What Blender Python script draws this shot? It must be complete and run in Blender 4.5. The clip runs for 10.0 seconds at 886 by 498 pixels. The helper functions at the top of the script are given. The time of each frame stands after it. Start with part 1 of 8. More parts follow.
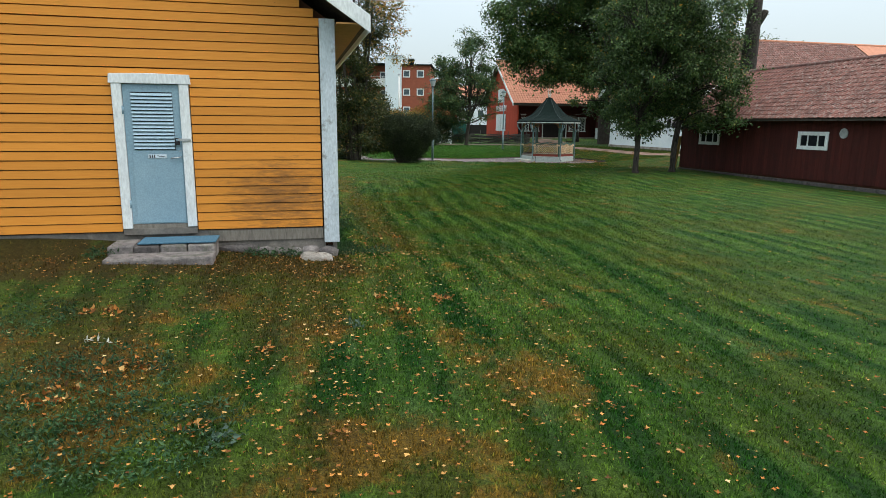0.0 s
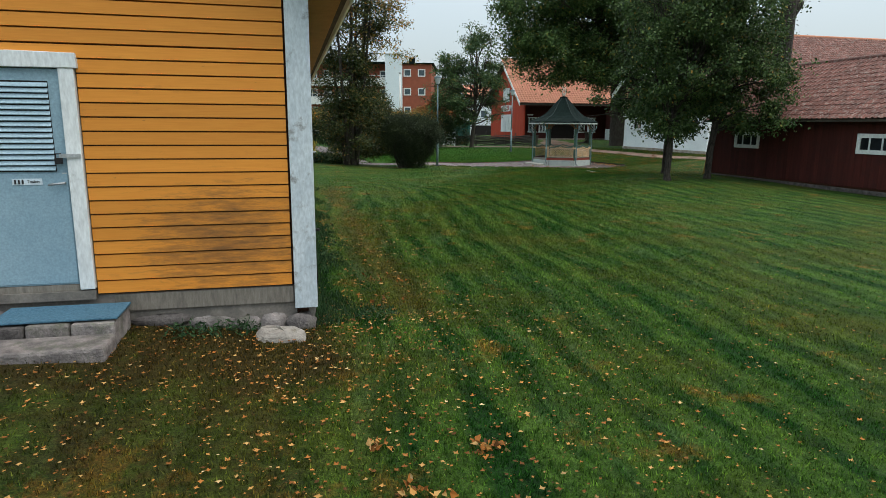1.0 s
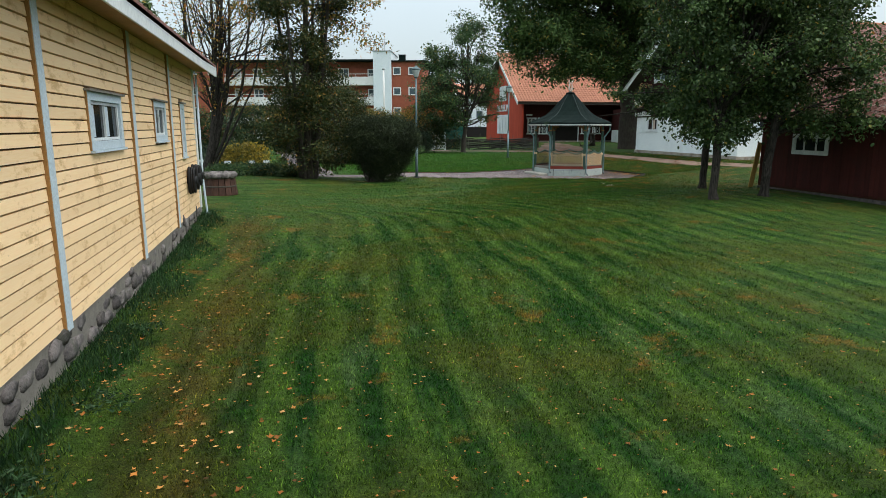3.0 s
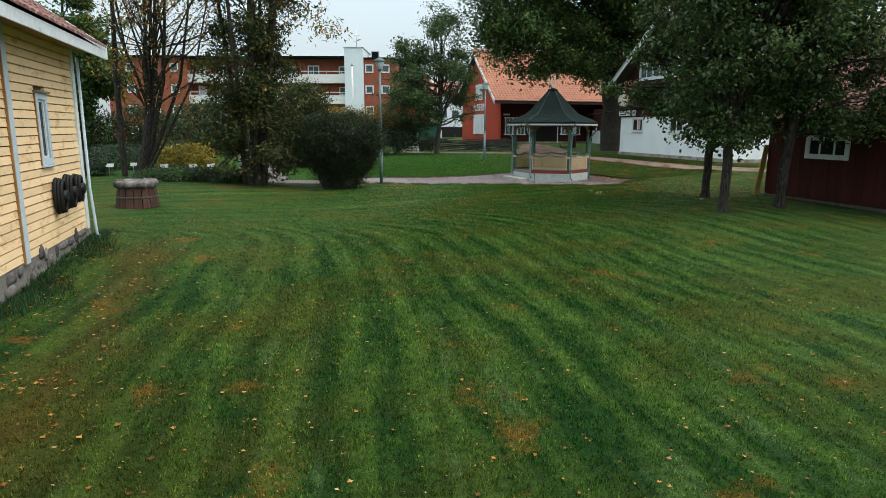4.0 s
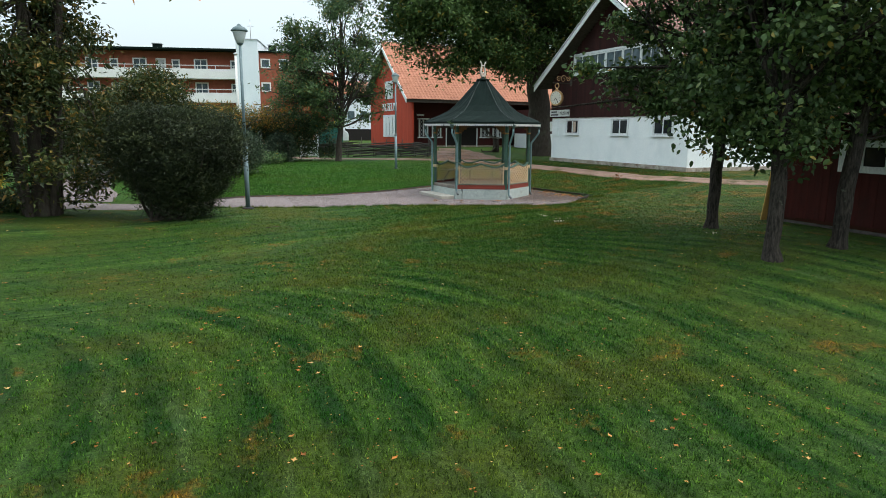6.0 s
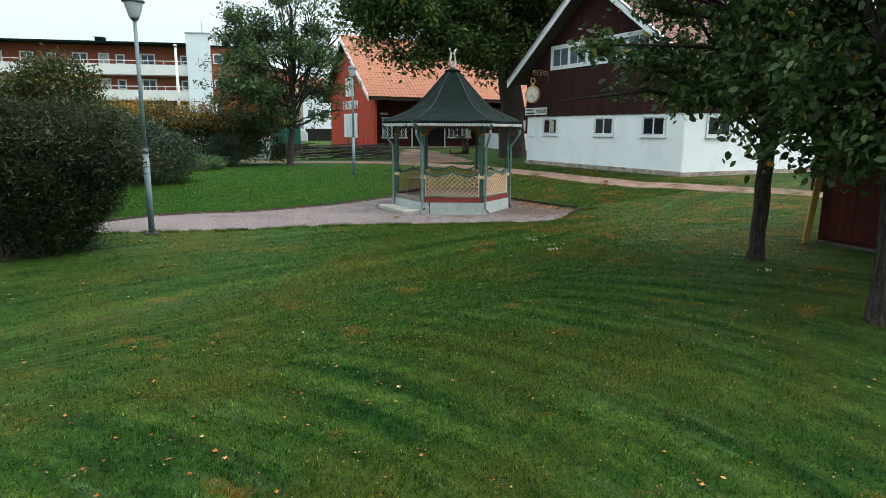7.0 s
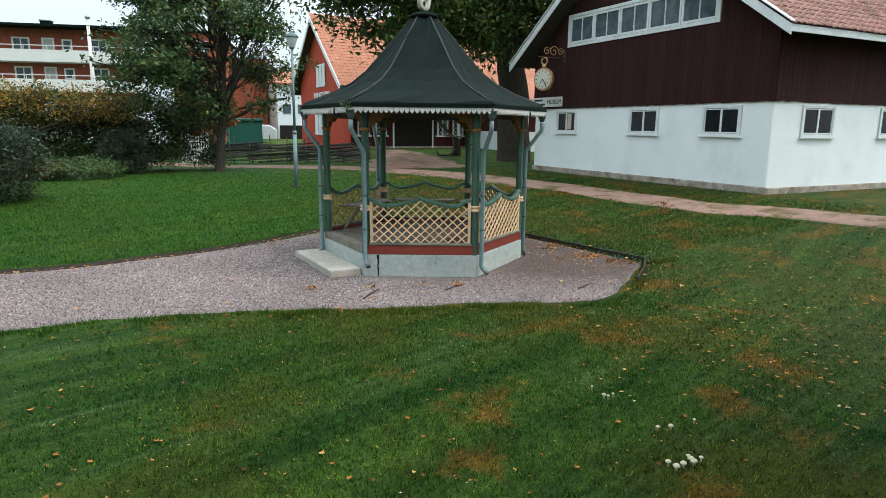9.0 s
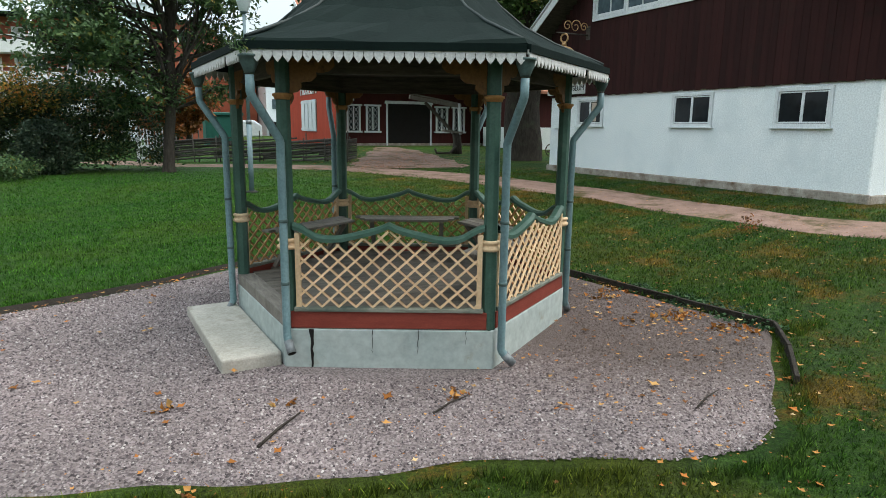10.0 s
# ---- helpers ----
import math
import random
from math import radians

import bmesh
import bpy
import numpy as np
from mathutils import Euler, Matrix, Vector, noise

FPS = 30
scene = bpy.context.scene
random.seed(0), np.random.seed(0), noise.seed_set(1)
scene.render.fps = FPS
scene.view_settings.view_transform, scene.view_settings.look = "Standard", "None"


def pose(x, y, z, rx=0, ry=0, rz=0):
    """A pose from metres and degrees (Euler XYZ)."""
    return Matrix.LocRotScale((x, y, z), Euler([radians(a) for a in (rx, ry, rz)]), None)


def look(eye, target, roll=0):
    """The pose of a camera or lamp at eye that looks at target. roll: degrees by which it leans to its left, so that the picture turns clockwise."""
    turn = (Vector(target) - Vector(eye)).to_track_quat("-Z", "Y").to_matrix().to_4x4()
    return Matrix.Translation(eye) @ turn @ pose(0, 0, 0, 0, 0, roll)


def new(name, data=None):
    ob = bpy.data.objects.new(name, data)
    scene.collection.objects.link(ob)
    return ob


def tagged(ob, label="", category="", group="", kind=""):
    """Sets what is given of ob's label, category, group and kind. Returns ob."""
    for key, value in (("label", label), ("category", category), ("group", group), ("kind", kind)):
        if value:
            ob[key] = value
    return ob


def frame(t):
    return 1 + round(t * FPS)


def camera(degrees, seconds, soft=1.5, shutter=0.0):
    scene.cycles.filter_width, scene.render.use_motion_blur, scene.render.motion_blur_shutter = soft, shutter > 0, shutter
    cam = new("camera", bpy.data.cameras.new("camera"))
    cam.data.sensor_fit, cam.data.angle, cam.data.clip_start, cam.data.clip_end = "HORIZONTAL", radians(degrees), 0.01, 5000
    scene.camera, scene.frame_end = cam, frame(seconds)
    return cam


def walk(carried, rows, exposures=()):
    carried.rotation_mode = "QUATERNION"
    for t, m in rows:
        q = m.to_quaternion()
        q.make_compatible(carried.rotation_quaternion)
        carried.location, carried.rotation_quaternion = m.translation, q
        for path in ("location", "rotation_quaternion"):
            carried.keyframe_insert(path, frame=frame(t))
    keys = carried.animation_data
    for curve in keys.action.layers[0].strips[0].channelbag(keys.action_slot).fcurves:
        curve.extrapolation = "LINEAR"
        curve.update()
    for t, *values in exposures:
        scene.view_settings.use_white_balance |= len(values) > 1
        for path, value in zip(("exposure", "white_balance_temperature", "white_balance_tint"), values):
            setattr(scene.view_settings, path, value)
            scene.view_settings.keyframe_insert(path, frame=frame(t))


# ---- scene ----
# ---- camera and its walk ----
cam = camera(70.0, 10.0, soft=0.6)
PATH = [
    (0.0, (-3.079, -1.734, 2.24), (-2.623, 0.175, 1.855), 0.5),
    (0.5, (-2.902, -0.128, 2.251), (-2.448, 1.781, 1.868), 0.5),
    (1.0, (-2.61, 1.58, 2.293), (-2.155, 3.489, 1.909), 0.4),
    (1.5, (-2.125, 3.2, 2.343), (-1.676, 5.111, 1.959), 0.2),
    (2.0, (-1.552, 4.695, 2.341), (-1.102, 6.606, 1.96), 0.1),
    (2.5, (-0.942, 6.245, 2.36), (-0.49, 8.156, 1.98), 0.0),
    (4.0, (0.742, 10.76, 2.333), (1.269, 12.652, 1.953), 0.2),
    (4.5, (1.26, 12.41, 2.305), (1.858, 14.281, 1.929), 0.2),
    (5.0, (1.835, 14.11, 2.293), (2.495, 15.96, 1.916), 0.2),
    (5.5, (2.451, 15.785, 2.265), (3.174, 17.612, 1.894), 0.3),
    (6.0, (3.113, 17.453, 2.265), (3.895, 19.256, 1.895), 0.4),
    (7.5, (5.645, 22.512, 2.335), (6.535, 24.264, 1.964), 0.3),
    (8.0, (6.67, 24.27, 2.296), (7.56, 26.023, 1.928), 0.4),
    (8.5, (7.675, 26.012, 2.216), (8.567, 27.763, 1.84), 0.5),
    (9.0, (8.75, 27.84, 2.195), (9.638, 29.593, 1.819), 0.6),
    (9.5, (9.802, 29.742, 2.137), (10.695, 31.491, 1.76), 0.7),
    (10.0, (10.806, 31.688, 1.946), (11.692, 33.441, 1.568), 0.7),
]
walk(cam, [(t, look(eye, target, roll)) for t, eye, target, roll in PATH],
     exposures=[(0.0, 0.48), (0.5, 0.30), (1.2, 0.26), (2.5, 0.36), (4.5, 0.50), (6.0, 0.66), (7.5, 0.79), (10.0, 0.72)])

# ---- overcast daylight ----
world = bpy.data.worlds.new("overcast_sky")
scene.world = world
world.use_nodes = True
wn, wl = world.node_tree.nodes, world.node_tree.links
wn.clear()
sky = wn.new("ShaderNodeTexSky")
sky.sky_type, sky.sun_disc = "NISHITA", False
sky.sun_elevation, sky.sun_rotation = radians(63), radians(127)
sky.air_density, sky.dust_density = 1.0, 4.0
sky_bg = wn.new("ShaderNodeBackground")
sky_bg.inputs["Strength"].default_value = 0.05
cloud_tc = wn.new("ShaderNodeTexCoord")
cloud_noise = wn.new("ShaderNodeTexNoise")
cloud_noise.inputs["Scale"].default_value = 2.2
cloud_noise.inputs["Detail"].default_value = 5
cloud_ramp = wn.new("ShaderNodeValToRGB")
cloud_ramp.color_ramp.elements[0].color = (0.74, 0.86, 0.89, 1)
cloud_ramp.color_ramp.elements[0].position = 0.3
cloud_ramp.color_ramp.elements[1].color = (0.82, 0.92, 0.94, 1)
cloud_ramp.color_ramp.elements[1].position = 0.7
# an overcast dome: the zenith is about three times as bright as the horizon
cloud_sep = wn.new("ShaderNodeSeparateXYZ")
cloud_rise = wn.new("ShaderNodeMapRange")
for k, v in enumerate((0.0, 1.0, 0.40, 1.50)):
    cloud_rise.inputs[k + 1].default_value = v
cloud_bg = wn.new("ShaderNodeBackground")
sky_sum = wn.new("ShaderNodeAddShader")
sky_out = wn.new("ShaderNodeOutputWorld")
wl.new(sky.outputs[0], sky_bg.inputs["Color"])
wl.new(cloud_tc.outputs["Generated"], cloud_noise.inputs["Vector"])
wl.new(cloud_tc.outputs["Generated"], cloud_sep.inputs[0])
wl.new(cloud_sep.outputs["Z"], cloud_rise.inputs[0])
wl.new(cloud_rise.outputs[0], cloud_bg.inputs["Strength"])
wl.new(cloud_noise.outputs["Fac"], cloud_ramp.inputs["Fac"])
wl.new(cloud_ramp.outputs["Color"], cloud_bg.inputs["Color"])
wl.new(sky_bg.outputs[0], sky_sum.inputs[0])
wl.new(cloud_bg.outputs[0], sky_sum.inputs[1])
wl.new(sky_sum.outputs[0], sky_out.inputs["Surface"])

sun = new("sun", bpy.data.lights.new("sun", "SUN"))
sun.data.energy, sun.data.angle, sun.data.color = 1.4, radians(40), (1.0, 0.96, 0.9)
sun.matrix_world = look((12, -9, 30), (0, 0, 0))
# ---- materials ----
def nodes_of(name, rough=0.8, metal=0.0, spec=0.3):
    m = bpy.data.materials.new(name)
    m.use_nodes = True
    nt = m.node_tree
    b = nt.nodes["Principled BSDF"]
    b.inputs["Roughness"].default_value = rough
    b.inputs["Metallic"].default_value = metal
    b.inputs["Specular IOR Level"].default_value = spec
    return m, nt.nodes, nt.links, b


def ramp_of(nodes, stops):
    r = nodes.new("ShaderNodeValToRGB")
    els = r.color_ramp.elements
    while len(els) < len(stops):
        els.new(0.5)
    for e, (p, c) in zip(els, stops):
        e.position, e.color = p, (*c, 1)
    return r


def noise_of(nodes, links, scale, detail=4, rough=0.6, vec=None, stretch=None):
    n = nodes.new("ShaderNodeTexNoise")
    n.inputs["Scale"].default_value, n.inputs["Detail"].default_value, n.inputs["Roughness"].default_value = scale, detail, rough
    if vec is None:
        vec = nodes.new("ShaderNodeTexCoord").outputs["Object"]
    if stretch:
        mp = nodes.new("ShaderNodeMapping")
        mp.inputs["Scale"].default_value = stretch
        links.new(vec, mp.inputs["Vector"])
        vec = mp.outputs["Vector"]
    links.new(vec, n.inputs["Vector"])
    return n.outputs["Fac"]


def mix_of(nodes, links, fac, a, b, mode="MIX"):
    x = nodes.new("ShaderNodeMix")
    x.data_type, x.blend_type = "RGBA", mode
    for sock, v in ((x.inputs[0], fac), (x.inputs[6], a), (x.inputs[7], b)):
        if isinstance(v, (int, float)):
            sock.default_value = v
        elif isinstance(v, tuple):
            sock.default_value = (*v, 1)
        else:
            links.new(v, sock)
    return x.outputs[2]


def bump_of(nodes, links, b, height, strength=0.3, dist=0.01):
    k = nodes.new("ShaderNodeBump")
    k.inputs["Strength"].default_value, k.inputs["Distance"].default_value = strength, dist
    links.new(height, k.inputs["Height"])
    links.new(k.outputs["Normal"], b.inputs["Normal"])


def surface(name, c1, c2, rough=0.8, scale=6.0, fine=60.0, spread=(0.3, 0.7), stain=None, stain_at=(0.55, 0.75), stain_scale=1.5,
            stretch=None, bump=0.25, dist=0.006, metal=0.0, spec=0.3, per_piece=0.0, islands=0.0):
    """Two-scale mottled surface; stain: a third colour in patches; per_piece: spread of brightness from piece to piece."""
    m, nodes, links, b = nodes_of(name, rough, metal, spec)
    vec = nodes.new("ShaderNodeTexCoord").outputs["Object"]
    f1 = noise_of(nodes, links, scale, 5, 0.65, vec, stretch)
    col = ramp_of(nodes, [(spread[0], c1), (spread[1], c2)])
    links.new(f1, col.inputs["Fac"])
    out = col.outputs["Color"]
    f2 = noise_of(nodes, links, fine, 3, 0.6, vec, stretch)
    g = ramp_of(nodes, [(0.25, (0.78, 0.78, 0.78)), (0.75, (1.12, 1.12, 1.12))])
    links.new(f2, g.inputs["Fac"])
    out = mix_of(nodes, links, 1.0, out, g.outputs["Color"], "MULTIPLY")
    if stain:
        f3 = noise_of(nodes, links, stain_scale, 6, 0.7, vec)
        s = ramp_of(nodes, [(stain_at[0], (0, 0, 0)), (stain_at[1], (1, 1, 1))])
        links.new(f3, s.inputs["Fac"])
        out = mix_of(nodes, links, s.outputs["Color"], out, stain)
    if per_piece:
        info = nodes.new("ShaderNodeObjectInfo")
        p = ramp_of(nodes, [(0.0, (1 - per_piece,) * 3), (1.0, (1 + per_piece,) * 3)])
        links.new(info.outputs["Random"], p.inputs["Fac"])
        out = mix_of(nodes, links, 1.0, out, p.outputs["Color"], "MULTIPLY")
    if islands:
        isle = nodes.new("ShaderNodeNewGeometry")
        q = ramp_of(nodes, [(0.0, (1 - islands,) * 3), (1.0, (1 + islands,) * 3)])
        links.new(isle.outputs["Random Per Island"], q.inputs["Fac"])
        out = mix_of(nodes, links, 1.0, out, q.outputs["Color"], "MULTIPLY")
    links.new(out, b.inputs["Base Color"])
    bump_of(nodes, links, b, f2, bump, dist)
    return m


def leaf_mat(name, stops, rough=0.5, spec=0.25, through_light=0.32):
    """Leaves: each takes its own colour along the stops."""
    m, nodes, links, b = nodes_of(name, rough, 0.0, spec)
    geo = nodes.new("ShaderNodeNewGeometry")
    r = ramp_of(nodes, stops)
    links.new(geo.outputs["Random Per Island"], r.inputs["Fac"])
    big = noise_of(nodes, links, 1.0, 4)
    g = ramp_of(nodes, [(0.32, (0.55, 0.58, 0.6)), (0.68, (1.5, 1.45, 1.3))])
    links.new(big, g.inputs["Fac"])
    col = mix_of(nodes, links, 1.0, r.outputs["Color"], g.outputs["Color"], "MULTIPLY")
    links.new(col, b.inputs["Base Color"])
    tr = nodes.new("ShaderNodeBsdfTranslucent")
    links.new(col, tr.inputs["Color"])
    mx = nodes.new("ShaderNodeMixShader")
    mx.inputs[0].default_value = through_light
    links.new(b.outputs[0], mx.inputs[1])
    links.new(tr.outputs[0], mx.inputs[2])
    links.new(mx.outputs[0], nodes["Material Output"].inputs["Surface"])
    return m


def glass_mat(name, tint=(0.010, 0.012, 0.014), rough=0.05):
    m, nodes, links, b = nodes_of(name, rough, 0.0, 0.2)
    f = noise_of(nodes, links, 3.0, 2)
    r = ramp_of(nodes, [(0.3, tint), (0.8, tuple(2.2 * c for c in tint))])
    links.new(f, r.inputs["Fac"])
    links.new(r.outputs["Color"], b.inputs["Base Color"])
    return m


def plain(name, c, rough=0.6, metal=0.0, var=0.15):
    return surface(name, tuple(v * (1 - var) for v in c), tuple(v * (1 + var) for v in c), rough, 5.0, 80.0, metal=metal, bump=0.12)


def siding_mat(name, c1, c2, stain, stain_at, dark=(0.05, 0.03, 0.02), mould=None):
    """Painted horizontal boards, streaked along the grain, with worn and mouldy patches."""
    m, nodes, links, b = nodes_of(name, 0.62, 0.0, 0.25)
    vec = nodes.new("ShaderNodeTexCoord").outputs["Object"]
    grain = noise_of(nodes, links, 3.0, 6, 0.7, vec, (1.0, 1.0, 22.0))
    col = ramp_of(nodes, [(0.25, c1), (0.75, c2)])
    links.new(grain, col.inputs["Fac"])
    info = nodes.new("ShaderNodeObjectInfo")
    p = ramp_of(nodes, [(0.0, (0.9,) * 3), (1.0, (1.08,) * 3)])
    links.new(info.outputs["Random"], p.inputs["Fac"])
    out = mix_of(nodes, links, 1.0, col.outputs["Color"], p.outputs["Color"], "MULTIPLY")
    f3 = noise_of(nodes, links, 1.9, 7, 0.75, vec, (1.0, 1.0, 2.2))
    s = ramp_of(nodes, [(stain_at[0], (0, 0, 0)), (stain_at[1], (0.75, 0.75, 0.75))])
    links.new(f3, s.inputs["Fac"])
    out = mix_of(nodes, links, s.outputs["Color"], out, stain)
    knots = noise_of(nodes, links, 14.0, 3, 0.5, vec, (1.0, 1.0, 3.0))
    k = ramp_of(nodes, [(0.74, (0, 0, 0)), (0.8, (0.6, 0.6, 0.6))])
    links.new(knots, k.inputs["Fac"])
    out = mix_of(nodes, links, k.outputs["Color"], out, dark)
    if mould:
        # one old mould stain on the boards: centre and half sizes
        pos = nodes.new("ShaderNodeNewGeometry").outputs["Position"]
        mp = nodes.new("ShaderNodeMapping")
        mp.inputs["Location"].default_value = tuple(-c / h for c, h in zip(*mould))
        mp.inputs["Scale"].default_value = tuple(1 / h for h in mould[1])
        links.new(pos, mp.inputs["Vector"])
        sp = nodes.new("ShaderNodeTexGradient")
        sp.gradient_type = "SPHERICAL"
        links.new(mp.outputs[0], sp.inputs[0])
        sp_n = noise_of(nodes, links, 4.0, 9, 0.8, pos, (0.9, 1.0, 6.0))
        mm = nodes.new("ShaderNodeMath")
        mm.operation = "MULTIPLY_ADD"
        mm.inputs[1].default_value = 1.5
        links.new(sp_n, mm.inputs[0])
        sp_k = nodes.new("ShaderNodeMath")
        sp_k.operation = "MULTIPLY_ADD"
        sp_k.inputs[1].default_value, sp_k.inputs[2].default_value = 0.62, -0.75
        links.new(sp.outputs["Fac"], sp_k.inputs[0])
        links.new(sp_k.outputs[0], mm.inputs[2])
        mr = ramp_of(nodes, [(0.20, (0, 0, 0)), (0.38, (0.42, 0.42, 0.42)), (0.62, (0.82, 0.82, 0.82))])
        links.new(mm.outputs[0], mr.inputs["Fac"])
        out = mix_of(nodes, links, mr.outputs["Color"], out, (0.09, 0.05, 0.025))
    links.new(out, b.inputs["Base Color"])
    bump_of(nodes, links, b, grain, 0.2, 0.004)
    return m


M_ORANGE = siding_mat("orange_boards", (0.55, 0.20, 0.025), (0.66, 0.27, 0.04), (0.30, 0.12, 0.03), (0.6, 0.75), mould=((-3.25, 8.15, 1.15), (1.35, 1.0, 0.95)))
M_TAN = siding_mat("faded_yellow_boards", (0.92, 0.62, 0.33), (0.97, 0.73, 0.45), (0.58, 0.33, 0.12), (0.53, 0.64))
M_JOINTBROWN = plain("brown_board_joint", (0.14, 0.07, 0.03), 0.9)
M_JOINT = plain("dark_joint", (0.05, 0.018, 0.008), 0.9)
M_DARK = plain("near_black_unlit_wood_and_gaps", (0.012, 0.010, 0.009), 0.9)
M_WHITE = surface("weathered_white_paint", (0.62, 0.66, 0.68), (0.76, 0.79, 0.79), 0.55, 3.0, 40.0, stain=(0.34, 0.35, 0.34), stain_at=(0.6, 0.8), stain_scale=5.0, stretch=(1, 1, 0.3))
M_TRIMBLUE = surface("pale_grey_blue_paint", (0.5, 0.6, 0.68), (0.62, 0.71, 0.77), 0.5, 3.0, 40.0, stain=(0.36, 0.4, 0.42), stain_at=(0.62, 0.8), stain_scale=6.0)
M_CORNER = surface("chipped_grey_white_paint", (0.42, 0.49, 0.54), (0.6, 0.66, 0.70), 0.6, 5.0, 40.0, stain=(0.24, 0.25, 0.25), stain_at=(0.56, 0.66), stain_scale=4.0, stretch=(1, 1, 0.4))
M_DOOR = surface("blue_grey_door_paint", (0.21, 0.33, 0.41), (0.26, 0.385, 0.46), 0.5, 2.0, 50.0, stain=(0.17, 0.25, 0.3), stain_at=(0.6, 0.85), stain_scale=3.0)
M_LOUVRE = surface("pale_blue_grey_louvre_paint", (0.30, 0.43, 0.51), (0.36, 0.49, 0.57), 0.5, 2.0, 50.0)
M_CONC = surface("old_concrete", (0.12, 0.11, 0.10), (0.23, 0.205, 0.18), 0.9, 4.0, 45.0, stain=(0.09, 0.085, 0.075), stain_at=(0.5, 0.75), stain_scale=2.5, bump=0.5)
M_STONE = surface("field_stone", (0.075, 0.068, 0.068), (0.25, 0.222, 0.21), 0.9, 7.0, 45.0, stain=(0.085, 0.09, 0.065), stain_at=(0.52, 0.68), stain_scale=4.0, bump=0.9, dist=0.02, per_piece=0.5)
M_MORTAR = surface("grey_mortar", (0.16, 0.15, 0.13), (0.24, 0.22, 0.19), 0.95, 8.0, 60.0, bump=0.5)
M_MAT = surface("blue_doormat", (0.035, 0.10, 0.16), (0.09, 0.2, 0.28), 0.95, 40.0, 160.0, bump=0.8, dist=0.01)
M_STEEL = surface("galvanised_steel", (0.35, 0.37, 0.39), (0.55, 0.57, 0.58), 0.45, 6.0, 60.0, metal=0.7)
M_BLACK = plain("black_plastic", (0.012, 0.012, 0.013), 0.6)
M_DARKWOOD = surface("weathered_dark_wood", (0.035, 0.03, 0.025), (0.10, 0.085, 0.07), 0.85, 4.0, 40.0, stretch=(1, 1, 8))
M_GREYWOOD = surface("grey_weathered_wood", (0.14, 0.125, 0.105), (0.26, 0.235, 0.2), 0.85, 5.0, 50.0, stretch=(6, 1, 1), stain=(0.08, 0.08, 0.065), stain_at=(0.55, 0.75), per_piece=0.15)
M_GLASS = glass_mat("window_glass")
M_GLASSBLUE = glass_mat("sky_reflecting_glass", (0.05, 0.07, 0.08), 0.04)
M_CURTAIN = plain("pale_curtain", (0.5, 0.42, 0.34), 0.9)
M_TILE = surface("weathered_roof_tile", (0.10, 0.038, 0.03), (0.22, 0.09, 0.07), 0.85, 3.0, 50.0, stain=(0.25, 0.195, 0.17), stain_at=(0.50, 0.62), stain_scale=11.0, bump=0.5, per_piece=0.2, islands=0.25)
M_TILENEW = surface("orange_roof_tile", (0.36, 0.15, 0.09), (0.48, 0.21, 0.13), 0.8, 2.0, 40.0, stain=(0.34, 0.15, 0.1), stain_at=(0.55, 0.8), bump=0.4, per_piece=0.12)
M_FALU = surface("dark_red_boards", (0.042, 0.0075, 0.0056), (0.068, 0.013, 0.0092), 0.9, 2.0, 50.0, stretch=(4, 4, 0.5), stain=(0.035, 0.010, 0.008), stain_at=(0.5, 0.75), per_piece=0.22)
M_BARNDARK = surface("tarred_brown_boards", (0.022, 0.0055, 0.005), (0.037, 0.0095, 0.0085), 0.9, 2.0, 50.0, stretch=(4, 4, 0.4), stain=(0.02, 0.009, 0.007), stain_at=(0.55, 0.75), per_piece=0.25)
M_REDHOUSE = surface("bright_red_boards", (0.36, 0.045, 0.022), (0.45, 0.065, 0.032), 0.85, 2.0, 50.0, stretch=(4, 4, 0.5), per_piece=0.1)
M_ZINC = surface("dull_zinc", (0.13, 0.15, 0.155), (0.24, 0.26, 0.27), 0.5, 6.0, 60.0, metal=0.3)
M_SILL = surface("worn_grey_green_sill", (0.13, 0.15, 0.12), (0.27, 0.27, 0.22), 0.8, 7.0, 50.0, stretch=(1, 1, 4), stain=(0.06, 0.085, 0.07), stain_at=(0.5, 0.7))
M_DARKRED = surface("dark_and_shaded_red_boards", (0.043, 0.008, 0.007), (0.066, 0.012, 0.010), 0.85, 2.0, 50.0, stretch=(4, 4, 0.5), per_piece=0.1)
M_LIME = surface("white_limewash", (0.79, 0.85, 0.86), (0.86, 0.9, 0.9), 0.9, 1.6, 30.0, stain=(0.66, 0.72, 0.73), stain_at=(0.5, 0.8), stain_scale=0.9, bump=0.5, dist=0.01)
M_PLINTH = surface("crumbling_plinth", (0.22, 0.18, 0.145), (0.48, 0.44, 0.38), 0.95, 3.5, 30.0, stain=(0.13, 0.085, 0.055), stain_at=(0.5, 0.7), bump=0.6, dist=0.02)
M_BRICK = surface("red_brick", (0.25, 0.07, 0.04), (0.34, 0.105, 0.06), 0.9, 1.2, 30.0)
M_RENDERWHITE = surface("white_render", (0.66, 0.73, 0.77), (0.74, 0.8, 0.83), 0.8, 1.0, 20.0)
M_BALCONY = surface("white_balcony_front", (0.66, 0.66, 0.64), (0.76, 0.76, 0.74), 0.7, 0.8, 20.0)
M_ROOFDARK = surface("dark_roof_felt", (0.003, 0.0085, 0.0075), (0.006, 0.014, 0.012), 0.85, 2.0, 40.0, stain=(0.014, 0.024, 0.022), stain_at=(0.6, 0.85), stain_scale=2.5, bump=0.5, spec=0.1)
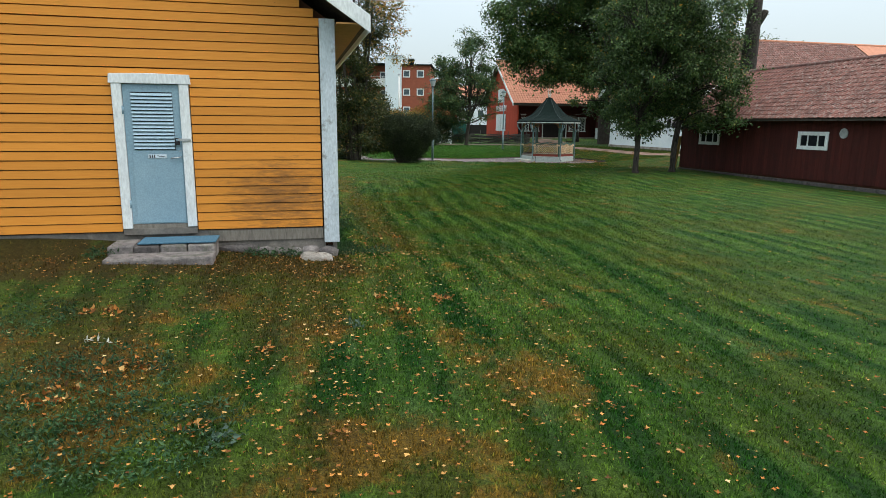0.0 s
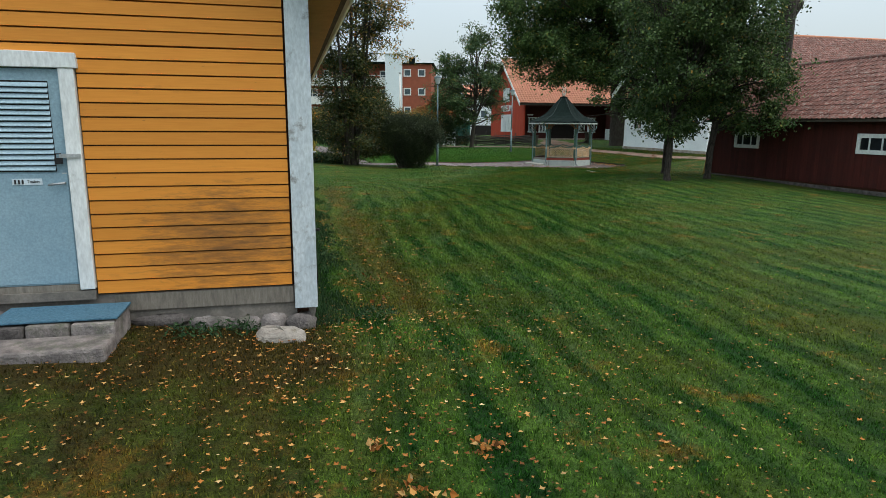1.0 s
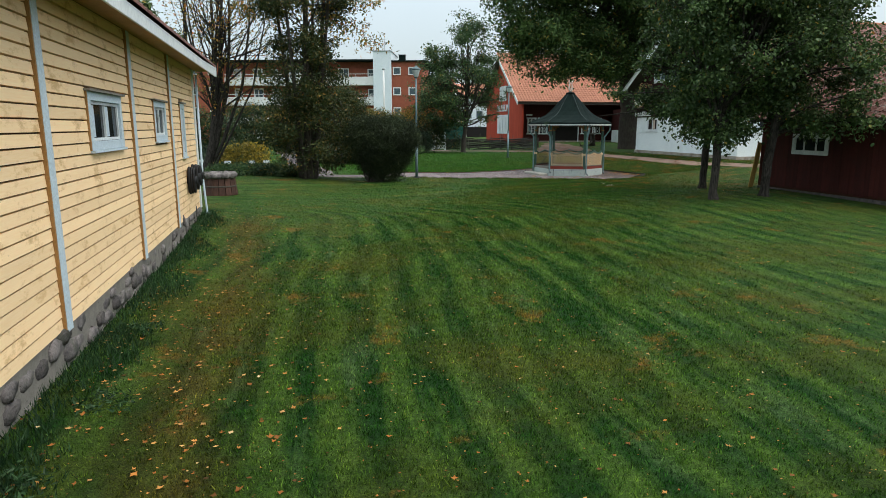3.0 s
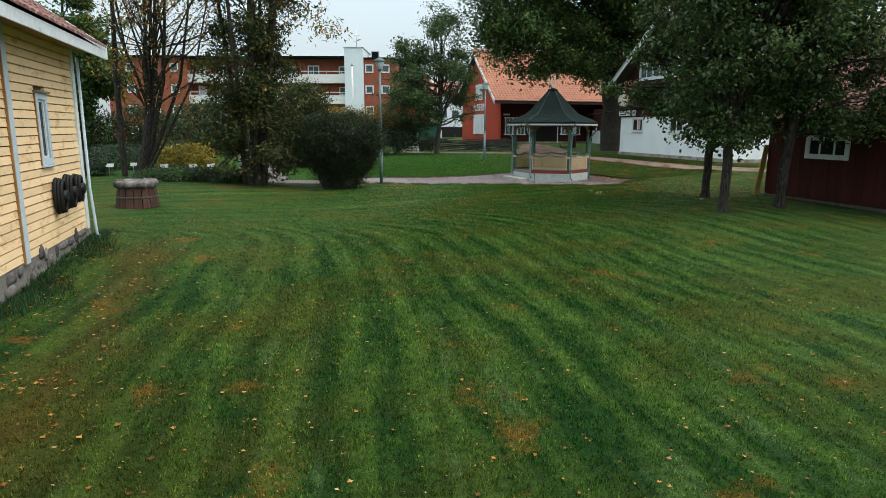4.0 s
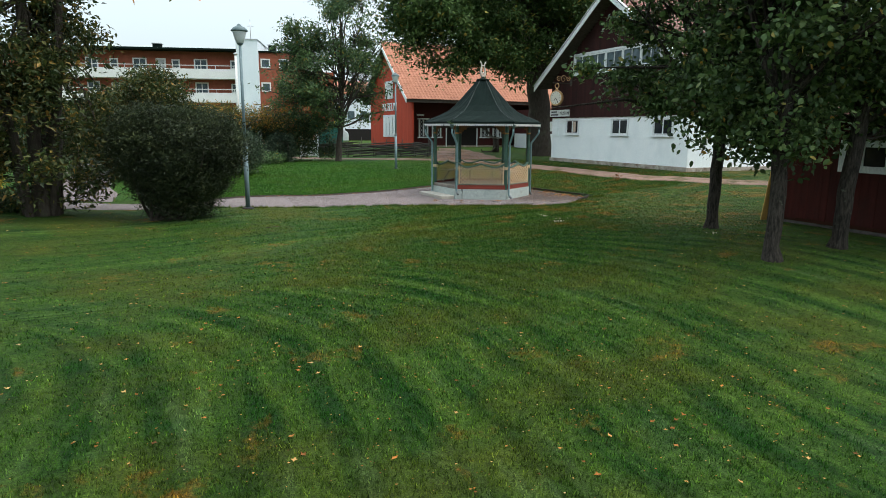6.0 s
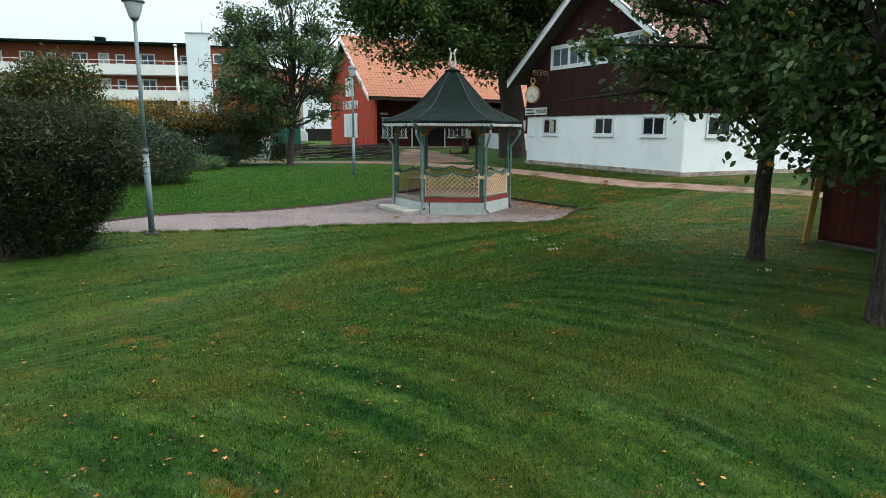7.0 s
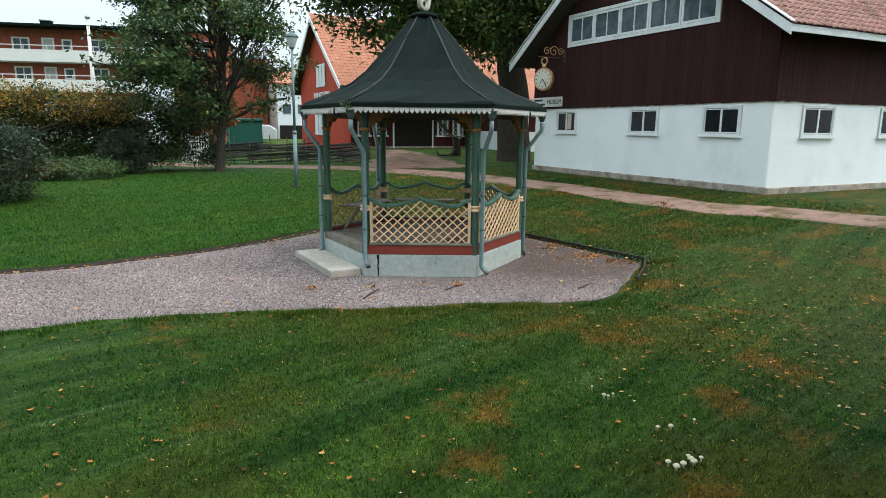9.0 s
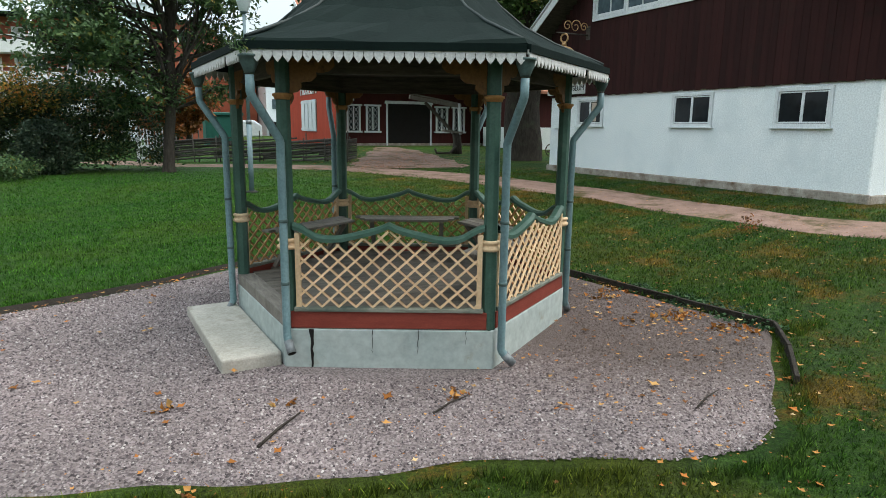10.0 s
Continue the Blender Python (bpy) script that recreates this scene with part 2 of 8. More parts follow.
M_GREEN = surface("dark_green_paint", (0.035, 0.085, 0.062), (0.065, 0.13, 0.10), 0.5, 4.0, 50.0, stain=(0.09, 0.13, 0.11), stain_at=(0.6, 0.8), stain_scale=8.0)
M_PIPE = surface("grey_blue_painted_pipe", (0.12, 0.20, 0.215), (0.19, 0.29, 0.305), 0.4, 4.0, 50.0, stain=(0.085, 0.12, 0.11), stain_at=(0.6, 0.8), stain_scale=8.0)
M_PIPEDARK = surface("green_painted_funnel", (0.05, 0.085, 0.08), (0.085, 0.13, 0.125), 0.45, 4.0, 50.0)
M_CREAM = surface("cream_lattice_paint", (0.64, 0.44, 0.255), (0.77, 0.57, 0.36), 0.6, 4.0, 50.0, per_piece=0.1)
M_LATHDARK = surface("ochre_lath_backs_and_shaded_edges", (0.34, 0.17, 0.07), (0.46, 0.25, 0.11), 0.7, 4.0, 50.0, per_piece=0.15)
M_OCHRE = surface("ochre_paint", (0.30, 0.15, 0.045), (0.40, 0.21, 0.07), 0.6, 4.0, 50.0)
# blotched ochre for the brackets, darkened for the shadow under the roof
M_BRACKET = surface("weathered_shaded_ochre_paint", (0.13, 0.06, 0.02), (0.26, 0.13, 0.045), 0.7, 9.0, 50.0, stain=(0.04, 0.02, 0.01), stain_at=(0.5, 0.7), stain_scale=9.0)
M_SKIRT = surface("brownish_red_skirt", (0.19, 0.035, 0.022), (0.26, 0.052, 0.034), 0.65, 3.0, 50.0, stretch=(1, 1, 6))
M_GZCONC = surface("painted_concrete", (0.35, 0.41, 0.39), (0.46, 0.51, 0.48), 0.8, 1.6, 12.0, stain=(0.27, 0.25, 0.18), stain_at=(0.6, 0.74), stain_scale=2.2, bump=0.25)
M_STEP = surface("step_concrete", (0.36, 0.34, 0.29), (0.5, 0.47, 0.41), 0.9, 4.0, 50.0, stain=(0.2, 0.18, 0.14), stain_at=(0.58, 0.75), stain_scale=3.0, bump=0.5)
M_DECK = surface("worn_deck_boards", (0.085, 0.072, 0.058), (0.20, 0.175, 0.145), 0.8, 4.0, 50.0, stretch=(1, 5, 1), per_piece=0.2)
M_FRINGE = surface("peeling_white_fringe", (0.5, 0.51, 0.5), (0.68, 0.68, 0.66), 0.6, 9.0, 60.0, stain=(0.27, 0.27, 0.25), stain_at=(0.58, 0.68), stain_scale=9.0)
M_GOLD = surface("worn_gold_paint", (0.42, 0.24, 0.1), (0.58, 0.36, 0.18), 0.4, 8.0, 60.0, metal=0.3)
M_DIAL = plain("clock_dial", (0.6, 0.58, 0.5), 0.5, 0, 0.05)
M_LAMPGLASS = plain("frosted_lamp_glass", (0.62, 0.68, 0.7), 0.35, 0, 0.05)
M_LAMPCAP = plain("grey_green_lamp_cap", (0.10, 0.15, 0.16), 0.5)
M_GALV = surface("pale_lamp_post", (0.125, 0.185, 0.205), (0.18, 0.25, 0.27), 0.5, 4.0, 50.0, stain=(0.09, 0.12, 0.125), stain_at=(0.6, 0.8), stain_scale=6.0)
M_BARK = surface("dark_bark", (0.028, 0.023, 0.018), (0.075, 0.062, 0.05), 0.95, 4.0, 30.0, stretch=(3, 3, 0.7), stain=(0.07, 0.08, 0.05), stain_at=(0.55, 0.75), bump=0.9, dist=0.03)
M_BARKGREY = surface("lichen_grey_bark", (0.012, 0.010, 0.008), (0.07, 0.06, 0.05), 0.95, 9.0, 40.0, spread=(0.38, 0.66), stretch=(3, 3, 0.6), stain=(0.11, 0.12, 0.09), stain_at=(0.6, 0.7), stain_scale=6.0, bump=0.9, dist=0.03)
M_CRATE = surface("brown_barrel_wood", (0.05, 0.025, 0.018), (0.10, 0.05, 0.034), 0.85, 4.0, 50.0, stretch=(4, 4, 0.6), per_piece=0.2)
M_POLEWOOD = surface("dark_grey_fence_wood", (0.05, 0.045, 0.04), (0.12, 0.11, 0.095), 0.9, 5.0, 50.0, stretch=(0.6, 6, 6), per_piece=0.3)
M_YELLOWBOARD = plain("yellow_painted_board", (0.5, 0.32, 0.09), 0.6)
M_SIGN = plain("white_sign_board", (0.62, 0.64, 0.62), 0.6, 0, 0.06)
M_INK = plain("black_lettering", (0.015, 0.015, 0.018), 0.6)
M_GREENSHED = plain("green_tarpaulin", (0.02, 0.12, 0.095), 0.6)
M_CARWHITE = plain("pale_parked_object", (0.5, 0.54, 0.55), 0.4)

L_OAK = leaf_mat("dark_green_leaves", [(0.0, (0.024, 0.054, 0.016)), (0.55, (0.056, 0.108, 0.030)), (0.93, (0.10, 0.16, 0.050)), (1.0, (0.240, 0.180, 0.030))])
L_NEAR = leaf_mat("mid_green_leaves", [(0.0, (0.022, 0.046, 0.016)), (0.6, (0.052, 0.098, 0.032)), (0.97, (0.112, 0.165, 0.058)), (0.99, (0.2, 0.17, 0.04)), (1.0, (0.42, 0.22, 0.04))])
L_APPLE = leaf_mat("apple_leaves", [(0.0, (0.031, 0.062, 0.027)), (0.6, (0.062, 0.119, 0.048)), (0.94, (0.106, 0.163, 0.062)), (1.0, (0.250, 0.188, 0.037))])
L_AUTUMN = leaf_mat("turning_leaves", [(0.0, (0.05, 0.075, 0.018)), (0.4, (0.13, 0.13, 0.03)), (0.7, (0.30, 0.21, 0.04)), (0.9, (0.46, 0.23, 0.04)), (1.0, (0.52, 0.16, 0.03))])
L_COL = leaf_mat("dark_brownish_leaves", [(0.0, (0.018, 0.034, 0.012)), (0.6, (0.044, 0.064, 0.020)), (0.9, (0.10, 0.095, 0.027)), (1.0, (0.22, 0.13, 0.03))])
L_BUSH = leaf_mat("fine_dark_bush", [(0.0, (0.015, 0.026, 0.013)), (0.7, (0.033, 0.048, 0.022)), (1.0, (0.069, 0.083, 0.037))])
L_HEDGE = leaf_mat("hedge_leaves", [(0.0, (0.016, 0.034, 0.016)), (0.7, (0.042, 0.074, 0.030)), (0.93, (0.09, 0.125, 0.045)), (1.0, (0.25, 0.15, 0.04))])
L_GREYBUSH = leaf_mat("grey_green_bush", [(0.0, (0.018, 0.036, 0.022)), (0.6, (0.040, 0.068, 0.042)), (1.0, (0.10, 0.13, 0.08))])
L_RED = leaf_mat("red_brown_leaves", [(0.0, (0.078, 0.039, 0.016)), (0.5, (0.182, 0.078, 0.026)), (1.0, (0.338, 0.117, 0.033))])
L_WEED = leaf_mat("dark_weed_leaves", [(0.0, (0.010, 0.035, 0.012)), (0.6, (0.026, 0.070, 0.024)), (1.0, (0.06, 0.12, 0.05))])
L_SAGE = leaf_mat("pale_sage_leaves", [(0.0, (0.03, 0.065, 0.045)), (0.7, (0.07, 0.12, 0.09)), (1.0, (0.15, 0.21, 0.17))])
L_YELLOWBED = leaf_mat("yellow_bed_leaves", [(0.0, (0.10, 0.11, 0.02)), (0.5, (0.26, 0.2, 0.03)), (1.0, (0.50, 0.36, 0.05))])
L_PALE = leaf_mat("white_petals", [(0.0, (0.45, 0.46, 0.42)), (1.0, (0.75, 0.76, 0.72))])
M_SEAM = surface("worn_roof_seam", (0.008, 0.016, 0.015), (0.02, 0.032, 0.03), 0.6, 6.0, 60.0)
L_FALLEN = leaf_mat("fallen_leaves", [(0.0, (0.07, 0.034, 0.012)), (0.25, (0.19, 0.074, 0.018)), (0.5, (0.34, 0.125, 0.028)), (0.78, (0.42, 0.21, 0.06)), (0.95, (0.42, 0.26, 0.10)), (1.0, (0.52, 0.39, 0.22))], 0.7, 0.15, 0.1)
# ---- mesh helpers ----
class Geo:
    """Collects vertices and faces in world places."""

    def __init__(self):
        self.v, self.f, self.smooth = [], [], []

    def add(self, verts, faces, smooth=False):
        n = len(self.v)
        self.v.extend(tuple(p) for p in verts)
        self.f.extend(tuple(n + i for i in f) for f in faces)
        self.smooth.extend([smooth] * len(faces))
        return self

    def box(self, x0, x1, y0, y1, z0, z1, m=None):
        p = [Vector((x, y, z)) for x in (x0, x1) for y in (y0, y1) for z in (z0, z1)]
        if m is not None:
            p = [m @ q for q in p]
        return self.add(p, [(0, 1, 3, 2), (4, 6, 7, 5), (0, 4, 5, 1), (2, 3, 7, 6), (0, 2, 6, 4), (1, 5, 7, 3)])

    def beam(self, a, b, w, h, up=(0, 0, 1)):
        """A bar from a to b, w wide and h high."""
        a, b = Vector(a), Vector(b)
        d = (b - a).normalized()
        s = d.cross(Vector(up))
        s = s.normalized() if s.length > 1e-6 else Vector((1, 0, 0))
        u = s.cross(d).normalized()
        p = [q + s * i * w / 2 + u * j * h / 2 for q in (a, b) for i in (-1, 1) for j in (-1, 1)]
        return self.add(p, [(0, 1, 3, 2), (4, 6, 7, 5), (0, 4, 5, 1), (2, 3, 7, 6), (0, 2, 6, 4), (1, 5, 7, 3)])

    def tube(self, pts, radii, n=8, cap=True, smooth=True):
        pts = [Vector(p) for p in pts]
        if isinstance(radii, (int, float)):
            radii = [radii] * len(pts)
        verts, faces = [], []
        side = None
        for i, p in enumerate(pts):
            d = (pts[min(i + 1, len(pts) - 1)] - pts[max(i - 1, 0)]).normalized()
            if side is None:
                side = d.cross(Vector((0.31, 0.87, 0.37))).normalized()
            side = (side - d * side.dot(d)).normalized()
            other = d.cross(side)
            verts += [p + (side * math.cos(k * math.tau / n) + other * math.sin(k * math.tau / n)) * radii[i] for k in range(n)]
        for i in range(len(pts) - 1):
            for k in range(n):
                a, b = i * n + k, i * n + (k + 1) % n
                faces.append((a, b, b + n, a + n))
        self.add(verts, faces, smooth)
        if cap:
            m = len(self.v) - len(verts)
            self.f += [tuple(m + k for k in range(n))[::-1], tuple(m + (len(pts) - 1) * n + k for k in range(n))]
            self.smooth += [False, False]
        return self

    def lathe(self, c, profile, n=16, smooth=True, turn=0.0):
        """profile: (radius, height) from the bottom up, about the upright axis at c."""
        verts = [(c[0] + r * math.cos(turn + k * math.tau / n), c[1] + r * math.sin(turn + k * math.tau / n), c[2] + z) for r, z in profile for k in range(n)]
        faces = [(i * n + k, i * n + (k + 1) % n, (i + 1) * n + (k + 1) % n, (i + 1) * n + k) for i in range(len(profile) - 1) for k in range(n)]
        self.add(verts, faces, smooth)
        m = len(self.v) - len(verts)
        self.f += [tuple(m + k for k in range(n))[::-1], tuple(m + (len(profile) - 1) * n + k for k in range(n))]
        self.smooth += [False, False]
        return self

    def slab(self, outline, offset):
        """A flat outline of places, thickened by the offset vector."""
        n, o = len(outline), Vector(offset)
        verts = [Vector(p) for p in outline] + [Vector(p) + o for p in outline]
        return self.add(verts, [tuple(range(n))[::-1], tuple(range(n, 2 * n))] + [(i, (i + 1) % n, n + (i + 1) % n, n + i) for i in range(n)])


def thing(name, at, label, category, group="", kind=""):
    e = new(name)
    e.location = at
    return tagged(e, label, category, group, kind)


def root_of(ob):
    while ob.parent:
        ob = ob.parent
    return ob


def mesh_of(name, geo, material, base=(0, 0, 0)):
    me = bpy.data.meshes.new(name)
    b = Vector(base)
    me.from_pydata([Vector(p) - b for p in geo.v], [], geo.f)
    me.polygons.foreach_set("use_smooth", geo.smooth)
    me.materials.append(material)
    return me


def soften(ob, width, segments=2):
    m = ob.modifiers.new("edges", "BEVEL")
    m.width, m.segments, m.limit_method, m.angle_limit = width, segments, "ANGLE", radians(40)
    return ob


def part(name, geo, material, parent, label="", bevel=0.0):
    """One mesh under a thing or a part; geo is in world places."""
    base = Vector(root_of(parent).location)
    ob = new(name, mesh_of(name, geo, material, base))
    ob.parent = parent
    if bevel:
        soften(ob, bevel)
    return tagged(ob, label)


def single(name, geo, material, label, category, kind="", group="", bevel=0.0, base=(0, 0, 0)):
    """A thing of one mesh."""
    ob = new(name, mesh_of(name, geo, material, base))
    ob.location = base
    if bevel:
        soften(ob, bevel)
    return tagged(ob, label, category, group, kind)


def raw_mesh(name, verts, faces, material, smooth=False):
    """A large mesh from arrays: verts (n, 3), faces (m, 3 or 4)."""
    me = bpy.data.meshes.new(name)
    k = faces.shape[1]
    me.vertices.add(len(verts))
    me.vertices.foreach_set("co", np.asarray(verts, np.float32).ravel())
    me.loops.add(faces.size)
    me.loops.foreach_set("vertex_index", np.asarray(faces, np.int32).ravel())
    me.polygons.add(len(faces))
    me.polygons.foreach_set("loop_start", np.arange(0, faces.size, k, dtype=np.int32))
    me.polygons.foreach_set("use_smooth", np.full(len(faces), smooth))
    me.update(calc_edges=True)
    me.materials.append(material)
    return me


def words(text, size, m, material, parent, name="lettering", depth=0.004):
    """Lettering of the built-in font as a mesh, laid in the pose m (x along the line, y up)."""
    cu = bpy.data.curves.new(name, "FONT")
    cu.body, cu.size, cu.extrude, cu.align_x, cu.align_y = text, size, depth, "CENTER", "CENTER"
    tmp = bpy.data.objects.new(name, cu)
    scene.collection.objects.link(tmp)
    bpy.context.view_layer.update()
    me = bpy.data.meshes.new_from_object(tmp.evaluated_get(bpy.context.evaluated_depsgraph_get()))
    bpy.data.objects.remove(tmp)
    me.materials.clear()
    me.materials.append(material)
    me.transform(Matrix.Translation(-Vector(root_of(parent).location)) @ m)
    ob = new(name, me)
    ob.parent = parent
    return ob


def ease(t):
    t = min(max(t, 0.0), 1.0)
    return t * t * (3 - 2 * t)


def lift(x, y):
    """Height of the ground."""
    far, side = ease((y - 40) / 12), ease((x - 16.5) / 8) * ease((y - 26) / 8)
    z = 0.02 + 0.46 * (1 - (1 - far) * (1 - side))
    z += 0.33 * ease((y - 54) / 14) * ease((x - 17.5) / 6) - 0.1 * ease((y - 52) / 8) * ease((18 - x) / 5)
    z += 0.25 * ease((1.5 - x) / 3.5) * ease((10.5 - y) / 4) + 0.24 * ease((-1.2 - x) / 5) * ease((y - 3) / 5) * ease((14 - y) / 4)
    z += 0.25 * ease((-3 - x) / 4) * ease((y - 7.5) / 0.6) * ease((14 - y) / 4) + 0.15 * ease((-1.4 - x) / 1.0) * ease((y - 9) / 2) * ease((25 - y) / 2)
    z += 0.25 * ease((3 - x) / 6) * ease((y - 18) / 8) * (1 - far) + 0.14 * ease((8 - x) / 4) * ease((y - 28) / 6) * (1 - far)
    z += 0.2 * math.exp(-((x - 13.5) / 3) ** 2 - ((y - 26) / 3.5) ** 2) - 0.07 * ease((x - 5) / 4) * ease((30 - y) / 8)
    z -= 0.045 * math.exp(-((x - 12.8) / 3.2) ** 2 - ((y - 36.2) / 2.2) ** 2)
    return z


def frame_ring(g, u0, u1, v0, v1, w, at):
    """Four bars round an opening; at(u0, u1, v0, v1) adds one bar."""
    at(g, u0, u1, v1 - w, v1)
    at(g, u0, u1, v0, v0 + w)
    at(g, u0, u0 + w, v0 + w, v1 - w)
    at(g, u1 - w, u1, v0 + w, v1 - w)
# ---- the ground ----
def lawn_mat(name, blades):
    """Mown grass: arcs of paler and darker swathes, dry streaks along them, bare earth by the house."""
    m, nodes, links, b = nodes_of(name, 0.8, 0.0, 0.12)
    pos = nodes.new("ShaderNodeNewGeometry")
    vec = pos.outputs["Position"]
    sep = nodes.new("ShaderNodeSeparateXYZ")
    links.new(vec, sep.inputs[0])
    X, Y = sep.outputs["X"], sep.outputs["Y"]

    def op(kind, p, q=0.0, r=0.0):
        n = nodes.new("ShaderNodeMath")
        n.operation = kind
        for k, v in enumerate((p, q, r)):
            if isinstance(v, (int, float)):
                n.inputs[k].default_value = v
            else:
                links.new(v, n.inputs[k])
        return n.outputs[0]

    def span(v, a, c, lo=0.0, hi=1.0):
        n = nodes.new("ShaderNodeMapRange")
        for k, q in enumerate((a, c, lo, hi)):
            n.inputs[k + 1].default_value = q
        links.new(v, n.inputs[0])
        return n.outputs[0]

    def steps(fac, *stops):
        r = ramp_of(nodes, stops)
        links.new(fac, r.inputs["Fac"])
        return r.outputs["Color"]

    # swathes run along the house, then wheel round a point near its far end
    dx = op("ADD", X, 4.0)
    dy = op("MULTIPLY", op("MAXIMUM", op("SUBTRACT", Y, 23.5), 0.0), 1.7)
    reach = op("SQRT", op("ADD", op("MULTIPLY", dx, dx), op("MULTIPLY", dy, dy)))
    ahead = op("MULTIPLY", op("MINIMUM", Y, 23.5), -0.07)
    wob = noise_of(nodes, links, 0.11, 2, 0.5, vec)
    phase = op("ADD", op("ADD", reach, ahead), op("MULTIPLY", wob, 1.3))
    lanes = noise_of(nodes, links, 0.75, 2, 0.5, vec)
    wave = op("SINE", op("ADD", op("MULTIPLY", phase, 10.0), op("MULTIPLY", lanes, 3.0)))
    headland = op("ADD", op("MULTIPLY_ADD", X, -0.33, Y), op("MULTIPLY", wob, 1.6))
    turn = span(op("MULTIPLY_ADD", X, -0.3, Y), 25.0, 27.5)
    wave = op("ADD", op("MULTIPLY", wave, op("SUBTRACT", 1.0, turn)), op("MULTIPLY", op("SINE", op("MULTIPLY", headland, 7.0)), turn))
    flow = op("ADD", op("MULTIPLY", phase, op("SUBTRACT", 1.0, turn)), op("MULTIPLY", headland, turn))
    along = nodes.new("ShaderNodeCombineXYZ")
    links.new(flow, along.inputs[0])
    links.new(op("MULTIPLY", op("ADD", Y, op("MULTIPLY", X, -0.5)), 0.11), along.inputs[1])
    lane = along.outputs[0]
    ragged = noise_of(nodes, links, 2.6, 5, 0.65, lane)
    thin = noise_of(nodes, links, 6.5, 4, 0.6, lane)
    n1 = noise_of(nodes, links, 0.5, 5, 0.6, vec)
    n2 = noise_of(nodes, links, 6.0, 4, 0.65, vec)
    calm = span(Y, 17.0, 29.0, 1.0, 0.3)
    stripe = op("MULTIPLY", op("MULTIPLY", wave, span(n1, 0.36, 0.6, 0.10, 0.36)), calm)
    stripe = op("ADD", stripe, op("MULTIPLY_ADD", ragged, 1.6, -0.8))
    stripe = op("ADD", stripe, op("MULTIPLY", op("MULTIPLY_ADD", thin, 1.6, -0.8), calm))
    stripe = op("ADD", stripe, 0.45)
    base = steps(n2, (0.3, (0.007, 0.037, 0.006)), (0.7, (0.017, 0.066, 0.009)))
    light = steps(n2, (0.3, (0.042, 0.100, 0.015)), (0.7, (0.084, 0.152, 0.027)))
    col = mix_of(nodes, links, steps(stripe, (0.2, (0, 0, 0)), (0.82, (0.95, 0.95, 0.95))), base, light)
    # thin bluish streaks of laid grass
    laid = op("MULTIPLY_ADD", noise_of(nodes, links, 4.2, 4, 0.6, lane), 0.72, op("MULTIPLY", noise_of(nodes, links, 0.9, 3, 0.5, vec), 0.28))
    col = mix_of(nodes, links, steps(laid, (0.54, (0, 0, 0)), (0.66, (0.6, 0.6, 0.6))), col, (0.085, 0.150, 0.060))
    # broad olive areas
    olive = noise_of(nodes, links, 0.42, 4, 0.6, vec)
    col = mix_of(nodes, links, steps(olive, (0.46, (0, 0, 0)), (0.66, (0.62, 0.62, 0.62))), col, (0.080, 0.083, 0.0115))
    lush = op("MULTIPLY", op("MULTIPLY", span(Y, 36.0, 38.5), span(X, 17.5, 14.5)), 0.62)
    col = mix_of(nodes, links, lush, col, steps(n2, (0.3, (0.014, 0.062, 0.008)), (0.7, (0.040, 0.125, 0.017))))
    # dry patches, most of them under the trees and beside the pavilion
    n3 = op("ADD", op("MULTIPLY", noise_of(nodes, links, 0.95, 5, 0.6, vec), 0.80), op("MULTIPLY", ragged, 0.20))
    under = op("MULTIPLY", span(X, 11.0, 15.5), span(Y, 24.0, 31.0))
    dry = op("ADD", n3, op("MULTIPLY", op("MULTIPLY", under, span(Y, 46.0, 52.0, 1.0, 0.0)), 0.065))
    dry = op("ADD", dry, op("MULTIPLY_ADD", noise_of(nodes, links, 14.0, 4, 0.7, vec), 0.24, -0.12))
    dry = op("ADD", dry, op("MULTIPLY", op("MULTIPLY", span(X, 0.4, -1.2), span(Y, 6.5, 5.0)), 0.065))
    dry = op("SUBTRACT", dry, op("MULTIPLY", lush, 0.2))
    col = mix_of(nodes, links, steps(dry, (0.585, (0, 0, 0)), (0.665, (0.8, 0.8, 0.8))), col, (0.168, 0.092, 0.018))
    # painted shade: broken darker green on the lawn under and beyond the trees
    crown_shade = op("MULTIPLY", op("MULTIPLY", under, span(Y, 44.0, 50.0, 1.0, 0.0)), span(noise_of(nodes, links, 1.7, 5, 0.7, vec), 0.35, 0.6, 0.1, 0.5))
    col = mix_of(nodes, links, crown_shade, col, (0.026, 0.044, 0.011))
    clump = noise_of(nodes, links, 2.6, 5, 0.7, vec)
    col = mix_of(nodes, links, 1.0, col, steps(clump, (0.32, (0.82, 0.85, 0.83)), (0.68, (1.17, 1.14, 1.08))), "MULTIPLY")
    # bare, leaf-littered earth round the house end and along its foot
    n4 = noise_of(nodes, links, 0.9, 6, 0.7, vec)
    e = op("MULTIPLY", op("MULTIPLY", span(X, -0.4, -2.8), span(Y, 2.0, 6.5, 0.7, 1.0)), span(Y, 9.0, 12.0, 1.0, 0.0))
    e = op("ADD", e, op("MULTIPLY", op("MULTIPLY", span(X, -1.8, -2.8), span(Y, 6.0, 7.4)), span(Y, 9.0, 12.0, 0.4, 0.0)))
    col = mix_of(nodes, links, steps(op("MULTIPLY", e, n4), (0.36, (0, 0, 0)), (0.6, (0.8, 0.8, 0.8))), col, (0.052, 0.031, 0.010))
    foot = op("MULTIPLY", op("SUBTRACT", 1.0, op("ABSOLUTE", op("MULTIPLY", op("ADD", X, 1.2), 0.8))), span(Y, 7.0, 9.0))
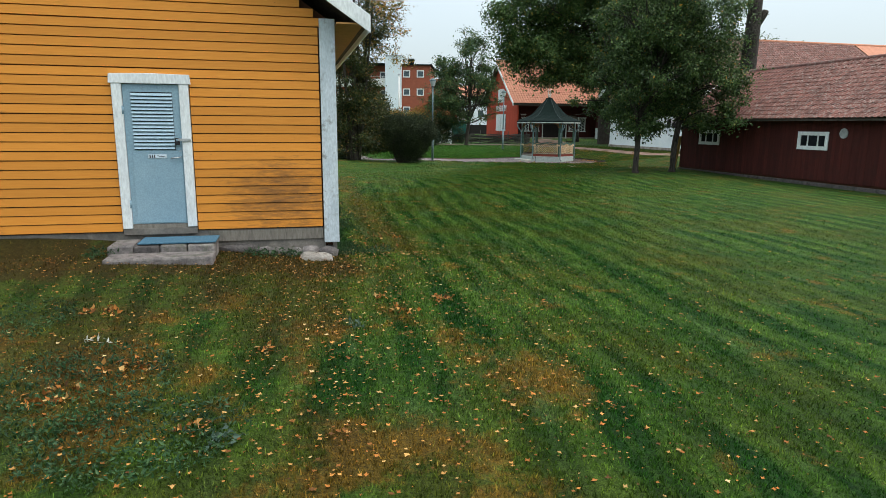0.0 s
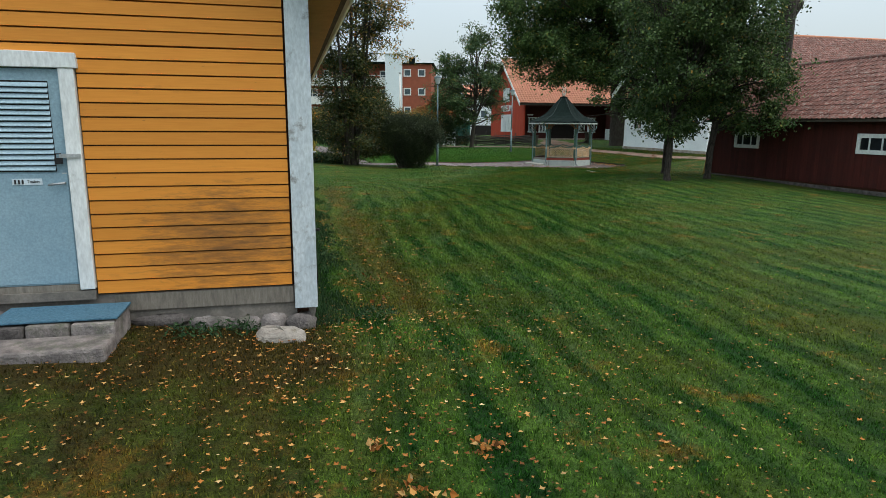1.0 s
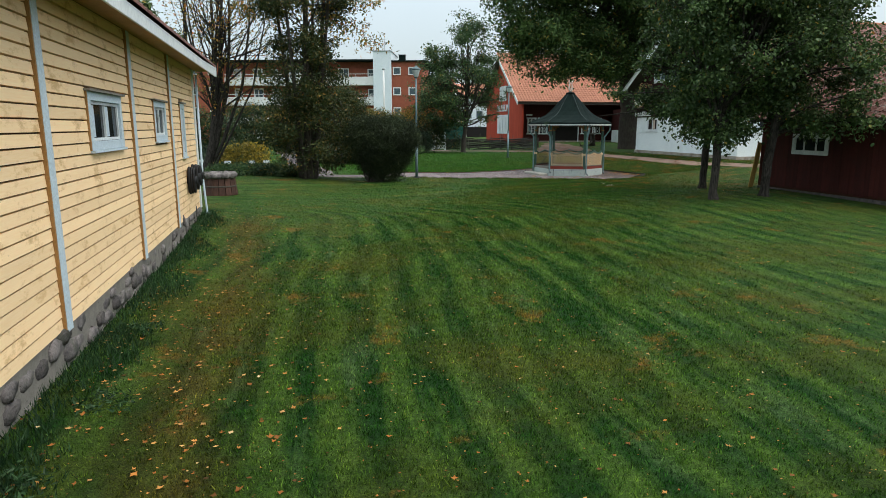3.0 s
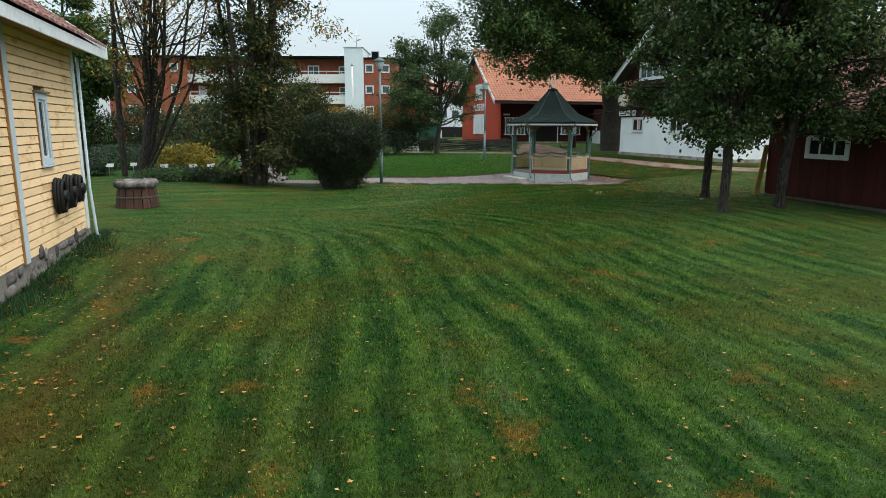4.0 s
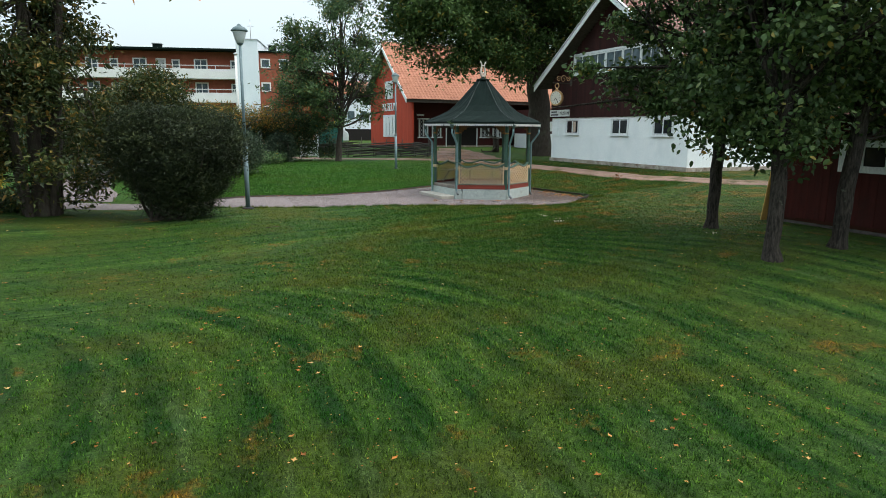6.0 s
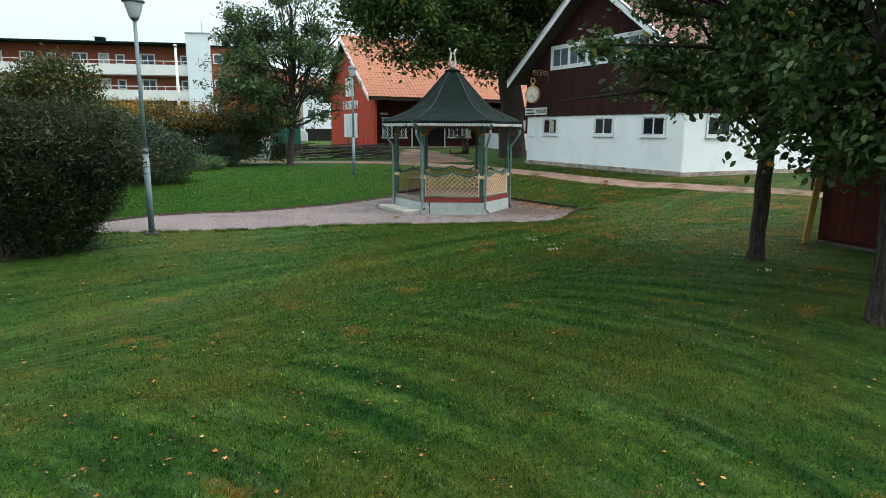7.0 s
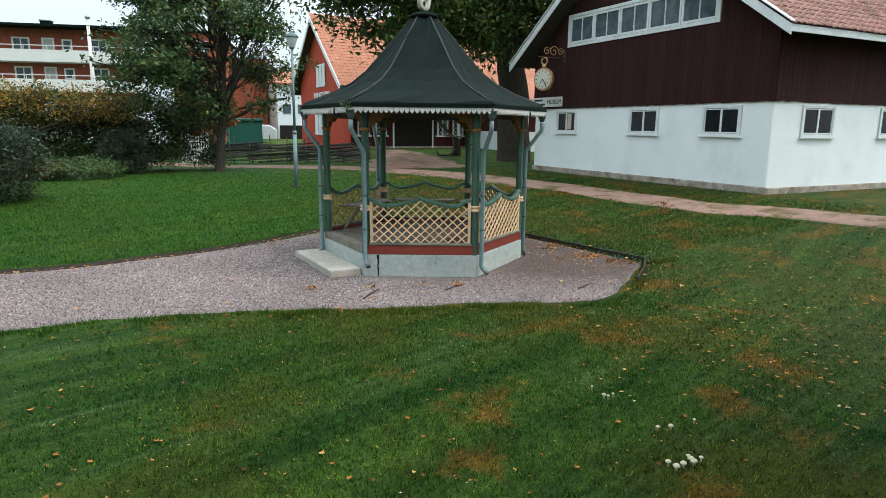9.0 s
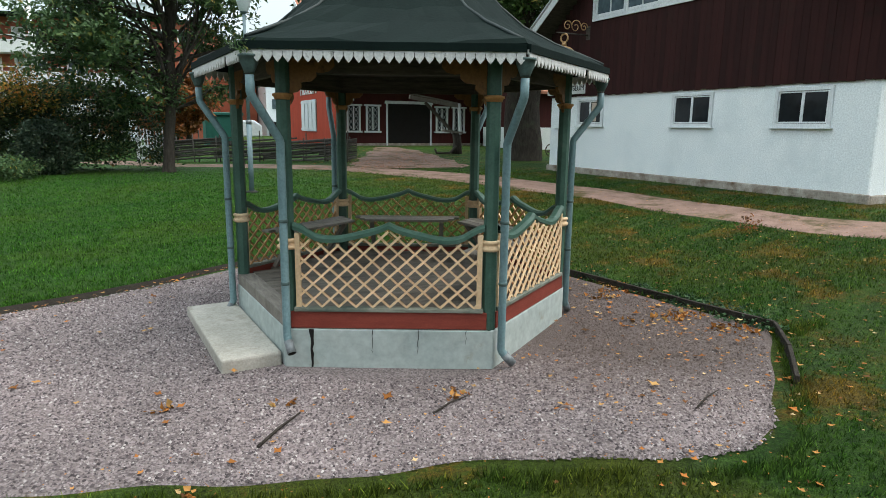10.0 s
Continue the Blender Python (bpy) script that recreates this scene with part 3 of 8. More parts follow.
    foot = op("MULTIPLY", op("MULTIPLY", foot, span(Y, 23.0, 27.0, 1.0, 0.0)), n4)
    col = mix_of(nodes, links, steps(foot, (0.26, (0, 0, 0)), (0.6, (0.6, 0.6, 0.6))), col, (0.10, 0.056, 0.012))
    if blades:
        rnd = steps(pos.outputs["Random Per Island"], (0.0, (0.42, 0.46, 0.40)), (0.6, (1.25, 1.25, 1.15)), (0.92, (2.3, 2.1, 1.8)), (1.0, (4.4, 3.9, 3.3)))
        col = mix_of(nodes, links, 1.0, col, rnd, "MULTIPLY")
        tr = nodes.new("ShaderNodeBsdfTranslucent")
        links.new(col, tr.inputs["Color"])
        mx = nodes.new("ShaderNodeMixShader")
        mx.inputs[0].default_value = 0.4
        links.new(b.outputs[0], mx.inputs[1])
        links.new(tr.outputs[0], mx.inputs[2])
        links.new(mx.outputs[0], nodes["Material Output"].inputs["Surface"])
    else:
        n5 = noise_of(nodes, links, 62.0, 4, 0.8, vec)
        n6 = noise_of(nodes, links, 20.0, 4, 0.75, vec)
        col = mix_of(nodes, links, 1.0, col, steps(n6, (0.3, (0.55, 0.58, 0.55)), (0.7, (1.4, 1.36, 1.25))), "MULTIPLY")
        col = mix_of(nodes, links, 1.0, col, steps(n5, (0.32, (0.25, 0.28, 0.24)), (0.68, (1.6, 1.56, 1.4))), "MULTIPLY")
        bump_of(nodes, links, b, n5, 0.9, 0.05)
    links.new(col, b.inputs["Base Color"])
    return m


M_LAWN = lawn_mat("mown_lawn", False)
M_BLADE = lawn_mat("grass_blades", True)
M_DIRT = surface("leafy_dirt_track", (0.17, 0.105, 0.082), (0.29, 0.19, 0.15), 0.95, 2.5, 40.0, stain=(0.075, 0.06, 0.022), stain_at=(0.5, 0.62), stain_scale=1.1, bump=0.5, dist=0.02)


M_SOIL = surface("dark_cut_soil", (0.012, 0.010, 0.007), (0.035, 0.027, 0.018), 0.95, 6.0, 50.0, bump=0.8, dist=0.02)


def pebble_mat(name, islands):
    m, nodes, links, b = nodes_of(name, 0.85, 0.0, 0.25)
    stops = [(0.0, (0.045, 0.038, 0.040)), (0.3, (0.125, 0.102, 0.104)), (0.65, (0.24, 0.202, 0.200)), (0.9, (0.33, 0.285, 0.28)), (1.0, (0.48, 0.45, 0.43))]
    r = ramp_of(nodes, stops)
    vec = nodes.new("ShaderNodeNewGeometry")
    if islands:
        links.new(vec.outputs["Random Per Island"], r.inputs["Fac"])
        col = r.outputs["Color"]
    else:
        vo = nodes.new("ShaderNodeTexVoronoi")
        vo.inputs["Scale"].default_value = 75.0
        links.new(vec.outputs["Position"], vo.inputs["Vector"])
        links.new(vo.outputs["Color"], r.inputs["Fac"])
        col = mix_of(nodes, links, 0.25, r.outputs["Color"], (0.16, 0.135, 0.13))
        bump_of(nodes, links, b, vo.outputs["Distance"], 0.8, 0.015)
    big = noise_of(nodes, links, 0.8, 4, 0.6, vec.outputs["Position"])
    g = ramp_of(nodes, [(0.3, (0.8, 0.8, 0.8)), (0.7, (1.15, 1.13, 1.13))])
    links.new(big, g.inputs["Fac"])
    col = mix_of(nodes, links, 1.0, col, g.outputs["Color"], "MULTIPLY")
    # brown leaf mould worked into the gravel beside the pavilion
    mp = nodes.new("ShaderNodeMapping")
    mp.inputs["Location"].default_value, mp.inputs["Scale"].default_value = (-15.4 / 2.8, -36.7 / 3.0, 0), (1 / 2.8, 1 / 3.0, 0)
    links.new(vec.outputs["Position"], mp.inputs["Vector"])
    sp = nodes.new("ShaderNodeTexGradient")
    sp.gradient_type = "SPHERICAL"
    links.new(mp.outputs[0], sp.inputs[0])
    mm = nodes.new("ShaderNodeMath")
    mm.operation = "MULTIPLY"
    links.new(sp.outputs["Fac"], mm.inputs[0])
    links.new(noise_of(nodes, links, 9.0, 6, 0.75, vec.outputs["Position"]), mm.inputs[1])
    mr = ramp_of(nodes, [(0.04, (0, 0, 0)), (0.27, (0.74, 0.74, 0.74))])
    links.new(mm.outputs[0], mr.inputs["Fac"])
    links.new(mix_of(nodes, links, mr.outputs["Color"], col, (0.075, 0.055, 0.045)), b.inputs["Base Color"])
    return m


M_GRAVEL = pebble_mat("reddish_grey_gravel", False)
M_PEBBLE = pebble_mat("loose_pebbles", True)


def axis_steps(lo, fine_lo, fine_hi, hi, step):
    a = list(np.arange(fine_lo, fine_hi + 1e-6, step))
    out, s, p = [], step * 1.6, fine_lo
    while p > lo:
        p -= s
        s *= 1.6
        out.append(p)
    left = out[::-1]
    out, s, p = [], step * 1.6, fine_hi
    while p < hi:
        p += s
        s *= 1.6
        out.append(p)
    return left + a + out


xs, ys = axis_steps(-900, -10, 34, 900, 0.5), axis_steps(-600, -6, 74, 2200, 0.5)
gv = np.array([(x, y, lift(x, y)) for y in ys for x in xs])
nx = len(xs)
gi = np.arange(len(gv)).reshape(len(ys), nx)
gf = np.stack([gi[:-1, :-1], gi[:-1, 1:], gi[1:, 1:], gi[1:, :-1]], -1).reshape(-1, 4)
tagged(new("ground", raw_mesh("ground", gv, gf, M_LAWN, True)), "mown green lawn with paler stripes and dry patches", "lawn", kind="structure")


def path_near(x):
    """Near edge of the gravel walk."""
    y = np.interp(x, (-1.5, 1.4, 3.0, 4.2, 6.4, 8.0, 9.6, 10.5, 11.7, 12.7, 13.4, 14.15, 14.68, 15.28, 16.4), (36.2, 35.6, 35.5, 35.42, 35.5, 35.66, 35.48, 35.16, 34.74, 34.44, 34.13, 33.86, 34.06, 34.6, 35.55))
    return y + 0.03 * np.sin(3.1 * x) + 0.02 * np.sin(7.7 * x)


def path_far(x):
    """Far edge of the gravel walk, an angular bay round the pavilion."""
    y = np.interp(x, (-1.5, 2.0, 4.0, 5.2, 6.5, 8.4, 9.6, 11.2, 12.2, 13.2, 14.6, 15.98, 16.24, 16.4), (37.6, 37.0, 37.15, 38.15, 38.75, 39.0, 39.35, 40.05, 40.7, 41.2, 40.4, 38.45, 36.7, 35.57))
    return y + 0.03 * np.sin(2.3 * x)


def strip(name, material, edge_a, edge_b, u0, u1, steps, across, raise_by, flip=False):
    verts, faces = [], []
    for i in range(steps + 1):
        u = u0 + (u1 - u0) * i / steps
        a, b = edge_a(u), edge_b(u)
        for j in range(across + 1):
            t = j / across
            x, y = a[0] + (b[0] - a[0]) * t, a[1] + (b[1] - a[1]) * t
            dip = -0.03 if j in (0, across) else raise_by
            verts.append((x, y, lift(x, y) + dip))
    w = across + 1
    faces = [(i * w + j, (i + 1) * w + j, (i + 1) * w + j + 1, i * w + j + 1) for i in range(steps) for j in range(across)]
    return Geo().add(verts, faces, True)


single("gravel_path", strip("g", M_GRAVEL, lambda u: (u, path_near(u)), lambda u: (u, max(path_far(u), path_near(u) + 0.02)), -1.5, 16.4, 220, 26, 0.012), M_GRAVEL,
       "reddish grey gravel walk widening round the pavilion", "path", "structure")
single("side_path", strip("g", M_GRAVEL, lambda u: (-0.3 - 0.06 * (u - 37) + 0.1 * math.sin(u), u), lambda u: (2.0 - 0.08 * (u - 37) + 0.1 * math.sin(1.3 * u), u), 37.5, 60, 60, 6, 0.015), M_GRAVEL,
       "narrow gravel side path between shrubs and beds", "path", "structure")


TRACK = [(8.0, 66.0), (10.0, 61.6), (12.6, 58.2), (15.2, 55.9), (18.4, 52.2), (20.6, 47.5), (21.4, 43.0), (21.5, 39.6), (22.2, 36.6), (23.2, 33.6), (24.8, 30.2), (27.0, 24.0), (30.0, 10.0)]


def track_mid(u):
    """Middle line of the dirt track, from the gate past the barn's gable."""
    k = min(max(int(u), 1), len(TRACK) - 3)
    t = u - k
    p = [Vector(TRACK[k + i]) for i in (-1, 0, 1, 2)]
    return 0.5 * (2 * p[1] + (p[2] - p[0]) * t + (2 * p[0] - 5 * p[1] + 4 * p[2] - p[3]) * t * t + (3 * p[1] - p[0] - 3 * p[2] + p[3]) * t ** 3)


def track_edge(side):
    def at(u):
        a, b = track_mid(u), track_mid(u + 0.02)
        d = (b - a).normalized()
        w = 0.8 + 0.38 * ease((a.y - 44) / 4) + 0.1 * math.sin(u * 6 + side)
        return a.x + side * w * d.y, a.y - side * w * d.x
    return at


single("dirt_track", strip("g", M_DIRT, track_edge(-1), track_edge(1), 1.0, 11.0, 180, 8, 0.016), M_DIRT, "brown dirt track strewn with leaves", "road", "structure")
def yard_side(xs, seed):
    def at(u):
        return float(np.interp(u, (52.5, 54, 57, 60, 63, 65.6), xs)) + 0.14 * math.sin(2.1 * u + seed) + 0.07 * math.sin(5.3 * u + seed), u
    return at


single("yard_gravel", strip("g", M_DIRT, yard_side((17.2, 17.8, 19.1, 20.6, 22.1, 23.6), 0), yard_side((22.6, 23.5, 24.3, 24.8, 25.1, 25.0), 2), 52.5, 65.6, 50, 8, 0.022), M_DIRT,
       "leaf-strewn gravel yard before the red house", "yard", "structure")
single("soil_edging", strip("g", M_BARK, lambda u: (u, path_far(u) - 0.12), lambda u: (u, path_far(u) + 0.06), 3.0, 15.95, 150, 2, 0.06), M_SOIL, "dark cut soil edge between gravel and lawn", "edging", "structure")
M_EDGING = surface("rotting_dark_edging_board", (0.016, 0.013, 0.010), (0.05, 0.041, 0.032), 0.95, 5.0, 50.0, stretch=(3, 3, 1), bump=0.8, dist=0.02)
EDGE = [(14.7, 40.33), (15.4, 39.3), (16.02, 38.42), (16.17, 37.5), (16.29, 36.65), (16.46, 35.57), (15.95, 35.06), (15.33, 34.56)]
edging = thing("lawn_edging", (16.1, 37.5, lift(16.1, 37.5)), "dark rotting board edging between gravel and raised lawn", "edging")
for (ax, ay), (bx_, by_) in zip(EDGE, EDGE[1:]):
    part("board", Geo().beam((ax, ay, lift(ax, ay) + 0.03), (bx_, by_, lift(bx_, by_) + 0.035), 0.035, 0.12), M_EDGING, edging, "", 0.006)
# ---- the yellow wooden house ----
HX, HY, HB = -2.45, 7.97, 23.47
yh = thing("yellow_house", (HX, HY, 0.3), "yellow board-clad house, orange end wall and faded pale side", "house")
core = part("wall", Geo().slab([(-11.0, 0, 0.1), (HX - 0.045, 0, 0.1), (HX - 0.045, 0, 3.72), (-6.7, 0, 6.55), (-11.0, 0, 3.72)], (0, HB - HY - 0.09, 0)), M_JOINT, yh)
core.data.transform(Matrix.Translation((0, HY + 0.045, 0)))
end_wall = part("end_wall", Geo().box(-10.99, HX - 0.05, HY + 0.03, HY + 0.04, 0.72, 3.7), M_JOINT, yh, "orange boarded end wall")
side_wall = part("side_wall", Geo().box(HX - 0.04, HX - 0.03, HY + 0.03, HB - 0.05, 0.5, 3.62), M_JOINTBROWN, yh, "faded yellow boarded side wall")


def plank(parent, material, along, a, b, z, h, face, lean=0.004):
    """One lap board: its lower edge stands out."""
    g = Geo()
    if along == "x":
        o, i = face - 0.022, face + 0.028
        g.add([(a, o + lean, z + h), (a, i, z + h), (a, i, z), (a, o - 0.004, z + 0.004), (b, o + lean, z + h), (b, i, z + h), (b, i, z), (b, o - 0.004, z + 0.004)],
              [(0, 3, 7, 4), (0, 1, 2, 3), (4, 7, 6, 5), (3, 2, 6, 7), (0, 4, 5, 1)])
    else:
        o, i = face + 0.022, face - 0.028
        g.add([(o - lean, a, z + h), (i, a, z + h), (i, a, z), (o + 0.004, a, z + 0.004), (o - lean, b, z + h), (i, b, z + h), (i, b, z), (o + 0.004, b, z + 0.004)],
              [(4, 7, 3, 0), (3, 2, 1, 0), (5, 6, 7, 4), (7, 6, 2, 3), (1, 5, 4, 0)])
    return part("plank", g, material, parent)


PITCH = 0.1259
for k in range(36):
    z = 0.71 + k * PITCH
    x0, x1 = -10.95, HX - 0.2
    if z + PITCH > 3.72:
        cut = (z + PITCH - 3.72) / 0.667
        x0, x1 = -10.95 + cut, HX - 0.05 - cut
    spans = [(x0, x1)]
    if z < 2.8:
        spans = [(x0, -5.44), (-4.43, x1)]
    for a, b in spans:
        if k % 5 == 2 and a < -9:
            plank(end_wall, M_ORANGE, "x", a, -7.6, z, PITCH - 0.009, HY)
            plank(end_wall, M_ORANGE, "x", -7.594, b, z, PITCH - 0.012, HY)
        else:
            plank(end_wall, M_ORANGE, "x", a, b, z, PITCH - 0.009, HY)
# corner boards, cornice boards and battens
part("corner_board", Geo().box(HX - 0.18, HX + 0.045, HY - 0.05, HY - 0.022, 0.465, 3.72).box(HX + 0.018, HX + 0.045, HY - 0.022, HY + 0.13, 0.465, 3.62), M_CORNER, yh, "chipped grey-white corner board", 0.006)
part("corner_board", Geo().box(HX - 0.03, HX + 0.05, HB - 0.13, HB + 0.02, 0.5, 3.62), M_WHITE, yh, "white corner board", 0.006)
BATTENS = (10.89, 14.03, 17.36, 20.3)
for y in BATTENS:
    b = part("batten", Geo().box(HX + 0.0, HX + 0.055, y - 0.075, y + 0.075, 0.5, 3.62), M_TRIMBLUE, yh, "pale blue vertical batten with ochre edge", 0.004)
    part("batten_edge", Geo().box(HX + 0.0, HX + 0.05, y - 0.1, y - 0.0755, 0.5, 3.62), M_OCHRE, b)
WINS = ((8.93, 9.42, 1.69, 2.69), (11.71, 12.94, 2.07, 2.70), (15.33, 16.74, 2.10, 2.73), (18.8, 19.8, 2.12, 2.76), (21.35, 21.85, 1.75, 2.80))
edges = [HY + 0.13] + [e for y in BATTENS for e in (y - 0.1, y + 0.075)] + [HB - 0.13]
SP = 0.1185
for k in range(27):
    z = 0.53 + k * SP
    h = min(SP - 0.012, 3.62 - z)
    for a, b in zip(edges[::2], edges[1::2]):
        spans = [(a, b)]
        for (wa, wb, z0, z1) in WINS:
            if a < wa < b and z + h > z0 + 0.01 and z < z1 - 0.01:
                spans = [(a, wa), (wb, b)]
        for p, q in spans:
            plank(side_wall, M_TAN, "y", p, q, z, h, HX)


def side_window(a, b, z0, z1, panes):
    w = part("window", Geo().box(HX - 0.03, HX - 0.005, a, b, z0, z1), M_GLASS, yh, "small window in pale blue frame")
    g = Geo()
    frame_ring(g, a, b, z0, z1, 0.095, lambda q, u0, u1, v0, v1: q.box(HX - 0.02, HX + 0.045, u0, u1, v0, v1))
    part("frame", g, M_TRIMBLUE, w, "", 0.005)
    part("frame_edge", Geo().box(HX - 0.02, HX + 0.04, a - 0.026, a - 0.001, z0, z1), M_OCHRE, w)
    part("drip_board", Geo().box(HX - 0.02, HX + 0.085, a - 0.05, b + 0.05, z1 + 0.001, z1 + 0.028), M_GREYWOOD, w)
    part("sill", Geo().box(HX - 0.02, HX + 0.07, a - 0.01, b + 0.01, z0 - 0.028, z0 - 0.001), M_TRIMBLUE, w)
    s = Geo()
    frame_ring(s, a + 0.1, b - 0.1, z0 + 0.1, z1 - 0.1, 0.032, lambda q, u0, u1, v0, v1: q.box(HX - 0.004, HX + 0.016, u0, u1, v0, v1))
    for i in range(1, panes):
        y = a + 0.1 + (b - a - 0.2) * i / panes
        s.box(HX - 0.004, HX + 0.018, y - 0.016, y + 0.016, z0 + 0.132, z1 - 0.132)
    part("sash", s, M_WHITE, w)
    for i in range(panes):
        y0 = a + 0.135 + (b - a - 0.27) * i / panes
        y1 = y0 + (b - a - 0.27) / panes - 0.03
        part("curtain", Geo().box(HX - 0.0045, HX - 0.0035, y0, y0 + (y1 - y0) * 0.4, z0 + 0.14, z1 - 0.14), M_TRIMBLUE, w)


for a, b, z0, z1 in WINS:
    side_window(a, b, z0, z1, 1 if b - a < 0.7 else 2)
# foundations
part("foundation", Geo().box(-10.9, HX - 0.16, HY + 0.01, HY + 0.06, 0.2, 0.695), M_CONC, yh, "cracked concrete foundation", 0.01)
part("foundation_beam", Geo().box(-4.3, HX - 0.19, HY - 0.012, HY + 0.009, 0.52, 0.692), M_GREYWOOD, yh, "grey timber sill beam", 0.008)
foot = part("stone_foundation", Geo().box(HX - 0.2, HX + 0.015, HY + 0.05, HB - 0.02, -0.1, 0.53), M_MORTAR, yh, "rough field-stone foundation")


def lump(c, s, seed, n=7, m=5):
    """A rounded uneven stone."""
    r = random.Random(seed)
    verts, faces = [], []
    ph = [r.uniform(0, 6.28) for _ in range(6)]
    for i in range(m + 1):
        th = math.pi * i / m
        for k in range(n):
            a = math.tau * k / n
            w = 1 + 0.13 * math.sin(2 * a + ph[0]) + 0.1 * math.sin(3 * a + ph[1] + 2 * th) + 0.08 * math.cos(3 * th + ph[2])
            sq = lambda v: math.copysign(abs(v) ** 0.7, v)
            verts.append((c[0] + s[0] * w * sq(math.sin(th)) * sq(math.cos(a)), c[1] + s[1] * w * sq(math.sin(th)) * sq(math.sin(a)), c[2] + s[2] * w * sq(math.cos(th))))
    faces = [(i * n + k, (i + 1) * n + k, (i + 1) * n + (k + 1) % n, i * n + (k + 1) % n) for i in range(m) for k in range(n)]
    return verts, faces


rs = random.Random(5)
y = HY + 0.12
while y < HB - 0.1:
    w = rs.uniform(0.18, 0.46)
    z = 0.02
    while z < 0.46:
        h = rs.uniform(0.11, 0.24)
        part("stone", Geo().add(*lump((HX - 0.0 + rs.uniform(-0.03, 0.02), y + w / 2 + rs.uniform(-0.06, 0.06), z + h / 2), (0.038, w * 0.47, h * 0.5), rs.random()), True), M_STONE, foot)
        z += h
    y += w
for i, (x, w, h) in enumerate(((-2.58, 0.16, 0.11), (-2.85, 0.13, 0.09), (-3.1, 0.14, 0.07), (-3.45, 0.2, 0.06), (-3.9, 0.24, 0.05))):
    part("stone", Geo().add(*lump((x, HY + 0.0, lift(x, HY) + 0.04), (w, 0.06, h + 0.02), i), True), M_STONE, foot)
# roof
SL = 0.667
for s, name in ((1, "roof_side"), (-1, "roof_side")):
    ex, rx = (HX + 0.47, -6.72) if s > 0 else (-11.45, -6.72)
    part(name, Geo().slab([(ex, HY - 0.38, 3.58), (rx, HY - 0.38, 3.58 + abs(ex - rx) * SL), (rx, HB + 0.4, 3.58 + abs(ex - rx) * SL), (ex, HB + 0.4, 3.58)], (0, 0, 0.09)), M_DARKWOOD, yh)
part("bargeboard", Geo().slab([(HX + 0.52, HY - 0.405, 3.50), (HX + 0.52, HY - 0.405, 3.74), (-6.72, HY - 0.405, 3.74 + 4.79 * SL), (-6.72, HY - 0.405, 3.50 + 4.79 * SL)], (0, 0.024, 0)), M_WHITE, yh, "white bargeboard", 0.005)
part("bargeboard", Geo().slab([(HX + 0.52, HB + 0.401, 3.50), (HX + 0.52, HB + 0.401, 3.74), (-6.72, HB + 0.401, 3.74 + 4.79 * SL), (-6.72, HB + 0.401, 3.50 + 4.79 * SL)], (0, 0.024, 0)), M_WHITE, yh, "white bargeboard", 0.005)
part("fascia", Geo().box(HX + 0.472, HX + 0.5, HY - 0.38, HB + 0.4, 3.5, 3.665), M_WHITE, yh, "white eaves board", 0.005)
part("soffit", Geo().box(HX + 0.046, HX + 0.47, HY - 0.38, HB + 0.4, 3.61, 3.63), M_OCHRE, yh, "ochre soffit")
eave_tiles = Geo()
for i in range(66):
    yy = HY - 0.4 + i * 0.246
    for r in range(8):
        x0 = HX + 0.53 - r * 0.3
        z0 = 3.69 + (HX + 0.47 - x0) * SL + 0.045
        pts = [(math.cos(math.pi * k / 4) * 0.123, 0.05 * math.sin(math.pi * k / 4)) for k in range(5)]
        va = [(x0, yy + 0.123 - u, z0 + v) for u, v in pts] + [(x0 - 0.33, yy + 0.123 - u, z0 + 0.33 * SL - 0.02 + v) for u, v in pts]
        eave_tiles.add(va, [(k, k + 1, k + 6, k + 5) for k in range(4)] + [(4, 3, 2, 1, 0)])
tagged(part("roof_tiles", eave_tiles, M_TILE, yh, "worn red clay tiles"), kind="stuff")
# door
DX0, DX1 = -5.30, -4.572
door = part("door", Geo().box(DX0, DX1, HY - 0.028, HY + 0.02, 0.815, 2.755), M_DOOR, yh, "blue-grey toilet door with louvred upper half", 0.004)
trim = Geo().box(-5.43, DX0 - 0.004, HY - 0.06, HY + 0.015, 0.755, 2.76).box(DX1 + 0.004, -4.442, HY - 0.06, HY + 0.015, 0.765, 2.76)
trim.slab([(-5.46, HY - 0.07, 2.761), (-4.41, HY - 0.07, 2.761), (-4.42, HY - 0.07, 2.89), (-4.9, HY - 0.07, 2.90), (-5.45, HY - 0.07, 2.89)], (0, 0.085, 0))
part("door_frame", trim, M_WHITE, yh, "chipped white door surround", 0.006)
part("threshold", Geo().box(-5.43, -4.445, HY - 0.05, HY + 0.03, 0.66, 0.752), M_CONC, yh, "grey concrete threshold", 0.006)
part("door_sill", Geo().box(DX0, DX1, HY - 0.035, HY + 0.03, 0.754, 0.812), M_GREYWOOD, yh)
part("lower_panel", Geo().box(-5.235, DX1 + 0.0 - 0.01, HY - 0.036, HY - 0.029, 0.83, 1.84), M_DOOR, door, "", 0.004)
# near-black sheet: the shade between the louvres, put in as colour
part("louvre_gap_shade", Geo().box(-5.2, -4.665, HY - 0.0305, HY - 0.0285, 1.86, 2.65), M_DARK, door)
for k in range(16):
    z = 1.868 + k * 0.0485
    part("louvre", Geo().slab([(-5.198, HY - 0.031, z + 0.040), (-5.198, HY - 0.052, z + 0.008), (-5.198, HY - 0.049, z + 0.002), (-5.198, HY - 0.029, z + 0.032)], (0.53, 0, 0)), M_LOUVRE, door)
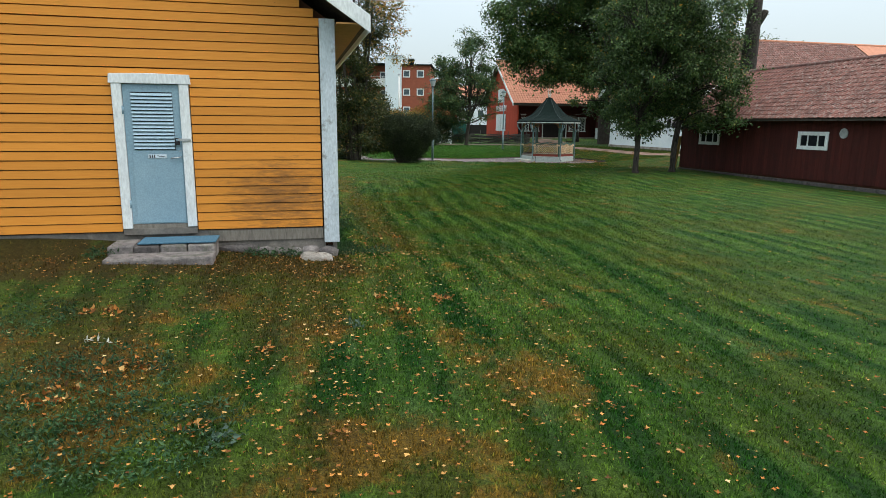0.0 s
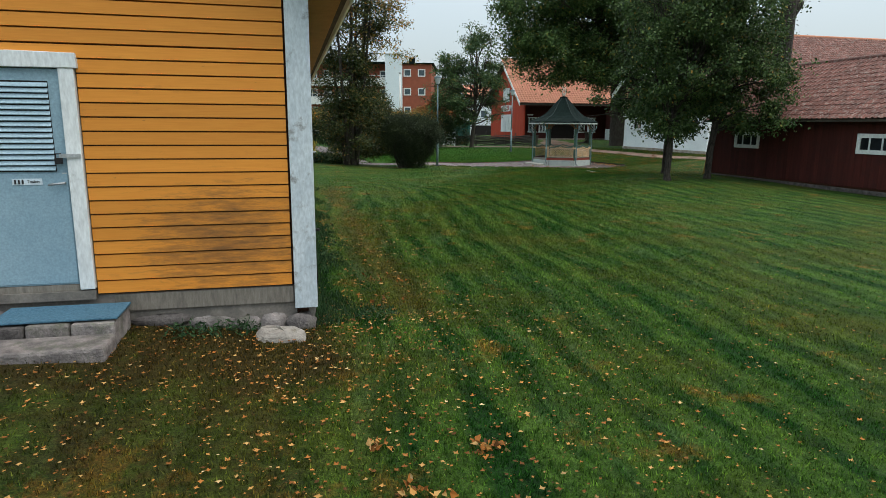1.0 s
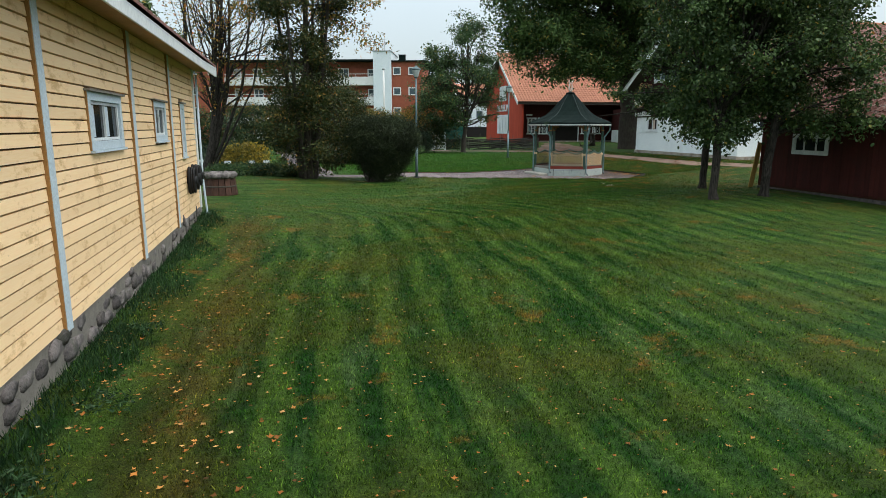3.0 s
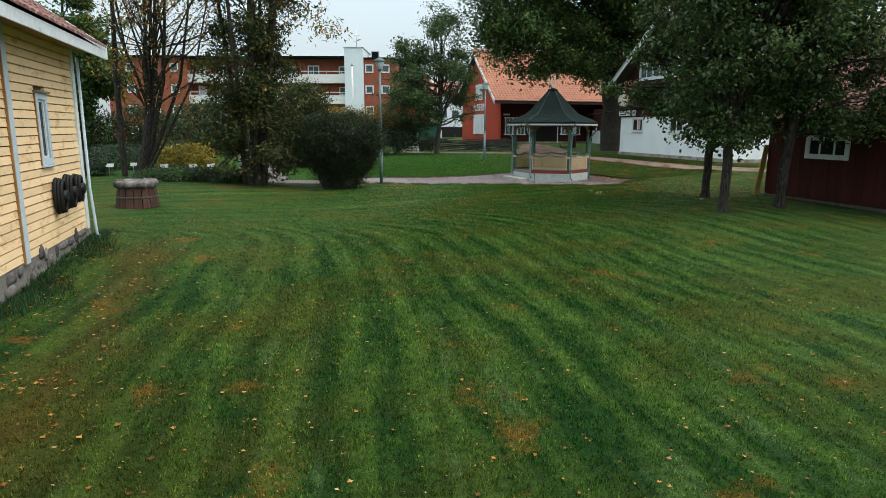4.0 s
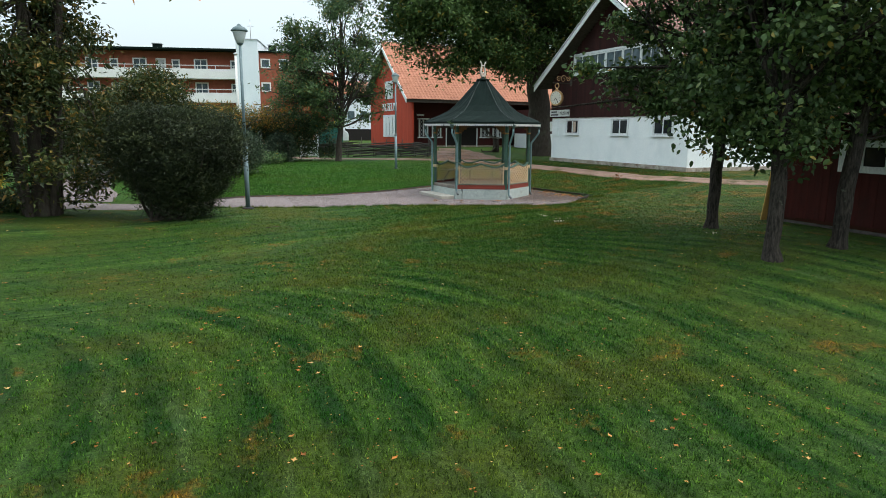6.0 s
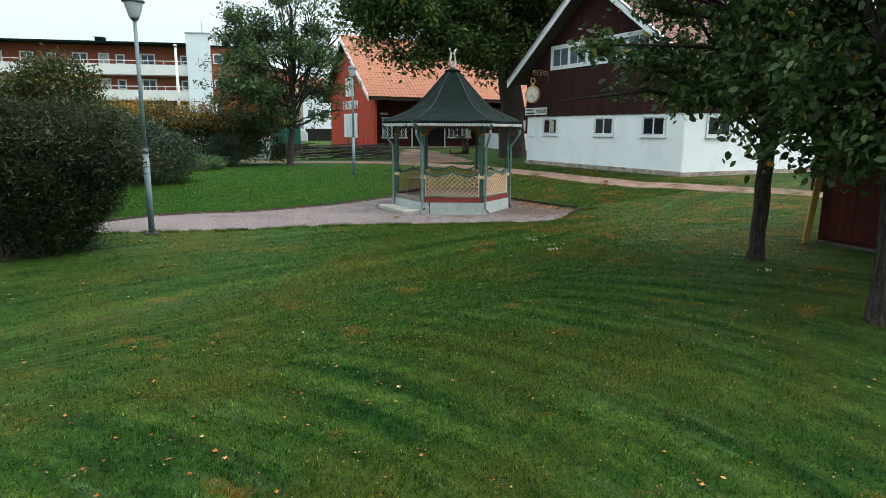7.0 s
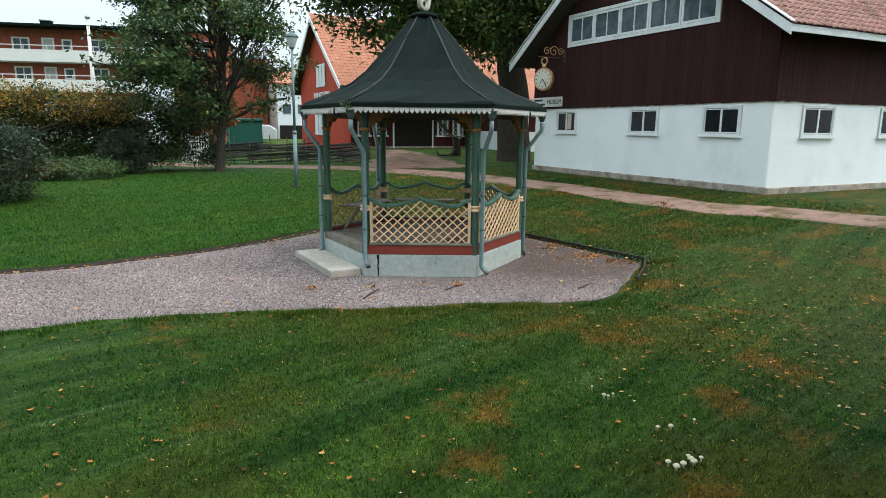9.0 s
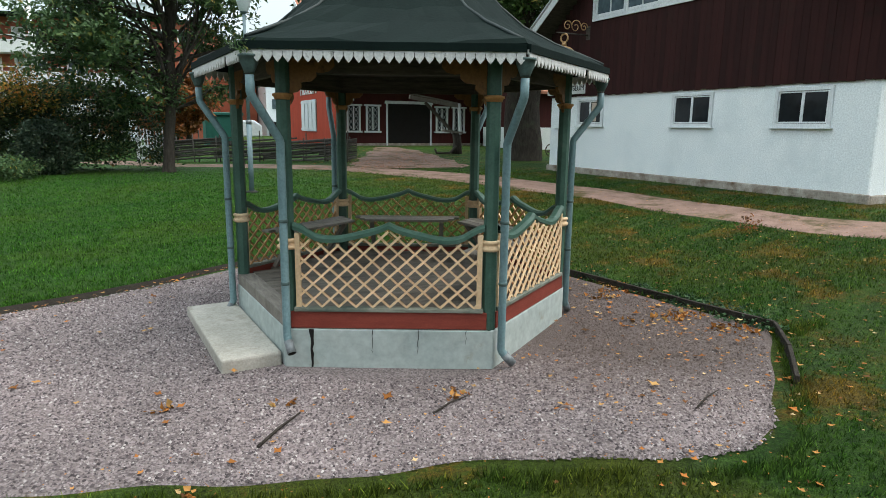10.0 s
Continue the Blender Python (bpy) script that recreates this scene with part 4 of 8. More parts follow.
part("hasp", Geo().box(-4.62, -4.45, HY - 0.075, HY - 0.061, 1.985, 2.02), M_STEEL, door, "steel hasp")
part("padlock", Geo().box(-4.66, -4.60, HY - 0.085, HY - 0.05, 1.93, 1.985).tube([(-4.655, HY - 0.068, 1.985), (-4.65, HY - 0.068, 2.02), (-4.61, HY - 0.068, 2.02), (-4.605, HY - 0.068, 1.985)], 0.008, 6), M_BLACK, door, "dark padlock", 0.005)
part("lock_plate", Geo().box(-4.625, -4.59, HY - 0.035, HY - 0.029, 1.62, 1.85), M_STEEL, door)
part("handle", Geo().tube([(-4.607, HY - 0.03, 1.76), (-4.607, HY - 0.075, 1.76), (-4.73, HY - 0.08, 1.745)], 0.011, 8), M_STEEL, door, "steel lever handle")
for z in (1.05, 2.35):
    part("hinge", Geo().tube([(-5.303, HY - 0.062, z), (-5.303, HY - 0.062, z + 0.11)], 0.012, 8), M_DOOR, door)
plate = part("sign_plate", Geo().box(-5.03, -4.79, HY - 0.041, HY - 0.0365, 1.745, 1.80), M_TRIMBLUE, door, "small toilet sign")
for x in (-5.005, -4.975, -4.945):
    part("symbol", Geo().box(x - 0.007, x + 0.007, HY - 0.0445, HY - 0.0415, 1.752, 1.792), M_INK, plate)
words("Toalett", 0.035, pose(-4.86, HY - 0.0425, 1.772, 90, 0, 0), M_INK, door, depth=0.001)
# steps and mat
st = thing("door_step", (-4.9, HY - 0.3, 0.5), "stone doorsteps below the blue door", "step")
for x0, x1 in ((-5.52, -5.2), (-5.19, -4.87), (-4.86, -4.52), (-4.51, -4.16)):
    part("stone_block", Geo().box(x0, x1, HY - 0.62, HY - 0.06, 0.36, 0.60 + 0.01 * math.sin(9 * x0)), M_STONE, st, "", 0.025)
part("lower_slab", Geo().box(-5.48, -4.14, HY - 1.05, HY - 0.64, 0.25, 0.515), M_STONE, st, "worn lower stone slab", 0.03)
single("doormat", Geo().box(-5.15, -4.14, HY - 0.58, HY - 0.08, 0.612, 0.632), M_MAT, "blue ribbed doormat on the stone step", "mat", base=(-4.6, HY - 0.3, 0.61), bevel=0.006)
single("loose_stone", Geo().add(*lump((-2.78, HY - 0.42, lift(-2.78, HY - 0.42) + 0.03), (0.24, 0.17, 0.075), 17, 9, 5)), surface("grey_stone", (0.24, 0.215, 0.19), (0.38, 0.35, 0.31), 0.9, 6, 50, stain=(0.16, 0.14, 0.11), stain_at=(0.5, 0.66), stain_scale=6.0, bump=0.9, dist=0.02), "rough grey stone lying by the house corner", "stone", bevel=0.015)
# tool, hose reels, downpipe
pole = thing("garden_tool", (-2.36, 10.0, 0.2), "black long-handled tool standing in the grass", "garden tool")
part("shaft", Geo().tube([(-2.33, 10.0, 0.1), (-2.36, 10.0, 0.92)], 0.014, 8), M_BLACK, pole)
part("grip", Geo().tube([(-2.43, 10.05, 0.925), (-2.29, 9.95, 0.935)], 0.018, 8), M_BLACK, pole)
for i, (y, z, r) in enumerate(((21.75, 1.26, 0.21), (22.25, 1.28, 0.21), (22.72, 1.29, 0.18))):
    reel = thing("hose_reel", (HX + 0.1, y, z), "black hose coiled on a wall reel", "hose reel", "hoses on the wall")
    g = Geo()
    for q in range(3):
        g.tube([(HX + 0.07 + 0.045 * q, y + (r - 0.01 * q) * 0.62 * math.cos(a * math.tau / 20), z + (r - 0.01 * q) * 1.25 * math.sin(a * math.tau / 20)) for a in range(21)], 0.028, 6, False)
    part("hose_coil", g, M_BLACK, reel)
    part("hub", Geo().tube([(HX + 0.02, y, z), (HX + 0.22, y, z)], 0.085, 10), M_BLACK, reel)
dp = thing("downpipe", (HX + 0.15, HB - 0.02, 0.3), "pale downpipe at the house corner", "downpipe")
part("pipe", Geo().tube([(HX + 0.1, HB + 0.05, 3.5), (HX + 0.1, HB + 0.05, 1.2), (HX + 0.14, HB + 0.05, 0.45), (HX + 0.16, HB + 0.05, 0.2)], 0.024, 10), M_TRIMBLUE, dp)
part("shoe", Geo().tube([(HX + 0.155, HB + 0.05, 0.36), (HX + 0.17, HB + 0.04, 0.18)], 0.05, 10), M_PIPEDARK, dp)
# ---- the white-walled barn museum ----
BX, BY0, BY1, BZ = 24.55, 39.42, 50.52, 3.05
barn = thing("museum_barn", (BX, BY0, 0.5), "barn with whitewashed ground floor, dark boarded gable and tiled roof", "barn")
BMID, BSL, BEAVE = 44.95, 0.687, 4.74
BEND = 60.0
wall = part("whitewashed_wall", Geo().box(BX, BEND, BY0, BY1, 0.3, BZ), M_LIME, barn, "whitewashed masonry wall", 0.06)
part("plinth", Geo().box(BX - 0.07, BX - 0.002, BY0 - 0.07, BY1 + 0.05, 0.2, 0.68).box(BX - 0.002, BEND, BY0 - 0.07, BY0 - 0.002, 0.2, 0.66), M_PLINTH, barn, "crumbling bare plinth", 0.03)
upper = part("gable_wall", Geo().slab([(BX - 0.03, BY0 - 0.03, BZ + 0.002), (BX - 0.03, BY1 + 0.03, BZ + 0.002), (BX - 0.03, BY1 + 0.03, BEAVE + 0.35), (BX - 0.03, BMID, BEAVE + 6.3 * BSL - 0.12), (BX - 0.03, BY0 - 0.03, BEAVE + 0.35)], (0.2, 0, 0)), M_JOINT, barn, "dark boarded gable")
r9 = random.Random(9)
y = BY0 - 0.04
while y < BY1 + 0.03:
    w = min(0.19, BY1 + 0.04 - y)
    top = BEAVE + (6.3 - abs(y + w / 2 - BMID)) * BSL - 0.1
    g = Geo()
    if 41.35 < y + w / 2 < 48.4:
        g.box(BX - 0.055 - r9.uniform(0, 0.006), BX - 0.031, y, y + w - 0.006, BZ - 0.05 + r9.uniform(-0.012, 0.012), 5.28)
        part("board", Geo().box(BX - 0.055, BX - 0.031, y, y + w - 0.006, 6.46, max(top, 6.48)), M_BARNDARK, upper)
    else:
        g.box(BX - 0.055 - r9.uniform(0, 0.006), BX - 0.031, y, y + w - 0.006, BZ - 0.05 + r9.uniform(-0.012, 0.012), top)
    part("board", g, M_BARNDARK, upper)
    y += w
side_up = part("side_wall", Geo().box(BX + 0.18, BEND, BY0 - 0.02, BY0 + 0.1, BZ + 0.002, BEAVE + 0.5), M_BARNDARK, barn, "dark boarded upper side wall")
for k in range(40):
    x = BX + 0.0 + k * 0.2
    part("board", Geo().box(x, x + 0.193, BY0 - 0.05, BY0 - 0.021, BZ - 0.05 + r9.uniform(-0.012, 0.012), BEAVE + 0.35), M_BARNDARK, side_up)


def barn_window(where, a, b, z0, z1, curtain=False):
    """A two-light window in the masonry; where: 'x' on the gable end, 'y' on the long side."""
    if where == "x":
        put = lambda q, u0, u1, v0, v1, o0=-0.035, o1=-0.004: q.box(BX + o0, BX + o1, u0, u1, v0, v1)
    else:
        put = lambda q, u0, u1, v0, v1, o0=-0.035, o1=-0.004: q.box(u0, u1, BY0 + o0, BY0 + o1, v0, v1)
    w = part("window", put(Geo(), a + 0.08, b - 0.08, z0 + 0.08, z1 - 0.08, -0.008, -0.003), M_GLASS, barn, "two-light window in white frame")
    g = Geo()
    frame_ring(g, a, b, z0, z1, 0.085, lambda q, u0, u1, v0, v1: put(q, u0, u1, v0, v1, -0.05, -0.002))
    part("frame", g, M_WHITE, w, "", 0.006)
    s = Geo()
    frame_ring(s, a + 0.095, b - 0.095, z0 + 0.095, z1 - 0.095, 0.03, lambda q, u0, u1, v0, v1: put(q, u0, u1, v0, v1, -0.03, -0.009))
    m = (a + b) / 2
    put(s, m - 0.032, m + 0.032, z0 + 0.126, z1 - 0.126, -0.032, -0.009)
    part("sash", s, M_WHITE, w)
    part("sill", put(Geo(), a - 0.05, b + 0.05, z0 - 0.035, z0 - 0.001, -0.09, -0.002), M_WHITE, w, "", 0.005)
    if curtain:
        part("curtain", put(Geo(), m - 0.3, m - 0.06, z0 + 0.15, z1 - 0.15, -0.0105, -0.0085), M_CURTAIN, w, "pale brown curtain")


barn_window("x", 47.72, 49.0, 2.04, 2.93, True)
barn_window("x", 43.5, 44.88, 2.04, 2.93)
barn_window("x", 40.37, 41.75, 2.04, 2.93)
for a in (25.76, 29.45, 33.2, 37.0):
    barn_window("y", a, a + 1.46, 2.04, 2.93)
band = part("window_band", Geo().box(BX - 0.05, BX - 0.028, 41.45, 48.32, 5.38, 6.4), M_GLASSBLUE, barn, "long band of five casements under the gable")
g = Geo()
frame_ring(g, 41.35, 48.4, 5.28, 6.46, 0.11, lambda q, u0, u1, v0, v1: q.box(BX - 0.1, BX - 0.03, u0, u1, v0, v1))
part("frame", g, M_WHITE, band, "", 0.008)
for i in range(5):
    a = 41.47 + i * 1.366
    g = Geo()
    frame_ring(g, a, a + 1.345, 5.4, 6.34, 0.075, lambda q, u0, u1, v0, v1: q.box(BX - 0.085, BX - 0.05, u0, u1, v0, v1))
    g.box(BX - 0.075, BX - 0.05, a + 0.65, a + 0.69, 5.48, 6.26)
    part("casement", g, M_WHITE, band)
for s in (1, -1):
    ey = BMID + s * 6.3
    rz = BEAVE + 6.3 * BSL
    part("roof_side", Geo().slab([(BX - 0.78, ey, BEAVE), (BX - 0.78, BMID, rz), (BEND + 0.5, BMID, rz), (BEND + 0.5, ey, BEAVE)][::s], (0, 0, 0.1)), M_DARKWOOD, barn)
    part("bargeboard", Geo().slab([(BX - 0.84, ey + s * 0.1, BEAVE - 0.2), (BX - 0.84, ey + s * 0.1, BEAVE + 0.06), (BX - 0.84, BMID, rz + 0.13), (BX - 0.84, BMID, rz - 0.14)], (0.03, 0, 0)), M_WHITE, barn, "white bargeboard", 0.006)
    part("verge_cap", Geo().slab([(BX - 0.87, ey + s * 0.1, BEAVE + 0.13), (BX - 0.87, ey + s * 0.1, BEAVE + 0.16), (BX - 0.87, BMID, rz + 0.23), (BX - 0.87, BMID, rz + 0.2)], (0.15, 0, 0)), M_WHITE, barn)
part("eaves_board", Geo().box(BX - 0.78, BEND, BMID - 6.36, BMID - 6.33, BEAVE - 0.1, BEAVE + 0.08), M_WHITE, barn, "white eaves board", 0.006)


def tile_field(name, parent, u0, u1, rows, eave, up, material, pitch=0.24, run=0.3, limit=None):
    """Clay pantiles: eave(u) gives the place of the eave at u, up the way up the slope for one course. The first `limit` columns are single tiles."""
    up = Vector(up)
    along = (Vector(eave(u0 + 1)) - Vector(eave(u0))).normalized()
    n = along.cross(up).normalized()
    n = n if n.z > 0 else -n
    prof = [(-0.5, 0.0), (-0.3, 0.012), (-0.1, 0.0), (0.08, 0.035), (0.27, 0.05), (0.45, 0.025), (0.54, 0.002)]
    k = len(prof)
    geo = Geo()
    cols = int((u1 - u0) / pitch)
    pieces = 0
    jit = random.Random(len(name) + rows)
    one = Geo()
    one.add([along * (p * pitch) + n * h for p, h in prof] + [along * (p * pitch) + n * (h - 0.022) + up * run * 1.12 for p, h in prof],
            [(i, i + 1, k + i + 1, k + i) for i in range(k - 1)], True)
    lip = [along * (p * pitch) + n * h for p, h in prof] + [along * (p * pitch) + n * (h - 0.02) for p, h in prof]
    one.add(lip, [(k + i, k + i + 1, i + 1, i) for i in range(k - 1)])
    tile_me = mesh_of("tile", one, material)
    root = Vector(root_of(parent).location)
    for r in range(rows):
        for c in range(cols):
            p = Vector(eave(u0 + (c + 0.5) * pitch)) + up * run * r + n * (0.05 + jit.uniform(-0.006, 0.008)) + up * jit.uniform(-0.012, 0.012)
            if limit and limit(u0 + (c + 0.5) * pitch, r) and pieces < 300:
                ob = new("tile", tile_me)
                ob.parent, ob.location = parent, p - root
                pieces += 1
            else:
                geo.add([p + Vector(q) for q in one.v], one.f, True)
    if geo.v:
        tagged(part("tile_field", geo, material, parent), kind="stuff")


n_up = Vector((0, 1, BSL)).normalized()
tile_field("tiles_b", barn, BX - 0.8, 44.0, 25, lambda u: (u, BMID - 6.38, BEAVE + 0.06), n_up, M_TILE, 0.26, 0.31, lambda u, r: u < 28.5 and r < 25)
part("far_tiles", Geo().slab([(44.0, BMID - 6.35, BEAVE + 0.11), (44.0, BMID, BEAVE + 6.3 * BSL + 0.12), (BEND + 0.5, BMID, BEAVE + 6.3 * BSL + 0.12), (BEND + 0.5, BMID - 6.35, BEAVE + 0.11)], (0, 0, 0.05)), M_TILENEW, barn)
part("ridge", Geo().tube([(BX - 0.85, BMID, BEAVE + 6.3 * BSL + 0.13), (BEND + 0.4, BMID, BEAVE + 6.3 * BSL + 0.13)], 0.13, 10), M_TILENEW, barn)
# sign with lettering, electrical box
sg = thing("museum_sign", (BX - 0.08, 49.6, 3.28), "white museum sign board on the barn corner", "sign")
part("board", Geo().box(BX - 0.115, BX - 0.06, 48.6, 50.6, 3.08, 3.46), M_SIGN, sg, "", 0.006)
words("MUSEUM", 0.24, pose(BX - 0.118, 49.08, 3.26, 90, 0, -90), M_INK, sg)
for z, w in ((3.35, 0.6), (3.18, 0.75)):
    part("text_bar", Geo().box(BX - 0.119, BX - 0.116, 50.45 - w, 50.45, z - 0.035, z + 0.035), M_INK, sg)
single("wall_box", Geo().box(BX - 0.06, BX - 0.003, 49.75, 50.25, 1.95, 2.45), M_LIME, "small white cabinet on the barn wall", "cabinet", base=(BX, 50, 2.2), bevel=0.01)
# pocket-watch clock on its bracket
CKX, CKY, CKZ = BX - 1.0, 48.6, 4.08
ck = thing("hanging_clock", (CKX, CKY, CKZ), "gilt pocket-watch clock hanging from a scrolled iron bracket", "clock")
cm = pose(CKX, CKY, CKZ, 0, 0, -70)


def disc(geo, r, y0, y1, n=28, sx=1.0):
    geo.add([cm @ Vector((r * sx * math.cos(k * math.tau / n), y, r * math.sin(k * math.tau / n))) for y in (y0, y1) for k in range(n)],
            [tuple(range(n)), tuple(range(2 * n - 1, n - 1, -1))] + [(k, n + k, n + (k + 1) % n, (k + 1) % n) for k in range(n)])
    return geo


case = part("case", disc(Geo(), 0.43, -0.08, 0.08), M_GOLD, ck, "gilt case", 0.02)
part("dial", disc(disc(Geo(), 0.36, -0.09, -0.081), 0.36, 0.081, 0.09), M_DIAL, ck, "white dial")
for k in range(12):
    a = k * math.tau / 12
    part("hour_mark", Geo().beam(cm @ Vector((0.26 * math.sin(a), -0.093, 0.26 * math.cos(a))), cm @ Vector((0.33 * math.sin(a), -0.093, 0.33 * math.cos(a))), 0.025, 0.004, cm.to_3x3() @ Vector((0, 1, 0))), M_INK, ck)
for a, l in ((2.5, 0.29), (3.75, 0.19)):
    part("clock_hand", Geo().beam(cm @ Vector((0, -0.098, 0)), cm @ Vector((l * math.sin(a), -0.098, l * math.cos(a))), 0.035, 0.005, cm.to_3x3() @ Vector((0, 1, 0))), M_INK, ck)
part("crown", Geo().tube([cm @ Vector((0, 0, 0.41)), cm @ Vector((0, 0, 0.55))], [0.09, 0.07], 10), M_GOLD, ck)
part("bow", Geo().tube([cm @ Vector((0.13 * math.cos(k * math.tau / 16), 0, 0.67 + 0.13 * math.sin(k * math.tau / 16))) for k in range(17)], 0.028, 8, False), M_GOLD, ck)
brk = part("bracket", Geo().tube([(BX - 0.06, CKY, CKZ + 0.82), (CKX - 0.3, CKY, CKZ + 0.82)], 0.022, 8).box(BX - 0.08, BX - 0.05, CKY - 0.09, CKY + 0.09, CKZ + 0.68, CKZ + 1.1), M_DARKWOOD, ck, "scrolled iron bracket")
for cx, s in ((CKX + 0.1, 0.17), (CKX + 0.42, 0.22), (CKX + 0.75, 0.15)):
    part("scroll", Geo().tube([(cx + s * (1 - q / 26) * math.cos(q * 0.42), CKY, CKZ + 1.05 + s * (1 - q / 26) * math.sin(q * 0.42)) for q in range(22)], 0.016, 6), M_GOLD, brk)

# ---- the low dark red barn ----
RX, RY1, REAVE, RRIDGE = 17.4, 28.9, 2.62, 5.0
rb = thing("red_barn", (RX, RY1, 0.2), "low dark red timber barn with weathered tile roof", "barn")
part("wall", Geo().box(RX + 0.02, RX + 6.1, -8.0, RY1 - 0.02, 0.1, REAVE), M_JOINT, rb)
rwall = part("side_wall", Geo().box(RX + 0.0, RX + 0.02, -8.0, RY1, 0.25, REAVE), M_FALU, rb)
part("gable_wall", Geo().slab([(RX, RY1 - 0.02, 0.1), (RX + 6.12, RY1 - 0.02, 0.1), (RX + 6.12, RY1 - 0.02, REAVE), (RX + 3.06, RY1 - 0.02, RRIDGE - 0.1), (RX, RY1 - 0.02, REAVE)], (0, 0.05, 0)), M_FALU, rb)
part("plinth", Geo().box(RX - 0.05, RX - 0.001, -8.0, RY1 + 0.05, -0.2, 0.1), M_STONE, rb, "low stone plinth", 0.03)
RW = ((27.35, 25.75), (20.75, 19.2), (13.6, 12.0))
y = RY1 + 0.02
rr = random.Random(3)
while y > 6:
    w = rr.uniform(0.16, 0.2)
    hit = [q for q in RW if q[1] < y - w / 2 < q[0]]
    g = Geo()
    o = RX - 0.022 - rr.uniform(0, 0.008)
    if hit:
        g.box(o, RX - 0.001, y - w + 0.006, y, 0.18, 1.42)
        part("board", Geo().box(o, RX - 0.001, y - w + 0.006, y, 2.08, REAVE + 0.1), M_FALU, rwall)
    else:
        g.box(o, RX - 0.001, y - w + 0.006, y, 0.15 + rr.uniform(0, 0.05), REAVE + 0.1)
    part("board", g, M_FALU, rwall)
    y -= w
for a, b in RW:
    b0, b1 = min(a, b), max(a, b)
    w = part("window", Geo().box(RX - 0.014, RX - 0.004, b0, b1, 1.42, 2.08), M_GLASS, rb, "three-light window in broad white frame")
    g = Geo()
    frame_ring(g, b0, b1, 1.38, 2.1, 0.15, lambda q, u0, u1, v0, v1: q.box(RX - 0.06, RX - 0.012, u0, u1, v0, v1))
    part("frame", g, M_WHITE, w, "", 0.006)
    for i in (1, 2):
        y = b0 + (b1 - b0) * i / 3
        part("glazing_bar", Geo().box(RX - 0.045, RX - 0.015, y - 0.025, y + 0.025, 1.53, 1.95), M_WHITE, w)
single("wall_vent", Geo().tube([(RX - 0.06, 18.5, 2.05), (RX - 0.025, 18.5, 2.05)], 0.19, 18), M_STEEL, "round grey vent cover on the red wall", "vent", base=(RX, 18.5, 2.05))
for s in (0, 1):
    ex = RX - 0.4 if s == 0 else RX + 6.5
    part("roof_side", Geo().slab([(ex, -8.4, REAVE - 0.1), (RX + 3.06, -8.4, RRIDGE), (RX + 3.06, RY1 + 0.35, RRIDGE), (ex, RY1 + 0.35, REAVE - 0.1)], (0, 0, 0.08)), M_DARKWOOD, rb)
RSL = (RRIDGE - REAVE + 0.1) / 3.46
tile_field("tiles_r", rb, 6.0, RY1 + 0.35, 14, lambda u: (RX - 0.43, u, REAVE - 0.03), Vector((1, 0, RSL)).normalized(), M_TILE, 0.24, 0.3, lambda u, r: u > 23.9)
part("ridge_tiles", Geo().tube([(RX + 3.06, -8, RRIDGE + 0.1), (RX + 3.06, RY1 + 0.38, RRIDGE + 0.1)], 0.12, 10), M_TILE, rb)
part("bargeboard", Geo().slab([(RX - 0.45, RY1 + 0.36, REAVE - 0.2), (RX - 0.45, RY1 + 0.36, REAVE + 0.02), (RX + 3.06, RY1 + 0.36, RRIDGE + 0.1), (RX + 3.06, RY1 + 0.36, RRIDGE - 0.12)], (0, 0.03, 0)), M_WHITE, rb, "weathered white bargeboard")
single("leaning_board", Geo().beam((17.1, 29.0, lift(17.1, 29.0) - 0.03), (17.36, 28.98, 1.75), 0.2, 0.03, (0, 1, 0)), M_YELLOWBOARD, "yellow board leaning on the barn corner", "board", base=(17.1, 29.0, lift(17.1, 29.0)), bevel=0.004)

# ---- the red museum house ----
GX, GY, GB = 21.8, 68.0, 78.4
hz = 0.78
rh = thing("red_house", (GX, GY, hz), "red timber museum house with orange tiled roof", "house")
GE, GSL = 4.7, 0.76
GM = (GY - 1.1 + GB + 1.1) / 2
gr = GE + (GM - GY + 1.1) * GSL
part("body", Geo().box(GX + 0.05, 48, GY + 0.02, GB, 0.4, GE), M_JOINT, rh)
gab = part("gable_wall", Geo().slab([(GX, GY - 1.0, 0.4), (GX, GB, 0.4), (GX, GB, GE), (GX, GM, gr - 0.12), (GX, GY - 1.0, GE)], (0.05, 0, 0)), M_REDHOUSE, rh, "bright red boarded gable")
y = GY - 1.0
while y < GB:
    top = min(GE + (y + 0.2 - (GY - 1.1)) * GSL, GE + (GB + 1.1 - y) * GSL) - 0.12
    part("board", Geo().box(GX - 0.025, GX - 0.001, y, y + 0.245, 0.5, top), M_REDHOUSE, gab)
    y += 0.25
# much darker red than the gable: the porch shade is in the colour
part("front_wall", Geo().box(GX + 0.06, 48, GY - 0.02, GY + 0.019, 0.4, GE + 0.3), M_DARKRED, rh, "red front wall under the eaves, shade put into its colour")
part("corner_post", Geo().box(GX - 0.04, GX + 0.12, GY - 1.05, GY - 0.9, 0.5, GE), M_REDHOUSE, rh)
part("plinth", Geo().box(GX + 0.05, 48, GY - 0.08, GY - 0.021, 0.4, 0.95), M_PLINTH, rh)
